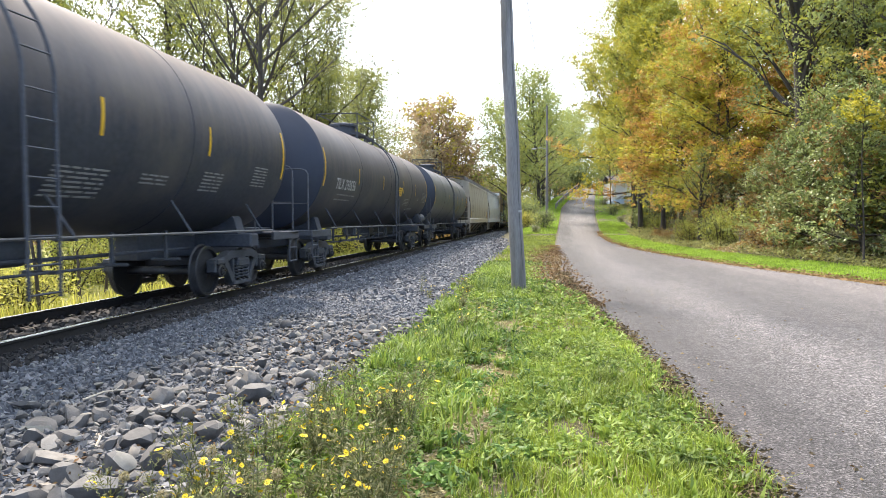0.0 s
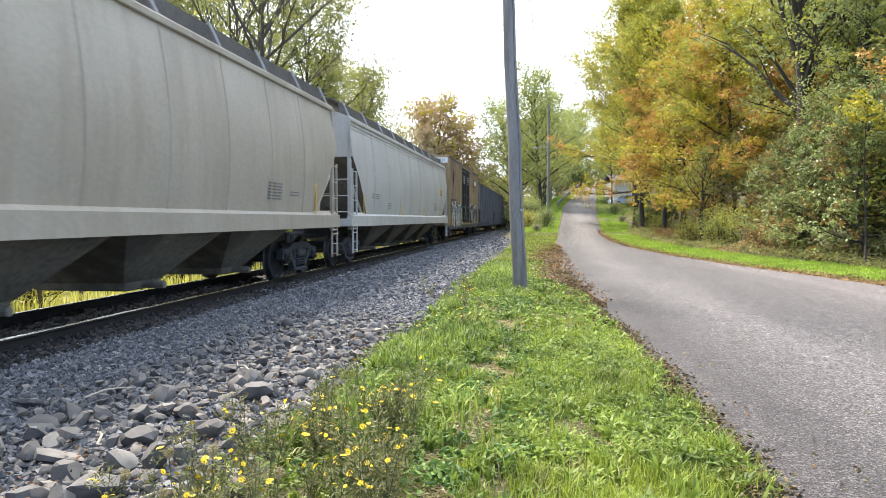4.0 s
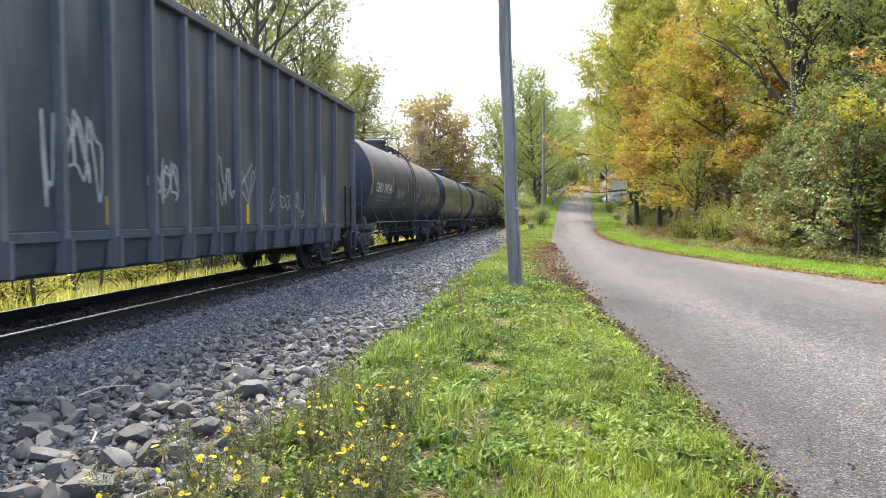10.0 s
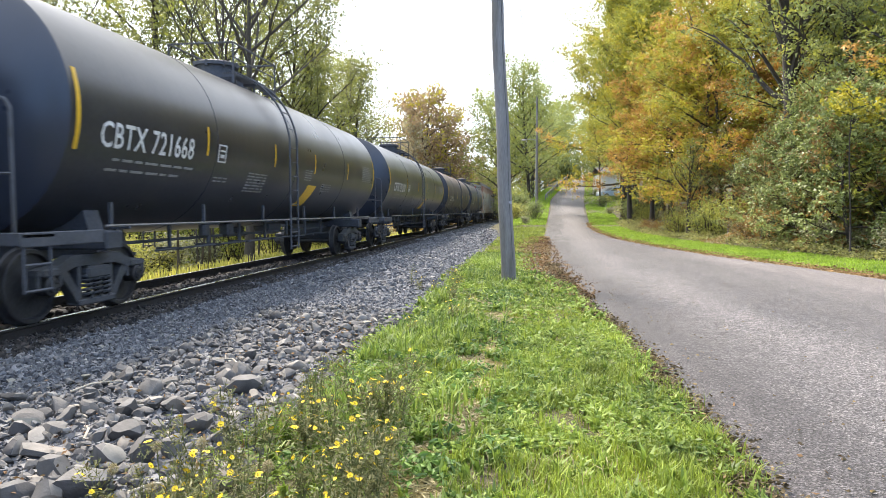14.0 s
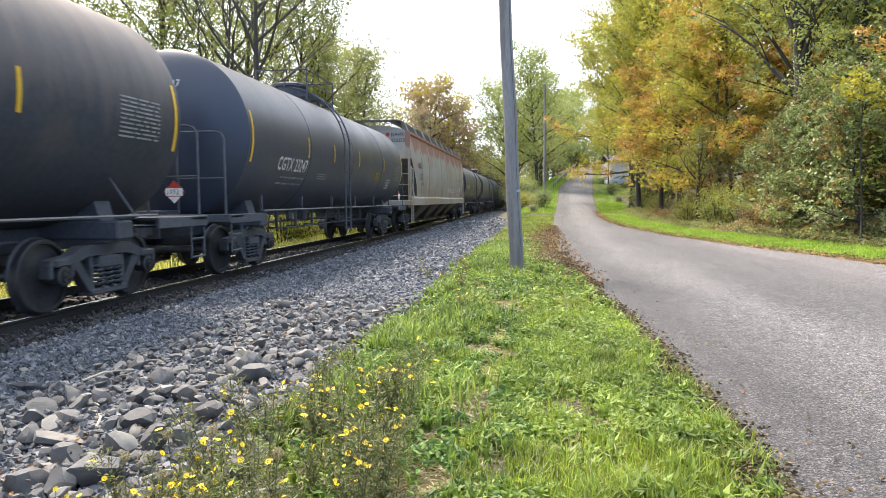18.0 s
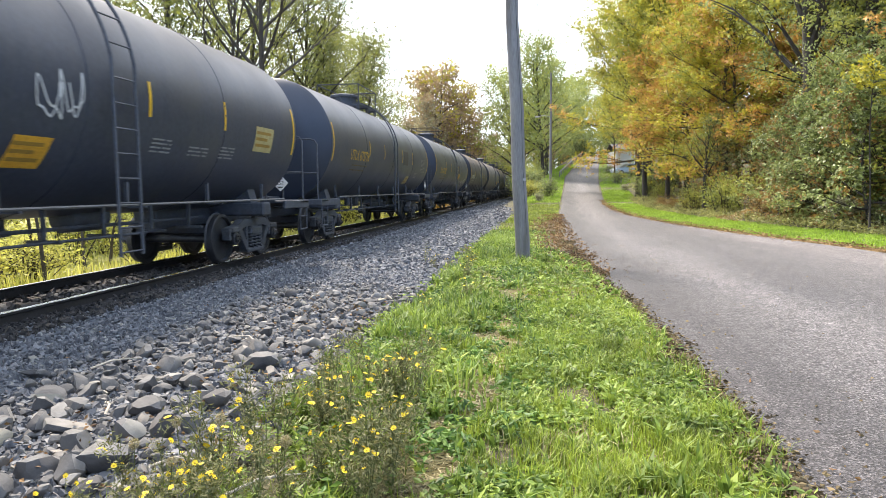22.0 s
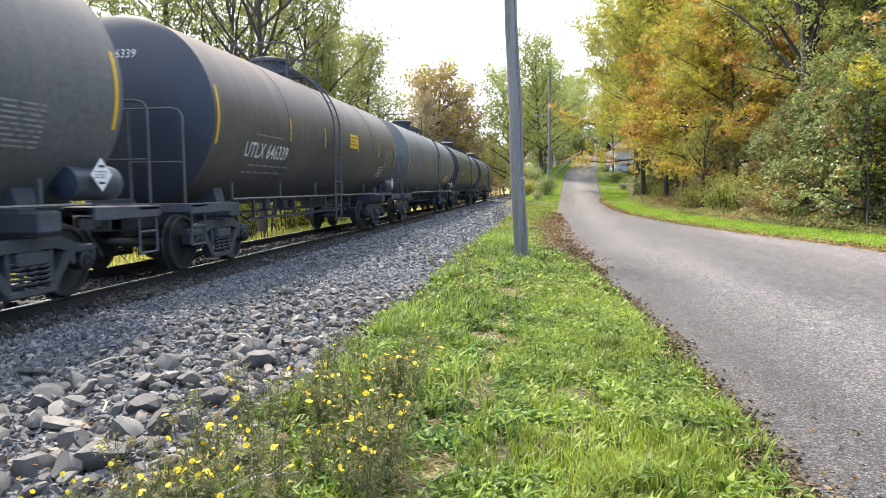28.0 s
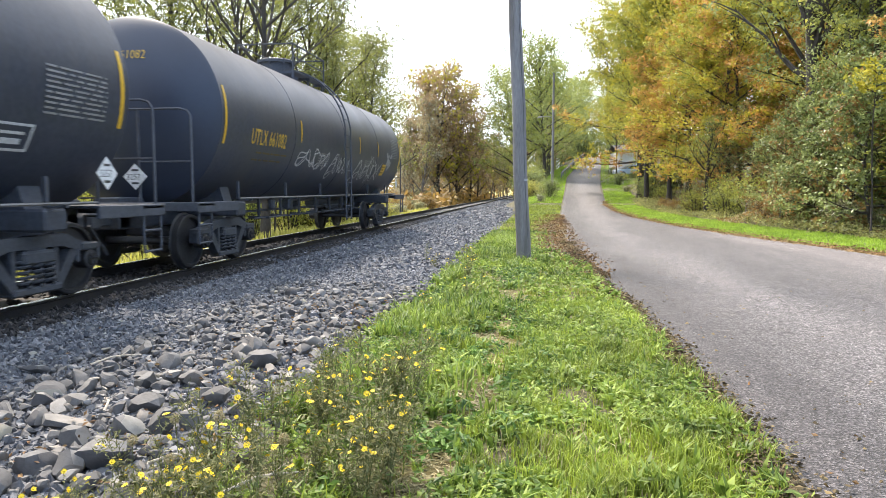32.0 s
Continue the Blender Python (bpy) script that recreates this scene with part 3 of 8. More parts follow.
def words_flat(text, size, x, y0, z0, material, parent, label, squeeze=0.85, end=False, weight=0.0):
    me = letters(text, size, weight)
    for v in me.vertices:
        v.co = (y0 + v.co.x * squeeze, x, z0 + v.co.y) if end else (x, y0 + v.co.x * squeeze, z0 + v.co.y)
    me.materials.clear()
    return part("lettering", me, material, parent, label)


def tank_patch(g, y0, y1, z0, z1, out=0.006, lean=0.0, n=5, thick=0.004):
    """A thin plate bent to the tank's side between two heights; lean shifts its top along the car."""
    a0, a1 = (math.asin(max(-0.99, min(0.99, (z - Z_TANK) / R_TANK))) for z in (z0, z1))
    k = len(g.v)
    for i in range(n + 1):
        a, s = a0 + (a1 - a0) * i / n, lean * i / n
        for r in (R_TANK + out - thick, R_TANK + out):
            for y in (y0 + s, y1 + s):
                g.v.append((r * math.cos(a), y, Z_TANK + r * math.sin(a)))
    for i in range(n):
        p = k + i * 4
        g.f += [(p + 2, p + 3, p + 7, p + 6), (p, p + 4, p + 6, p + 2), (p + 1, p + 3, p + 7, p + 5)]
    g.f += [(k, k + 1, k + 3, k + 2), (k + n * 4, k + n * 4 + 1, k + n * 4 + 3, k + n * 4 + 2)]


def side_frame():
    g = Geo()
    for x in (1.0,):
        g.prism([(-1.12, 0.60), (-1.1, 0.66), (-0.72, 0.70), (-0.5, 0.80), (0.5, 0.80), (0.72, 0.70), (1.1, 0.66), (1.12, 0.60), (0.7, 0.58), (0.4, 0.66), (-0.4, 0.66), (-0.7, 0.58)],
                x - 0.08, x + 0.08, "x")
        for s in (-1, 1):
            g.prism([(s * 0.72, 0.60), (s * 0.58, 0.64), (s * 0.30, 0.26), (s * 0.36, 0.16)], x - 0.07, x + 0.07, "x")
            g.box((x, s * 0.33, 0.46), (0.13, 0.07, 0.42), bevel=0.01)
            g.box((x, s * 0.89, 0.62), (0.2, 0.3, 0.1), bevel=0.02)
            g.box((x, s * 1.08, 0.53), (0.17, 0.07, 0.2), bevel=0.02)
            g.box((x, s * 0.70, 0.53), (0.17, 0.06, 0.2), bevel=0.02)
        g.box((x, 0, 0.19), (0.2, 0.76, 0.09), bevel=0.02)
    return g


def coil_spring():
    return Geo().tube([(1.03 + 0.085 * math.cos(k * 0.9), 0.085 * math.sin(k * 0.9), 0.24 + k * 0.0085) for k in range(36)], 0.017, 5)


def truck_bolster():
    g = Geo().box((0, 0, 0.58), (2.16, 0.34, 0.2), bevel=0.03)
    for s in (-1, 1):
        g.box((0.98 * s, 0, 0.56), (0.3, 0.5, 0.16), bevel=0.03)
        g.box((0, s * 0.34, 0.42), (1.7, 0.06, 0.1), bevel=0.015)
        for w in (-1, 1):
            g.box((0.75 * w, s * 0.40, 0.46), (0.12, 0.07, 0.3), bevel=0.015)
    return g


def wheelset():
    g = Geo()
    prof = [(0.0, 0.09), (0.0, 0.13), (0.01, 0.2), (0.035, 0.36), (0.0, 0.40), (0.0, 0.47), (0.012, 0.484), (0.03, 0.47), (0.036, 0.459), (0.13, 0.452), (0.14, 0.44), (0.14, 0.40),
            (0.09, 0.385), (0.085, 0.2), (0.12, 0.14), (0.13, 0.09)]
    for s in (-1, 1):
        m = Matrix.Translation((0.70 * s, 0, 0)) @ Matrix.Diagonal((s, 1, 1, 1))
        g.lathe(prof, 28, m)
        # the bearing and its end cap with three bolts
        g.lathe([(0.93 - 0.7, 0.12), (1.10 - 0.7, 0.12), (1.11 - 0.7, 0.10), (1.11 - 0.7, 0.085), (1.145 - 0.7, 0.08), (1.145 - 0.7, 0.03)], 16, m)
        for k in range(3):
            a = k * 2.094
            g.box(((1.155) * s, 0.05 * math.cos(a), 0.05 * math.sin(a)), (0.03, 0.03, 0.03))
    g.lathe([(-0.95, 0.075), (0.95, 0.075)], 14)
    return g


wheelsets = []


def add_trucks(car, reach, first):
    """Two trucks at plus and minus reach, each with frames, springs, bolster and two wheelsets."""
    for s in (-1, 1):
        tr = part("truck", shared("truck_bolster", truck_bolster, truck_iron), None, car, "grimy cast-iron truck", m=pose(0, s * reach, 0))
        for q in (0, 180):
            part("side_frame", shared("side_frame", side_frame, truck_iron), None, tr, m=pose(0, 0, 0, 0, 0, q))
            for y in (-0.19, 0.0, 0.19):
                part("spring", shared("spring", coil_spring, truck_iron), None, tr, m=pose(0, 0, 0, 0, 0, q) @ pose(0, y, 0))
        for w in (-0.89, 0.89):
            ws = part("wheelset", shared("wheelset", wheelset, wheel_steel), None, tr, "steel wheels on their axle", m=pose(0, w, 0.457))
            wheelsets.append((ws, w, first))


def coupler():
    g = Geo().box((0, -0.42, 0.85), (0.16, 0.8, 0.18), bevel=0.02).box((0.02, 0.02, 0.85), (0.3, 0.28, 0.28), bevel=0.05).box((-0.1, 0.14, 0.85), (0.1, 0.16, 0.26), bevel=0.03)
    g.box((0, -0.55, 0.85), (0.42, 0.3, 0.3), bevel=0.03)
    g.tube([(0.28, -0.3, 0.8), (0.3, -0.05, 0.5), (0.26, 0.12, 0.36), (0.15, 0.2, 0.42)], 0.025, 6)
    g.tube([(0.9, -0.42, 0.95), (0.3, -0.42, 0.95), (0.08, -0.1, 1.0)], 0.014, 5)
    return g


def add_couplers(car, L):
    for s in (-1, 1):
        part("coupler", shared("coupler", coupler, truck_iron), None, car, "knuckle coupler with its air hose", m=pose(0, s * (L / 2 - 0.05), 0, 0, 0, 0 if s > 0 else 180))


def head_depth(r):
    """How far the dished head stands out at that distance from the axis."""
    return 0.46 * (1 - (r / R_TANK) ** 2.6) ** 0.85


def head_words(text, size, L, x0, z0, material, parent):
    """Small letters lying on the dished head at the near end."""
    whole = max(v.co.x for v in letters(text, size).vertices)
    for word in text.split():
        me = letters(word, size)
        start = 0 if text.startswith(word) else whole - max(v.co.x for v in me.vertices)
        for v in me.vertices:
            x, z = x0 + (start + v.co.x) * 0.8, z0 + v.co.y
            v.co = (x, -(L / 2 - 1.25) - head_depth(min(R_TANK, math.hypot(x, z - Z_TANK))) - 0.012, z)
        me.materials.clear()
        part("lettering", me, material, parent, "small letters on the tank's head")


def tank_shell(L):
    h = L / 2 - 1.3 + 0.05
    prof = [(-h - head_depth(r), r) for r in (R_TANK * q for q in (0.02, 0.15, 0.3, 0.45, 0.6, 0.72, 0.82, 0.9, 0.95, 0.975, 0.99))]
    cyl = [(-h + 2 * h * i / 10, R_TANK) for i in range(11)]
    prof = prof + cyl + [(-a, r) for a, r in reversed(prof)]
    return Geo().lathe(prof, 64, Matrix.Translation((0, 0, Z_TANK)) @ Matrix.Rotation(math.pi / 2, 4, "Z"))


def seam(y):
    return Geo().lathe([(y - 0.02, R_TANK - 0.002), (y - 0.012, R_TANK + 0.006), (y + 0.012, R_TANK + 0.006), (y + 0.02, R_TANK - 0.002)], 64,
                       Matrix.Translation((0, 0, Z_TANK)) @ Matrix.Rotation(math.pi / 2, 4, "Z"))


def end_railing(s, L, tall, x):
    """The pipe rail on one half of an end platform."""
    g, y, zt, w = Geo(), s * (L / 2 - 0.5), 2.55 if tall else 2.2, x / 1.5
    g.tube([(w * 1.42, y, 1.1), (w * 1.42, y, zt - 0.12), (w * 1.36, y, zt - 0.03), (w * 1.25, y, zt), (0, y, zt)], 0.02, 6)
    g.tube([(w * 0.55, y, 1.1), (w * 0.55, y, zt)], 0.022, 6)
    g.tube([(w * 1.42, y, 1.75), (w * 0.55, y, 1.75)], 0.016, 6)
    return g


def tank_ladder(L):
    g, steps = Geo(), []
    for y in (-0.23, 0.23):
        pts = [(R_TANK + 0.12, y, 0.55), (R_TANK + 0.12, y, 2.9)]
        pts += [((R_TANK + 0.13) * math.cos(a), y, Z_TANK + (R_TANK + 0.13) * math.sin(a)) for a in (0.2 + 0.11 * i for i in range(12))]
        g.tube(pts, 0.022, 6)
    return g


def rung():
    return Geo().tube([(0, -0.23, 0), (0, 0.23, 0)], 0.013, 5)


RUNGS = [(R_TANK + 0.12, 0.6 + 0.3 * i) for i in range(8)] + [((R_TANK + 0.13) * math.cos(0.25 + 0.22 * i), Z_TANK + (R_TANK + 0.13) * math.sin(0.25 + 0.22 * i)) for i in range(5)]


def top_platform(s):
    g, z = Geo(), Z_TANK + R_TANK + 0.06
    for i in range(6):
        g.box((s * (0.46 + 0.045 * i), 0.1, z), (0.012, 2.3, 0.04))
    for y in (-1.0, 0.1, 1.2):
        g.box((s * 0.57, y, z - 0.05), (0.3, 0.05, 0.06))
        g.box((s * 0.66, y, z - 0.15), (0.04, 0.04, 0.24))
    return g


def top_railing(s):
    g, z, x = Geo(), Z_TANK + R_TANK + 0.06, s * 0.7
    for y in (-1.05, 1.25):
        g.tube([(x, y, z - 0.2), (x, y, z + 0.62)], 0.02, 6)
    g.tube([(x, -1.05, z + 0.62), (x, 1.25, z + 0.62)], 0.02, 6)
    return g.tube([(x, -1.05, z + 0.32), (x, 1.25, z + 0.32)], 0.015, 6)


def cross_rail(y):
    z = Z_TANK + R_TANK + 0.06
    return Geo().tube([(-0.7, y, z + 0.62), (0.7, y, z + 0.62)], 0.02, 6)


def manway():
    z = Z_TANK + R_TANK
    up = Matrix.Translation((0, -0.35, z - 0.1)) @ Matrix.Rotation(-math.pi / 2, 4, "Y")
    g = Geo().lathe([(0.0, 0.42), (0.42, 0.42), (0.42, 0.48), (0.49, 0.48), (0.52, 0.4), (0.56, 0.2), (0.57, 0.02)], 24, up)
    for k in range(8):
        a = k * math.pi / 4
        g.box((0.46 * math.cos(a), -0.35 + 0.46 * math.sin(a), z + 0.34), (0.05, 0.05, 0.14), bevel=0.008)
    return g


def valve_housing():
    z = Z_TANK + R_TANK
    g = Geo().lathe([(0.0, 0.2), (0.34, 0.2), (0.36, 0.16), (0.37, 0.02)], 16, Matrix.Translation((0.1, 0.55, z - 0.08)) @ Matrix.Rotation(-math.pi / 2, 4, "Y"))
    return g.tube([(-0.3, 0.5, z - 0.05), (-0.3, 0.5, z + 0.22), (-0.3, 0.75, z + 0.25)], 0.05, 8)


def side_pipe(L):
    h = L / 2 - 1.9
    return Geo().tube([(1.52, -h, 1.17), (1.52, h, 1.17)], 0.02, 6)


def pipe_bracket(long):
    g = Geo().box((1.38, 0, 1.14), (0.3, 0.05, 0.03))
    return g.tube([(1.52, 0, 1.16), (1.3, -0.2, 1.66)], 0.02, 5) if long else g.box((1.26, 0, 1.3), (0.04, 0.05, 0.34))


def under_gear(L):
    """Brake rods, pipes and their hangers below the tank."""
    g, h = Geo(), L / 2 - 3.2
    g.tube([(0.45, -h, 0.86), (0.45, h, 0.86)], 0.03, 6).tube([(0.75, -h * 0.8, 0.72), (0.75, h * 0.5, 0.72)], 0.02, 6).tube([(-0.5, -h, 0.78), (-0.5, h, 0.78)], 0.025, 6)
    for i in range(8):
        y = -h + 2 * h * (i + 0.3) / 8
        g.box((0.6, y, 0.95), (0.06, 0.06, 0.5), bevel=0.01)
        g.box((0.6, y, 0.72), (0.5, 0.05, 0.05), bevel=0.01)
    g.lathe([(-0.45, 0.05), (-0.4, 0.2), (0.4, 0.2), (0.45, 0.05)], 16, Matrix.Translation((0.2, 1.6, 0.98)) @ Matrix.Rotation(math.pi / 2, 4, "Z"))
    g.box((0.5, -1.4, 0.98), (0.24, 0.26, 0.3), bevel=0.05).box((0.6, -2.6, 1.0), (0.14, 0.2, 0.26), bevel=0.04)
    return g


def outlet():
    return Geo().lathe([(0, 0.3), (0.16, 0.3), (0.2, 0.16), (0.42, 0.16), (0.46, 0.22), (0.5, 0.22), (0.52, 0.1)], 18, Matrix.Translation((0, 0.2, 1.3)) @ Matrix.Rotation(math.pi / 2, 4, "Y"))


def draft_sill(L, s):
    y0, y1 = s * (L / 2 - 4.4), s * (L / 2 - 0.45)
    g = Geo().box((0, (y0 + y1) / 2, 0.95), (0.42, abs(y1 - y0), 0.5), bevel=0.02)
    yb = s * (L / 2 - 2.35)
    g.box((0, yb, 0.98), (2.7, 0.36, 0.26), bevel=0.03)
    for w in (-1, 1):
        g.prism([(w * 0.2, 1.05), (w * 1.1, 1.05), (w * 1.0, 1.4), (w * 0.85, 1.55), (w * 0.6, 1.4), (w * 0.2, 1.26)], yb - 0.16, yb + 0.16)
    return g


def brake_stand(L):
    y = -(L / 2 - 0.75)
    g = Geo().box((0.85, y, 1.7), (0.16, 0.12, 1.2), bevel=0.02).box((0.85, y, 2.2), (0.3, 0.18, 0.3), bevel=0.03)
    for k in range(12):
        a, b = k * math.pi / 6, (k + 1) * math.pi / 6
        g.tube([(0.85 + 0.28 * math.cos(a), y - 0.16, 2.2 + 0.28 * math.sin(a)), (0.85 + 0.28 * math.cos(b), y - 0.16, 2.2 + 0.28 * math.sin(b))], 0.015, 5)
    for k in range(4):
        a = k * math.pi / 2 + 0.4
        g.tube([(0.85, y - 0.14, 2.2), (0.85 + 0.28 * math.cos(a), y - 0.16, 2.2 + 0.28 * math.sin(a))], 0.012, 5)
    return g


def platform(L, s):
    y = s * (L / 2 - 0.72)
    g = Geo().box((0, y, 1.09), (3.06, 0.5, 0.05), bevel=0.01).box((0, s * (L / 2 - 0.45), 1.06), (3.06, 0.05, 0.14), bevel=0.01)
    for w in (-1, 1):
        g.box((w * 1.5, s * (L / 2 - 1.15), 1.05), (0.06, 1.4, 0.16), bevel=0.01)
        # the step below the corner
        for q in (-0.2, 0.2):
            g.tube([(w * 1.5, y + q, 1.05), (w * 1.5, y + q, 0.48)], 0.018, 5)
        for z in (0.5, 0.78):
            g.tube([(w * 1.5, y - 0.2, z), (w * 1.5, y + 0.2, z)], 0.018, 5)
    return g


def placard(car, code, m):
    """A white diamond placard with its number."""
    g = Geo().prism([(0, -0.2), (0.2, 0), (0, 0.2), (-0.2, 0)], -0.004, 0.004, "x")
    if code == "1993":
        o = part("placard", g, red_mark, car, "red diamond placard with a white number band", m=m)
        part("number_band", Geo().box((0.005, 0, 0), (0.004, 0.32, 0.13)).prism([(-0.12, -0.08), (0.12, -0.08), (0, -0.195)], 0.004, 0.0065, "x"), placard_white, o, "white band and lower corner")
        words_flat(code, 0.13, 0.0085, -0.145, -0.045, dark_mark, o, "black placard number")
        return
    o = part("placard", g, placard_white, car, "white diamond placard", m=m)
    if code:
        words_flat(code, 0.13, 0.006, -0.145, -0.045, dark_mark, o, "black placard number")
    for dz in (-0.1, 0.1):
        part("placard_bar", Geo().box((0.005, 0, dz), (0.002, 0.12, 0.03)), dark_mark, o)


def ribbon(g, pts, width, flat_x=None):
    """A flat sprayed line through points (along, up), lying on the tank or on a flat side."""
    for (ya, za), (yb, zb) in zip(pts, pts[1:]):
        d = math.hypot(yb - ya, zb - za) or 1
        ny, nz = -(zb - za) / d * width / 2, (yb - ya) / d * width / 2
        vs = []
        for yy, zz in ((ya + ny, za + nz), (yb + ny, zb + nz), (yb - ny, zb - nz), (ya - ny, za - nz)):
            if flat_x is None:
                sn = max(-0.98, min(0.98, (zz - Z_TANK) / R_TANK))
                vs.append(((R_TANK + 0.008) * math.sqrt(1 - sn * sn), yy, Z_TANK + (R_TANK + 0.008) * sn))
            else:
                vs.append((flat_x, yy, zz))
        g.add(vs, [(0, 1, 2, 3)])


def letter_strokes(car, y0, y1, z0, z1, n, seed, x, width, material, label):
    """Angular outlines of large sprayed letters, side by side."""
    rnd = random.Random(seed)
    w, h = (y1 - y0) / n, z1 - z0
    for k in range(n):
        g = Geo()
        form = [(0.03, 0.0), (0.1, 0.62), (0.26, rnd.uniform(0.85, 1.12)), (0.44, 0.72), (0.4, 0.3), (0.5, 0.04), (0.6, 0.5), (0.7, rnd.uniform(0.8, 1.0)), (0.93, 0.86), (0.98, 0.1), (0.8, 0.02), (0.76, 0.42)]
        ribbon(g, [(y0 + w * (k + u + rnd.uniform(-0.05, 0.05)), z0 + h * (v + rnd.uniform(-0.06, 0.06))) for u, v in form], width, x)
        a = rnd.uniform(0.3, 0.6)
        ribbon(g, [(y0 + w * (k + a), z0 + h * 0.35), (y0 + w * (k + a + 0.1), z0 + h * 0.6), (y0 + w * (k + a + 0.24), z0 + h * 0.5)], width * 1.5, x)
        part("sprayed_letter", g, material, car, label, smooth=0)


def scribble(car, y0, y1, z0, z1, seed, material, n=7, width=0.03, flat_x=None):
    """Sprayed loops that cannot be read, lying on the car's side."""
    rnd = random.Random(seed)
    g = Geo()
    for k in range(n * 2 if n > 1 else 2):
        # one tall looping sign
        w, h = (y1 - y0) / (n * 2 if n > 1 else 2), (z1 - z0) * rnd.uniform(0.6, 1.05)
        yc, zc = y0 + w * (k + 0.5), z0 + (z1 - z0) * rnd.uniform(0.42, 0.58)
        a, b, p, lean = rnd.uniform(0.7, 2.2), rnd.uniform(1.2, 2.6), rnd.uniform(0, 6.28), rnd.uniform(-0.2, 0.4)
        pts = []
        for i in range(26):
            q = i / 25 * 6.0
            up = math.cos(b * q + p) * 0.36 + math.cos(2.3 * b * q) * 0.14
            pts.append((yc + w * (0.55 * math.sin(a * q + p) + lean * up), zc + h * up))
        ribbon(g, pts, width, flat_x)
    tagged(part("sprayed_scribble", g, material, car, "pale sprayed graffiti scribble", smooth=0), kind="stuff")


def tank_car(name_label, L, paint, words=None, word_mat=None, first=0, stripes=(), ladder_y=1.35, decals=(), placards=None, graffiti=None, gear=0.0, tall=True, dome_y=-0.3, lines=True, low=0.12, blocks=None, text=None, panels=(), boxes=(), dots=()):
    car = thing("tank_car", name_label, "tank car", "cars of the train")
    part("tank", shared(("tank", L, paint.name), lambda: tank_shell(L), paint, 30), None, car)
    h = L / 2 - 1.3
    for k in (-0.52, 0.0, 0.52):
        part("weld_seam", shared(("weld_seam", round(k * h, 2), paint.name), lambda: seam(k * h), paint), None, car)
    for s in (-1, 1):
        part("draft_sill", shared(("draft_sill", L, s), lambda: draft_sill(L, s), frame_black), None, car)
        part("end_platform", shared(("end_platform", L, s), lambda: platform(L, s), frame_black), None, car)
        for x in (-1.5, 1.5):
            part("end_railing", shared(("end_railing", L, s, tall, x), lambda: end_railing(s, L, tall, x), frame_black), None, car)
    part("brake_stand", shared(("brake_stand", L), lambda: brake_stand(L), frame_black), None, car, "brake stand with its hand wheel", m=pose(0, 0, 0, 0, 0, 180))
    for q in (0, 180):
        part("side_pipe", shared(("side_pipe", L, paint is grey_tank), lambda: side_pipe(L), rail_pale if paint is grey_tank else dull_pipe), None, car, m=pose(0, 0, 0, 0, 0, q))
        for i in range(6):
            part("pipe_bracket", shared(("pipe_bracket", paint is dusty_black), lambda: pipe_bracket(paint is dusty_black), frame_black), None, car, m=pose(0, 0, 0, 0, 0, q) @ pose(0, (L / 2 - 2.4) * (i - 2.5) / 2.5, 0))
        ld = part("ladder", shared("ladder", lambda: tank_ladder(L), frame_black), None, car, m=pose(0, ladder_y, 0, 0, 0, q))
        for x, z in RUNGS:
            part("rung", shared(("rung", paint is grey_tank), rung, rail_pale if paint is grey_tank else frame_black), None, ld, m=pose(x, 0, z))
    for s in (-1, 1):
        pl = part("top_platform", shared(("top_platform", s), lambda: top_platform(s), frame_black), None, car, m=pose(0, dome_y, 0))
        part("top_railing", shared(("top_railing", s), lambda: top_railing(s), frame_black), None, pl)
    for y in (-1.05, 1.25):
        part("cross_rail", shared(("cross_rail", y), lambda: cross_rail(y), frame_black), None, pl)
    part("manway", shared("manway", manway, frame_black), None, pl, "bolted round manway")
    part("valve_housing", shared("valve_housing", valve_housing, frame_black), None, pl)
    part("under_gear", shared(("under_gear", L), lambda: under_gear(L), frame_black), None, car, "brake rods, reservoir and hangers")
    part("bottom_outlet", shared("bottom_outlet", outlet, frame_black), None, car)
    add_couplers(car, L)
    add_trucks(car, L / 2 - 2.35, first)
    # yellow reflectors: the curved one at each end and the short ones between
    for s in (-1, 1):
        g = Geo()
        tank_patch(g, s * (h - 0.08) - 0.034, s * (h - 0.08) + 0.034, 2.2, 3.14, n=10)
        part("reflector_stripe", g, yellow_mark, car, "long yellow reflector stripe")
    z_mark = 2.38 if paint in (dusty_black, blue_grey, gloss_black) else 2.45
    for y in stripes:
        g = Geo()
        tank_patch(g, y - 0.028, y + 0.028, z_mark, z_mark + 0.46)
        part("reflector_stripe", g, yellow_mark, car, "yellow reflector stripe")
    if words:
        head_words(words, 0.2, L, -0.5, Z_TANK + 0.82, word_mat, car)
        y0, z0, wide = text or (-h + 1.0, 2.3, 2.0)
        words_on_tank(words, 0.46 if wide > 2.2 else 0.4, y0, z0, word_mat, car, "stencilled reporting mark", wide=wide)
        g = Geo()
        for z, q0, q1 in ((z0 - 0.16, 0.35, wide), (z0 - 0.29, 0.25, wide * 0.9)):
            y = y0 + q0
            while y < y0 + q1:
                w = random.uniform(0.1, 0.32)
                tank_patch(g, y, y + w, z, z + 0.032, n=1)
                y += w + 0.07
        tagged(part("stencilling", g, faint_mark if word_mat != gold_mark else faint_gold, car, "small stencilled lines"), kind="stuff")
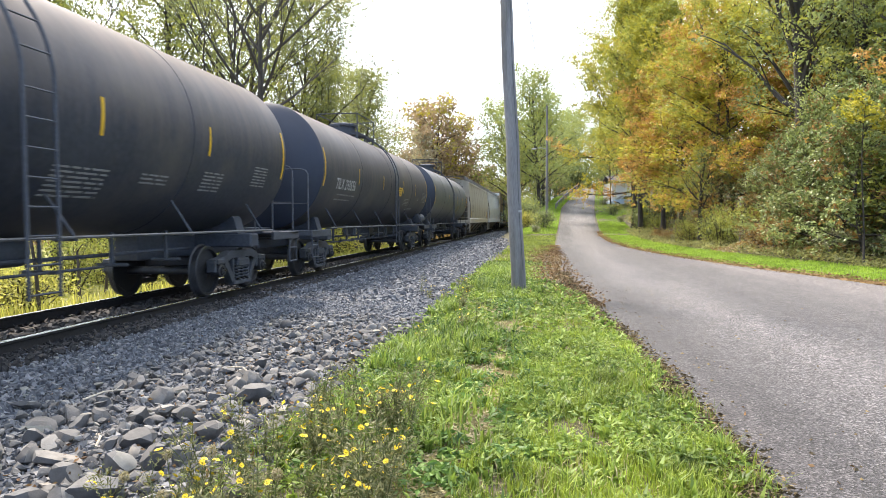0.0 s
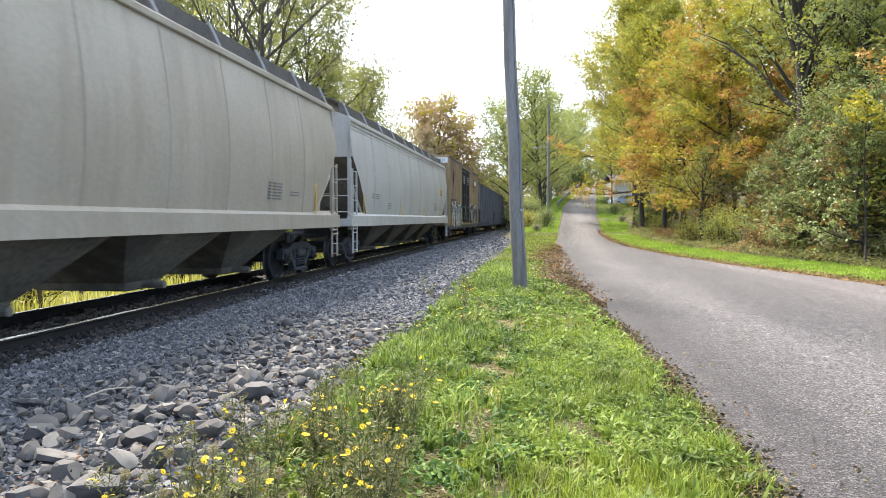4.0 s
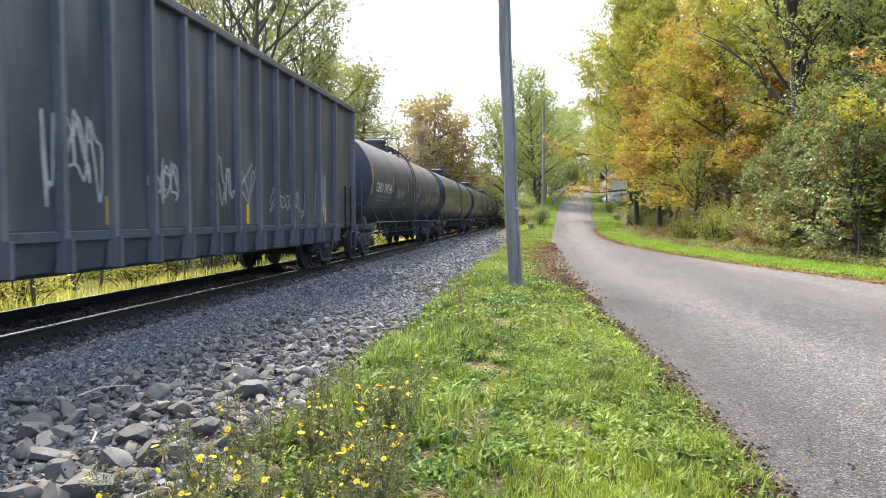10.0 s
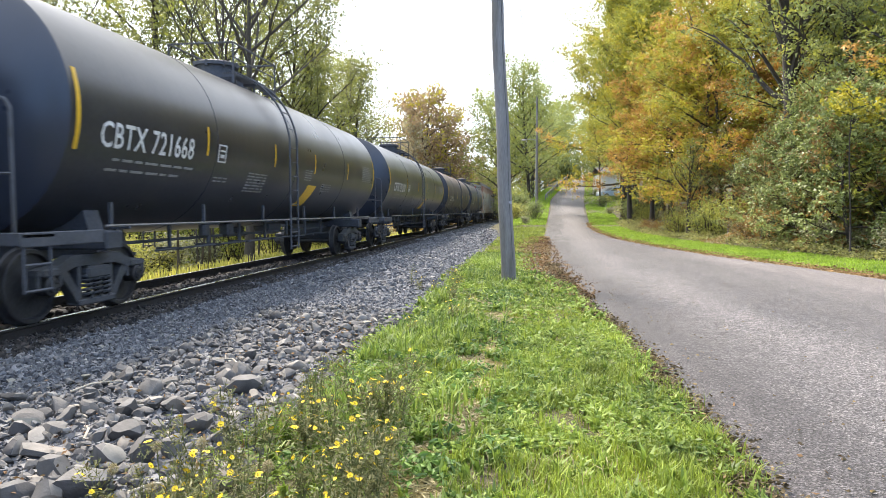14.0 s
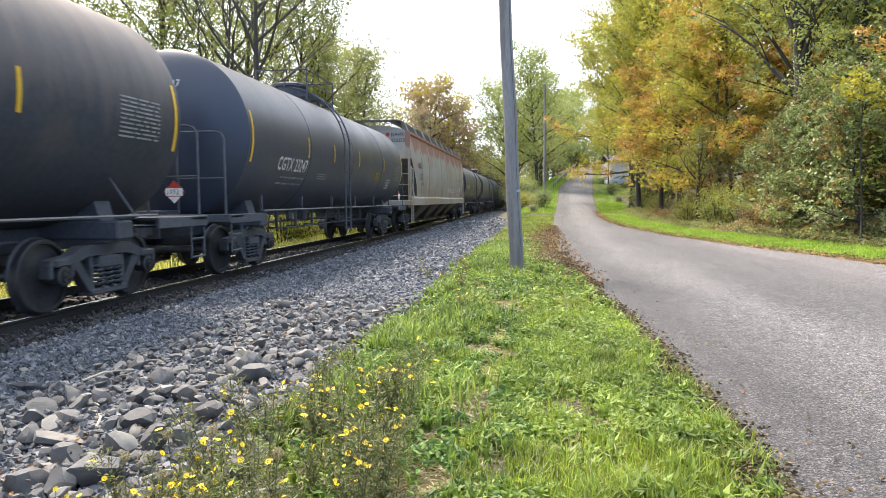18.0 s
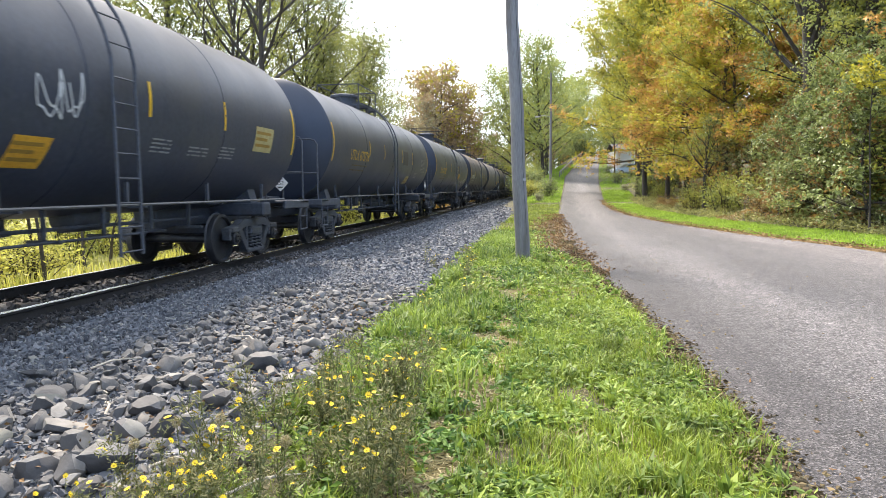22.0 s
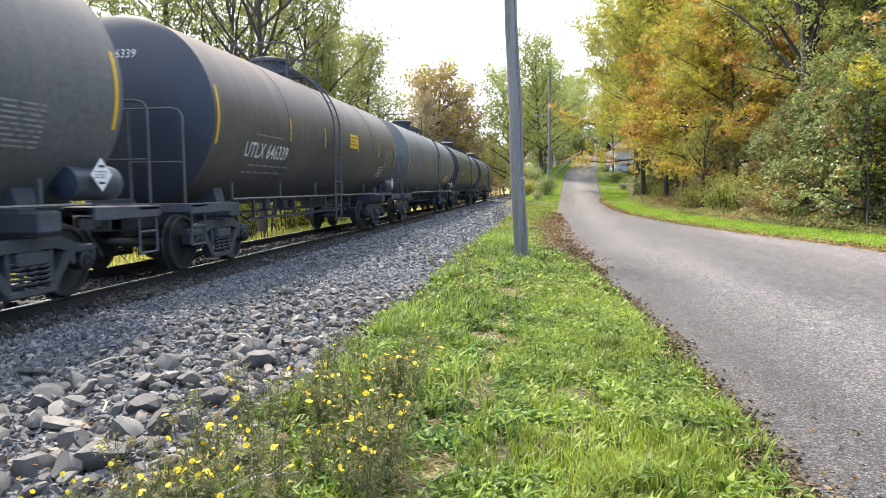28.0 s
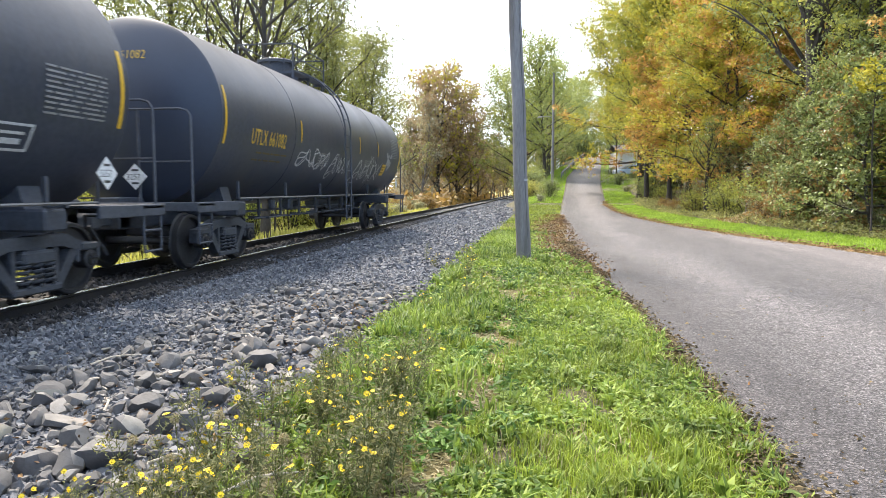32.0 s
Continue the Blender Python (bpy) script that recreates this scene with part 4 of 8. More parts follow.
    if lines:
        g = Geo()
        for y0, z0, n, w in blocks or ((-1.9, 2.0, 6, 0.8), (2.2, 2.1, 4, 0.5), (h - 1.35, 2.5, 12, 0.95)):
            for i in range(n):
                y = y0
                while y < y0 + w:
                    q = min(random.uniform(0.08, 0.4), y0 + w - y)
                    tank_patch(g, y, y + q, z0 + 0.055 * i, z0 + 0.055 * i + 0.022, n=1)
                    y += q + 0.05
        tagged(part("stencilling", g, faint_mark, car, "blocks of fine pale stencilling"), kind="stuff")
    for y, z, w, hh, mt in decals:
        g = Geo()
        tank_patch(g, y, y + w, z, z + hh, n=5, lean=0.3 if hh > 0.45 else 0.05)
        d = part("decal", g, mt, car, "small bright decal plate")
        if hh <= 0.45:
            for i in range(3):
                g = Geo()
                tank_patch(g, y + 0.08 * w, y + w * (0.9 - 0.2 * (i % 2)), z + hh * (0.2 + 0.25 * i), z + hh * (0.32 + 0.25 * i), n=1, out=0.009)
                part("print_bar", g, worn_print, d)
    for y, z, w, hh in panels:
        g = Geo()
        tank_patch(g, y, y + w, z, z + hh, n=5)
        part("painted_panel", g, patch_paint, car, "dull repainted rectangle")
    for y, z, w, hh in boxes:
        g = Geo()
        for a, b, c, e in ((y, y + w, z, z + 0.025), (y, y + w, z + hh - 0.025, z + hh), (y, y + 0.03, z + 0.025, z + hh - 0.025), (y + w - 0.03, y + w, z + 0.025, z + hh - 0.025),
                           (y + 0.25 * w, y + 0.75 * w, z + hh * 0.25, z + hh * 0.45), (y + 0.2 * w, y + 0.8 * w, z + hh * 0.6, z + hh * 0.7)):
            tank_patch(g, a, b, c, e, n=1)
        part("stencilled_box", g, graffiti_pale, car, "small outlined stencil box")
    for y, z, w, hh in dots:
        g = Geo()
        for i in range(14):
            u, v, q = random.random(), random.random(), random.uniform(0.1, 0.35)
            tank_patch(g, y + w * u, y + w * u + q * w * 0.6, z + hh * v, z + hh * v + q * hh, n=3, lean=random.uniform(-0.1, 0.1), out=0.005 + 0.0004 * i)
        tagged(part("worn_patch", g, faded_spray, car, "pale worn and scraped paint"), kind="stuff")
    if placards is not None:
        placard(car, placards, pose(1.5, h - 0.35, 1.52))
        if gear != 2:
            placard(car, placards, pose(0.5, -(L / 2 - 0.46), 1.52, 0, 0, -90))
    if graffiti:
        for y0, y1, z0, z1, seed, n in graffiti:
            scribble(car, y0, y1, z0, z1, seed, graffiti_pale if paint is black_paint else faded_spray, n, 0.024)
    if gear:
        part("air_reservoir", Geo().lathe([(-0.5, 0.05), (-0.45, 0.2), (0.4, 0.22), (0.46, 0.05)], 18, Matrix.Translation((1.2, h - 0.2, 1.42)) @ Matrix.Rotation(math.pi / 2, 4, "Z")),
             blue_grey if gear > 1 else frame_black, car, "round air reservoir on the end platform")
    # the tank and all that is fixed to it sits lower on the sills of the later cars
    for ob in car.children:
        if ob.name.split(".")[0] in ("tank", "weld_seam", "top_platform", "manway", "valve_housing", "lettering", "stencilling", "reflector_stripe", "decal", "sprayed_scribble", "painted_panel", "stencilled_box", "worn_patch"):
            ob.location.z -= low
    return car


def painted(name, base_dark, base_light, rough, spots, rust=None, streak=None):
    """Car-side paint with sprayed or rusted areas. spots: (y0, y1, z0, z1, colours, cell size, edge): patches of voronoi-shaped colour."""
    mt, nt, bs = nodes_of(name)
    co = coords(nt)
    n1, n2 = noise_node(nt, co, 0.7, 5), noise_node(nt, co, 16, 3)
    base = ramp(nt, n1.outputs["Fac"], [(0.3, base_dark), (0.7, base_light)])
    base = mixed(nt, 0.3, base, ramp(nt, n2.outputs["Fac"], [(0.3, [c * 0.75 for c in base_dark]), (0.7, base_light)]))
    sep = nt.nodes.new("ShaderNodeSeparateXYZ")
    link(nt, co, sep.inputs[0])

    def math_node(op, a, b):
        m = nt.nodes.new("ShaderNodeMath")
        m.operation = op
        for s, v in ((m.inputs[0], a), (m.inputs[1], b)):
            if isinstance(v, bpy.types.NodeSocket):
                link(nt, v, s)
            else:
                s.default_value = v
        return m.outputs[0]

    if streak:
        mp = nt.nodes.new("ShaderNodeMapping")
        mp.inputs["Scale"].default_value = (1, 1.6, 0.16)
        link(nt, co, mp.inputs["Vector"])
        sn = noise_node(nt, mp.outputs["Vector"], 1.6, 5, 0.6)
        base = mixed(nt, ramp(nt, sn.outputs["Fac"], [(0.48, (0, 0, 0)), (0.75, (0.7, 0.7, 0.7))]), base, streak)
    if rust:
        colour, z0, z1 = rust
        up = nt.nodes.new("ShaderNodeMapRange")
        up.inputs["From Min"].default_value, up.inputs["From Max"].default_value = z0, z1
        mp = nt.nodes.new("ShaderNodeMapping")
        mp.inputs["Scale"].default_value = (1, 0.9, 0.3)
        link(nt, co, mp.inputs["Vector"])
        rn = noise_node(nt, mp.outputs["Vector"], 1.4, 6, 0.65)
        # the rust hangs in scallops between the side sheets' seams, on the long sides only
        u = math_node("FRACT", math_node("ADD", math_node("DIVIDE", sep.outputs["Y"], 2.13), 10.5), 0)
        sag = math_node("MULTIPLY", math_node("POWER", math_node("MULTIPLY", math_node("ABSOLUTE", math_node("SUBTRACT", u, 0.5), 0), 2.0), 7.0), 0.9)
        high = math_node("SUBTRACT", math_node("ADD", sep.outputs["Z"], math_node("MULTIPLY", math_node("SUBTRACT", rn.outputs["Fac"], 0.5), 1.5)), sag)
        link(nt, high, up.inputs["Value"])
        side = math_node("GREATER_THAN", math_node("ABSOLUTE", sep.outputs["X"], 0), 1.3)
        patch = noise_node(nt, co, 0.55, 5, 0.6)
        low_stain = ramp(nt, patch.outputs["Fac"], [(0.5, (0, 0, 0)), (0.62, (0.6, 0.6, 0.6))])
        base = mixed(nt, math_node("MULTIPLY", low_stain, side), base, (0.3, 0.19, 0.1))
        mask = math_node("MULTIPLY", math_node("MULTIPLY", up.outputs["Result"], side), 0.85)
        base = mixed(nt, mask, base, colour)
    for y0, y1, z0, z1, colours, cell, edge in spots:
        wob = noise_node(nt, co, 2.2, 2)
        yy = math_node("ADD", sep.outputs["Y"], math_node("MULTIPLY", math_node("SUBTRACT", wob.outputs["Fac"], 0.5), 0.5))
        zz = math_node("ADD", sep.outputs["Z"], math_node("MULTIPLY", math_node("SUBTRACT", wob.outputs["Fac"], 0.5), 0.7))
        inside = math_node("MULTIPLY", math_node("MULTIPLY", math_node("GREATER_THAN", yy, y0), math_node("LESS_THAN", yy, y1)),
                           math_node("MULTIPLY", math_node("GREATER_THAN", zz, z0), math_node("LESS_THAN", zz, z1)))
        mp = nt.nodes.new("ShaderNodeMapping")
        mp.inputs["Scale"].default_value = (0.0, 1.0, 0.5)
        link(nt, co, mp.inputs["Vector"])
        wv = nt.nodes.new("ShaderNodeVectorMath")
        wv.operation = "ADD"
        nn = noise_node(nt, mp.outputs["Vector"], 2.5, 1)
        link(nt, mp.outputs["Vector"], wv.inputs[0])
        link(nt, nn.outputs["Color"], wv.inputs[1])
        vo = nt.nodes.new("ShaderNodeTexVoronoi")
        vo.inputs["Scale"].default_value = 1 / cell
        link(nt, wv.outputs[0], vo.inputs["Vector"])
        ve = nt.nodes.new("ShaderNodeTexVoronoi")
        ve.feature = "DISTANCE_TO_EDGE"
        ve.inputs["Scale"].default_value = 1 / cell
        link(nt, wv.outputs[0], ve.inputs["Vector"])
        step = 1 / len(colours)
        cr = nt.nodes.new("ShaderNodeValToRGB")
        cr.color_ramp.interpolation = "CONSTANT"
        el = cr.color_ramp.elements
        while len(el) < len(colours):
            el.new(0.5)
        for i, (e, c) in enumerate(zip(el, colours)):
            e.position, e.color = i * step, (*c, 1)
        sc = nt.nodes.new("ShaderNodeSeparateXYZ")
        link(nt, vo.outputs["Color"], sc.inputs[0])
        link(nt, sc.outputs["X"], cr.inputs["Fac"])
        col = mixed(nt, math_node("LESS_THAN", ve.outputs["Distance"], 0.07), cr.outputs["Color"], edge)
        base = mixed(nt, math_node("MULTIPLY", inside, 0.92), base, col)
    link(nt, base, bs.inputs["Base Color"])
    bs.inputs["Roughness"].default_value = rough
    bump(nt, bs, n2.outputs["Fac"], 0.4, 0.0008)
    return mt


tan_paint = painted("tan_boxcar_paint", (0.25, 0.18, 0.095), (0.42, 0.31, 0.17), 0.65,
                    [(-8.2, -2.85, 0.6, 2.3, [(0.012, 0.09, 0.06), (0.04, 0.065, 0.17), (0.018, 0.11, 0.075), (0.025, 0.045, 0.11), (0.06, 0.065, 0.075)], 0.8, (0.02, 0.06, 0.07)),
                     (2.15, 8.0, 0.6, 2.5, [(0.42, 0.4, 0.4), (0.36, 0.36, 0.36), (0.4, 0.25, 0.29), (0.48, 0.48, 0.48)], 0.55, (0.07, 0.05, 0.06))],
                    streak=(0.16, 0.10, 0.055))
door_black = painted("black_door_paint", (0.014, 0.016, 0.022), (0.035, 0.037, 0.046), 0.5, [(-2.8, 1.9, 1.4, 2.2, [(0.02, 0.02, 0.025), (0.03, 0.03, 0.035), (0.2, 0.2, 0.21)], 0.45, (0.02, 0.02, 0.025))], streak=(0.05, 0.05, 0.055))
gon_paint = painted("dark_gondola_paint", (0.028, 0.033, 0.046), (0.066, 0.073, 0.092), 0.42, [(3.5, 5.7, 1.15, 2.1, [(0.2, 0.14, 0.08), (0.14, 0.11, 0.08), (0.1, 0.1, 0.1)], 0.6, (0.1, 0.09, 0.08))], streak=(0.16, 0.15, 0.145))
gon_plain = painted("dark_plain_gondola_paint", (0.028, 0.033, 0.046), (0.066, 0.073, 0.092), 0.42, [], streak=(0.165, 0.155, 0.15))
post_paint = painted("worn_gondola_posts", (0.065, 0.071, 0.09), (0.14, 0.148, 0.175), 0.45, [], streak=(0.2, 0.185, 0.175))
beige_paint = painted("beige_hopper_paint", (0.35, 0.31, 0.25), (0.46, 0.415, 0.34), 0.5, [], streak=(0.3, 0.25, 0.19))
white_paint = painted("white_hopper_paint", (0.42, 0.42, 0.41), (0.53, 0.52, 0.5), 0.45, [], streak=(0.34, 0.34, 0.32))
rusty_paint = painted("rusty_hopper_paint", (0.27, 0.262, 0.24), (0.39, 0.375, 0.335), 0.6, [], rust=((0.27, 0.1, 0.06), 3.42, 3.56), streak=(0.3, 0.24, 0.15))
faint_dark = surface("faded_dark_lettering", (0.12, 0.12, 0.12), (0.2, 0.2, 0.2), 4.0, 30, 0.6, 0.0, 0)
bay_grime_and_shade = surface("bay_grime_and_shade", (0.075, 0.07, 0.06), (0.24, 0.22, 0.175), 0.8, 12, 0.8, 0.0, 0.001, (0.08, 0.07, 0.06), 0.6, (0.45, 0.6))
roof_grey = surface("hopper_roof_steel", (0.06, 0.06, 0.062), (0.13, 0.125, 0.12), 1.0, 15, 0.7, 0.2, 0.001)


def hopper_half_width(z):
    """Half the body's width at a height: a swelling, rounded side."""
    k = (z - 1.2) / 3.0
    return 1.43 + 0.17 * math.sin(math.pi * min(1, max(0, k * 0.95 + 0.08)))


def hopper_body(L):
    e, zt = L / 2 - 0.75, 4.2
    ys = [-e, -e + 0.02, -e + 0.6, -e + 1.2, -e + 1.9, -e + 2.3]
    ys = ys + [ys[-1] + (2 * -ys[-1]) * i / 14 for i in range(1, 14)] + [-y for y in reversed(ys)]
    g, n = Geo(), 14
    for y in ys:
        # the end sheets slope in towards the car's middle below
        depth = abs(y) - (e - 1.9)
        zb = 1.25 + (1.83 * max(0, depth) / 1.9 if depth > 0 else 0)
        ring = [(hopper_half_width(zb + (zt - zb) * i / n), zb + (zt - zb) * i / n) for i in range(n + 1)]
        ring += [(1.2, 4.3), (0.6, 4.42), (0, 4.46)]
        full = ring + [(-x, z) for x, z in reversed(ring[:-1])]
        g.v += [(x, y, z) for x, z in full]
    k = len(g.v) // len(ys)
    for i in range(len(ys) - 1):
        for j in range(k):
            g.f.append((i * k + j, i * k + (j + 1) % k, (i + 1) * k + (j + 1) % k, (i + 1) * k + j))
    g.f.append(tuple(range(k)))
    g.f.append(tuple((len(ys) - 1) * k + j for j in range(k)))
    return g


def hopper_sill(L):
    g = Geo()
    for s in (-1, 1):
        g.prism([(s * 1.42, 1.14), (s * 1.6, 1.14), (s * 1.6, 1.44), (s * 1.46, 1.54)], -L / 2 + 0.6, L / 2 - 0.6)
        g.box((0, s * (L / 2 - 0.62), 1.25), (3.2, 0.12, 0.22), bevel=0.02)
        g.box((0, s * (L / 2 - 1.9), 1.26), (2.9, 2.6, 0.06))
    return g


def hopper_chord(L):
    g, e = Geo(), L / 2 - 0.75
    for s in (-1, 1):
        x = s * (hopper_half_width(4.2) + 0.01)
        g.box((x, 0, 4.15), (0.09, 2 * e, 0.12), bevel=0.015)
    return g


def hopper_bay(span):
    """One steep bay with its outlet gate."""
    a, b = span / 2 - 0.03, 0.5
    top, low = [(-1.48, -a), (1.48, -a), (1.48, a), (-1.48, a)], [(-0.75, -b), (0.75, -b), (0.75, b), (-0.75, b)]
    g = Geo().add([(x, q, 1.24) for x, q in top] + [(x, q, 0.42) for x, q in low], [(0, 1, 5, 4), (1, 2, 6, 5), (2, 3, 7, 6), (3, 0, 4, 7), (4, 5, 6, 7)])
    return g.box((0, 0, 0.36), (1.5, 0.9, 0.14), bevel=0.02).tube([(-1.1, 0, 0.36), (1.1, 0, 0.36)], 0.06, 8)


def panel_seam(y):
    pts = [(hopper_half_width(z) + 0.001, z) for z in (1.25 + 0.29 * i for i in range(11))]
    return Geo().tube([(x, y, z) for x, z in pts], 0.014, 5)


def slope_frames(L, s):
    """Posts, braces and the sloping end sheets' frame at one end."""
    g, e = Geo(), L / 2 - 0.75
    for w in (-1, 1):
        g.box((w * 1.46, s * (e - 0.05), 2.6), (0.1, 0.1, 3.1), bevel=0.01)
        g.box((w * 0.5, s * (e - 0.2), 1.9), (0.09, 0.09, 1.6), bevel=0.01)
        g.tube([(w * 1.44, s * (e - 0.1), 1.2), (w * 1.44, s * (e - 1.7), 1.25), (w * 1.44, s * (e - 0.1), 2.5)], 0.04, 6)
    for z in (1.55, 2.0, 2.45):
        g.tube([(-1.46, s * (e + 0.02), z), (1.46, s * (e + 0.02), z)], 0.018, 5)
    return g


def side_ladder(h0, h1, w=0.42, n=9):
    g = Geo()
    for y in (-w / 2, w / 2):
        g.box((0, y, (h0 + h1) / 2), (0.05, 0.04, h1 - h0), bevel=0.006)
    for i in range(n):
        z = h0 + 0.08 + (h1 - h0 - 0.16) * i / (n - 1)
        g.tube([(0.02, -w / 2, z), (0.02, w / 2, z)], 0.014, 5)
    return g


def roof_walk(L):
    g, e = Geo(), L / 2 - 0.55
    for s in (-1, 1):
        g.prism([(s * 0.62, 4.6), (s * 1.16, 4.56), (s * 1.16, 4.6), (s * 0.62, 4.64)], -e, e)
        g.prism([(s * 1.16, 4.3), (s * 1.18, 4.3), (s * 1.18, 4.62), (s * 1.16, 4.62)], -e + 0.2, e - 0.2)
    for y in (-e - 0.1, e + 0.1):
        g.box((0, y, 4.6), (2.3, 0.5, 0.04))
    return g


def walk_strut():
    return Geo().tube([(1.2, 0, 4.66), (1.42, 0, 4.2)], 0.03, 5)


def roof_hatches(L):
    g = Geo()
    for i in range(9):
        y = -L / 2 + 2 + (L - 4) * i / 8
        g.lathe([(0, 0.36), (0.1, 0.36), (0.14, 0.3), (0.16, 0.02)], 16, Matrix.Translation((0, y, 4.42)) @ Matrix.Rotation(-math.pi / 2, 4, "Y"))
    return g


def hopper_car(label, L, paint, words, word_mat, first, decal=False):
    car = thing("covered_hopper", label, "hopper car", "cars of the train")
    body = shared(("body", L, paint.name), lambda: hopper_body(L), paint, 40)
    body.materials.append(bay_grime_and_shade)
    # downward-facing slope sheets take the dark bay colour, which paints in their shade
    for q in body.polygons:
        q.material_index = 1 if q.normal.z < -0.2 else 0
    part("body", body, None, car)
    part("side_sill", shared(("side_sill", L, paint.name), lambda: hopper_sill(L), paint), None, car)
    part("top_chord", shared(("top_chord", L, paint.name), lambda: hopper_chord(L), paint), None, car)
    span = (L - 7.0) / 4
    for i in range(4):
        part("discharge_bay", shared(("discharge_bay", L), lambda: hopper_bay(span), bay_grime_and_shade), None, car, "dirty discharge bay with its gate", m=pose(0, span * (i - 1.5), 0))
    part("centre_sill", shared(("hopper_centre", L), lambda: Geo().box((0, 0, 0.95), (0.35, L - 1.4, 0.3)), frame_black), None, car)
    for i in range(8):
        y = -L / 2 + 3.2 + (L - 6.4) * i / 7
        part("panel_seam", shared(("panel_seam", L, i, paint.name), lambda: panel_seam(y), paint), None, car)
    for i in range(10):
        part("walk_strut", shared("walk_strut", walk_strut, rail_pale), None, car, m=pose(0, (L / 2 - 1.0) * (i - 4.5) / 4.5, 0))
    part("roof_walk", shared(("roof_walk", L), lambda: roof_walk(L), roof_grey), None, car, "galvanised roof walkway")
    part("roof_hatches", shared(("roof_hatches", L), lambda: roof_hatches(L), roof_grey), None, car)
    for s in (-1, 1):
        part("end_frame", shared(("end_frame", L, s, paint.name), lambda: slope_frames(L, s), paint), None, car)
        part("end_ladder", shared(("end_ladder", paint.name), lambda: side_ladder(1.0, 2.75, n=5), paint), None, car, m=pose(1.56, s * (L / 2 - 0.95), 0))
        part("corner_step", shared(("corner_step", paint.name), lambda: side_ladder(0.4, 1.05, n=3), paint), None, car, m=pose(1.56, s * (L / 2 - 0.95), 0))
    add_couplers(car, L)
    add_trucks(car, L / 2 - 2.1, first)
    if words:
        x, y = hopper_half_width(2.9) + 0.03, -L / 2 + 2.55
        words_flat(words[0], 0.4, x, y, 2.74, word_mat, car, "stencilled reporting mark", squeeze=0.62, weight=0.004)
        words_flat(words[1], 0.4, x, y - 0.05, 2.25, word_mat, car, "stencilled car number", squeeze=0.62, weight=0.004)
        x0 = 0.5 if paint is beige_paint else 0.72
        words_flat(words[0], 0.22, -L / 2 + 0.74, x0, 4.0, word_mat, car, "reporting mark on the end", end=True, weight=0.004)
        words_flat(words[1], 0.22, -L / 2 + 0.74, x0, 3.76, word_mat, car, "car number on the end", end=True, weight=0.004)
        if paint is rusty_paint:
            part("red_square", Geo().box((x, y - 0.2, 2.86), (0.006, 0.24, 0.24)), red_mark, car, "small faded red square")
            part("red_square", Geo().box((x0 - 0.14, -L / 2 + 0.744, 4.08), (0.16, 0.006, 0.16)), red_mark, car, "small faded red square")
            x = hopper_half_width(2.0) + 0.012
            scribble(car, 1.2, 4.3, 1.7, 2.1, 71, graffiti_pale, 5, 0.03, x)
            words_flat("EST", 0.36, x, 4.72, 1.8, graffiti_pale, car, "white sprayed letters", squeeze=0.95)
            words_flat("2021", 0.34, x, 5.6, 1.73, graffiti_pale, car, "thin white sprayed year", squeeze=0.75)
            p = part("data_panel", Geo().box((x, 6.55, 2.01), (0.006, 0.15, 0.2)), placard_white, car, "small white data panel")
            for i in range(3):
                part("print_bar", Geo().box((x + 0.005, 6.55, 1.95 + 0.06 * i), (0.004, 0.11, 0.022)), faint_dark, p)
            p = Geo()
            for q, z, w, t in ((7.53, 2.14, 0.36, 0.022), (7.53, 1.86, 0.36, 0.022), (7.53, 1.95, 0.36, 0.016), (7.36, 2.0, 0.022, 0.3), (7.7, 2.0, 0.022, 0.3), (7.45, 2.0, 0.014, 0.28)):
                p.box((x, q, z), (0.006, w, t))
            part("outlined_box", p, placard_white, car, "white outlined stencil box")
            part("sticker", Geo().lathe([(0, 0.07), (0.006, 0.07), (0.008, 0.0)], 16, Matrix.Translation((1.605, 6.05, 1.33))), yellow_mark, car, "small round yellow sticker")
    g = Geo()
    for y0, z0, n, w in ((-L / 2 + 2.9, 2.0, 3, 0.9), (6.5, 2.48, 4, 1.1) if paint is rusty_paint else (L / 2 - 5.2, 1.75, 6, 0.7), (-L / 2 + 5.2, 1.7, 4, 0.5), (L / 2 - 4.0, 1.85, 2, 0.5)):
        for i in range(n):
            z, y = z0 + 0.06 * i, y0
            while y < y0 + w:
                q = min(random.uniform(0.08, 0.3), y0 + w - y)
                g.box((hopper_half_width(z) + 0.006, y + q / 2, z), (0.006, q, 0.028))
                y += q + 0.05
    tagged(part("stencilling", g, faint_dark, car, "small dark stencilled lines"), kind="stuff")
    rusty = paint is rusty_paint
    for y in (-L / 2 + 1.9, 7.96 if rusty else L / 2 - 2.4):
        part("reflector_stripe", Geo().box((hopper_half_width(1.9) + 0.01, y, 1.85), (0.008, 0.07, 0.75)), worn_print if rusty else yellow_mark, car, "rust-stained reflector stripe" if rusty else "yellow reflector stripe")
    if decal:
        for y in (2.67, -2.9):
            part("reflector_stripe", Geo().box((hopper_half_width(1.75) + 0.01, y, 1.72), (0.008, 0.08, 0.5)), yellow_mark, car, "yellow reflector stripe")
        d = part("decal", Geo().box((hopper_half_width(2.7) + 0.012, L / 2 - 3.2, 2.7), (0.008, 0.56, 0.42)), yellow_mark, car, "yellow decal plate with small print")
        for i in range(5):
            part("print_bar", Geo().box((hopper_half_width(2.7) + 0.018, L / 2 - 3.2, 2.56 + 0.07 * i), (0.004, 0.46, 0.03)), dark_mark, d)
        for i in range(3):
            part("chord_rib", Geo().box((hopper_half_width(4.0) + 0.005, 0, 3.78 + 0.11 * i), (0.05, L - 1.6, 0.05), bevel=0.01), paint, car)
    return car


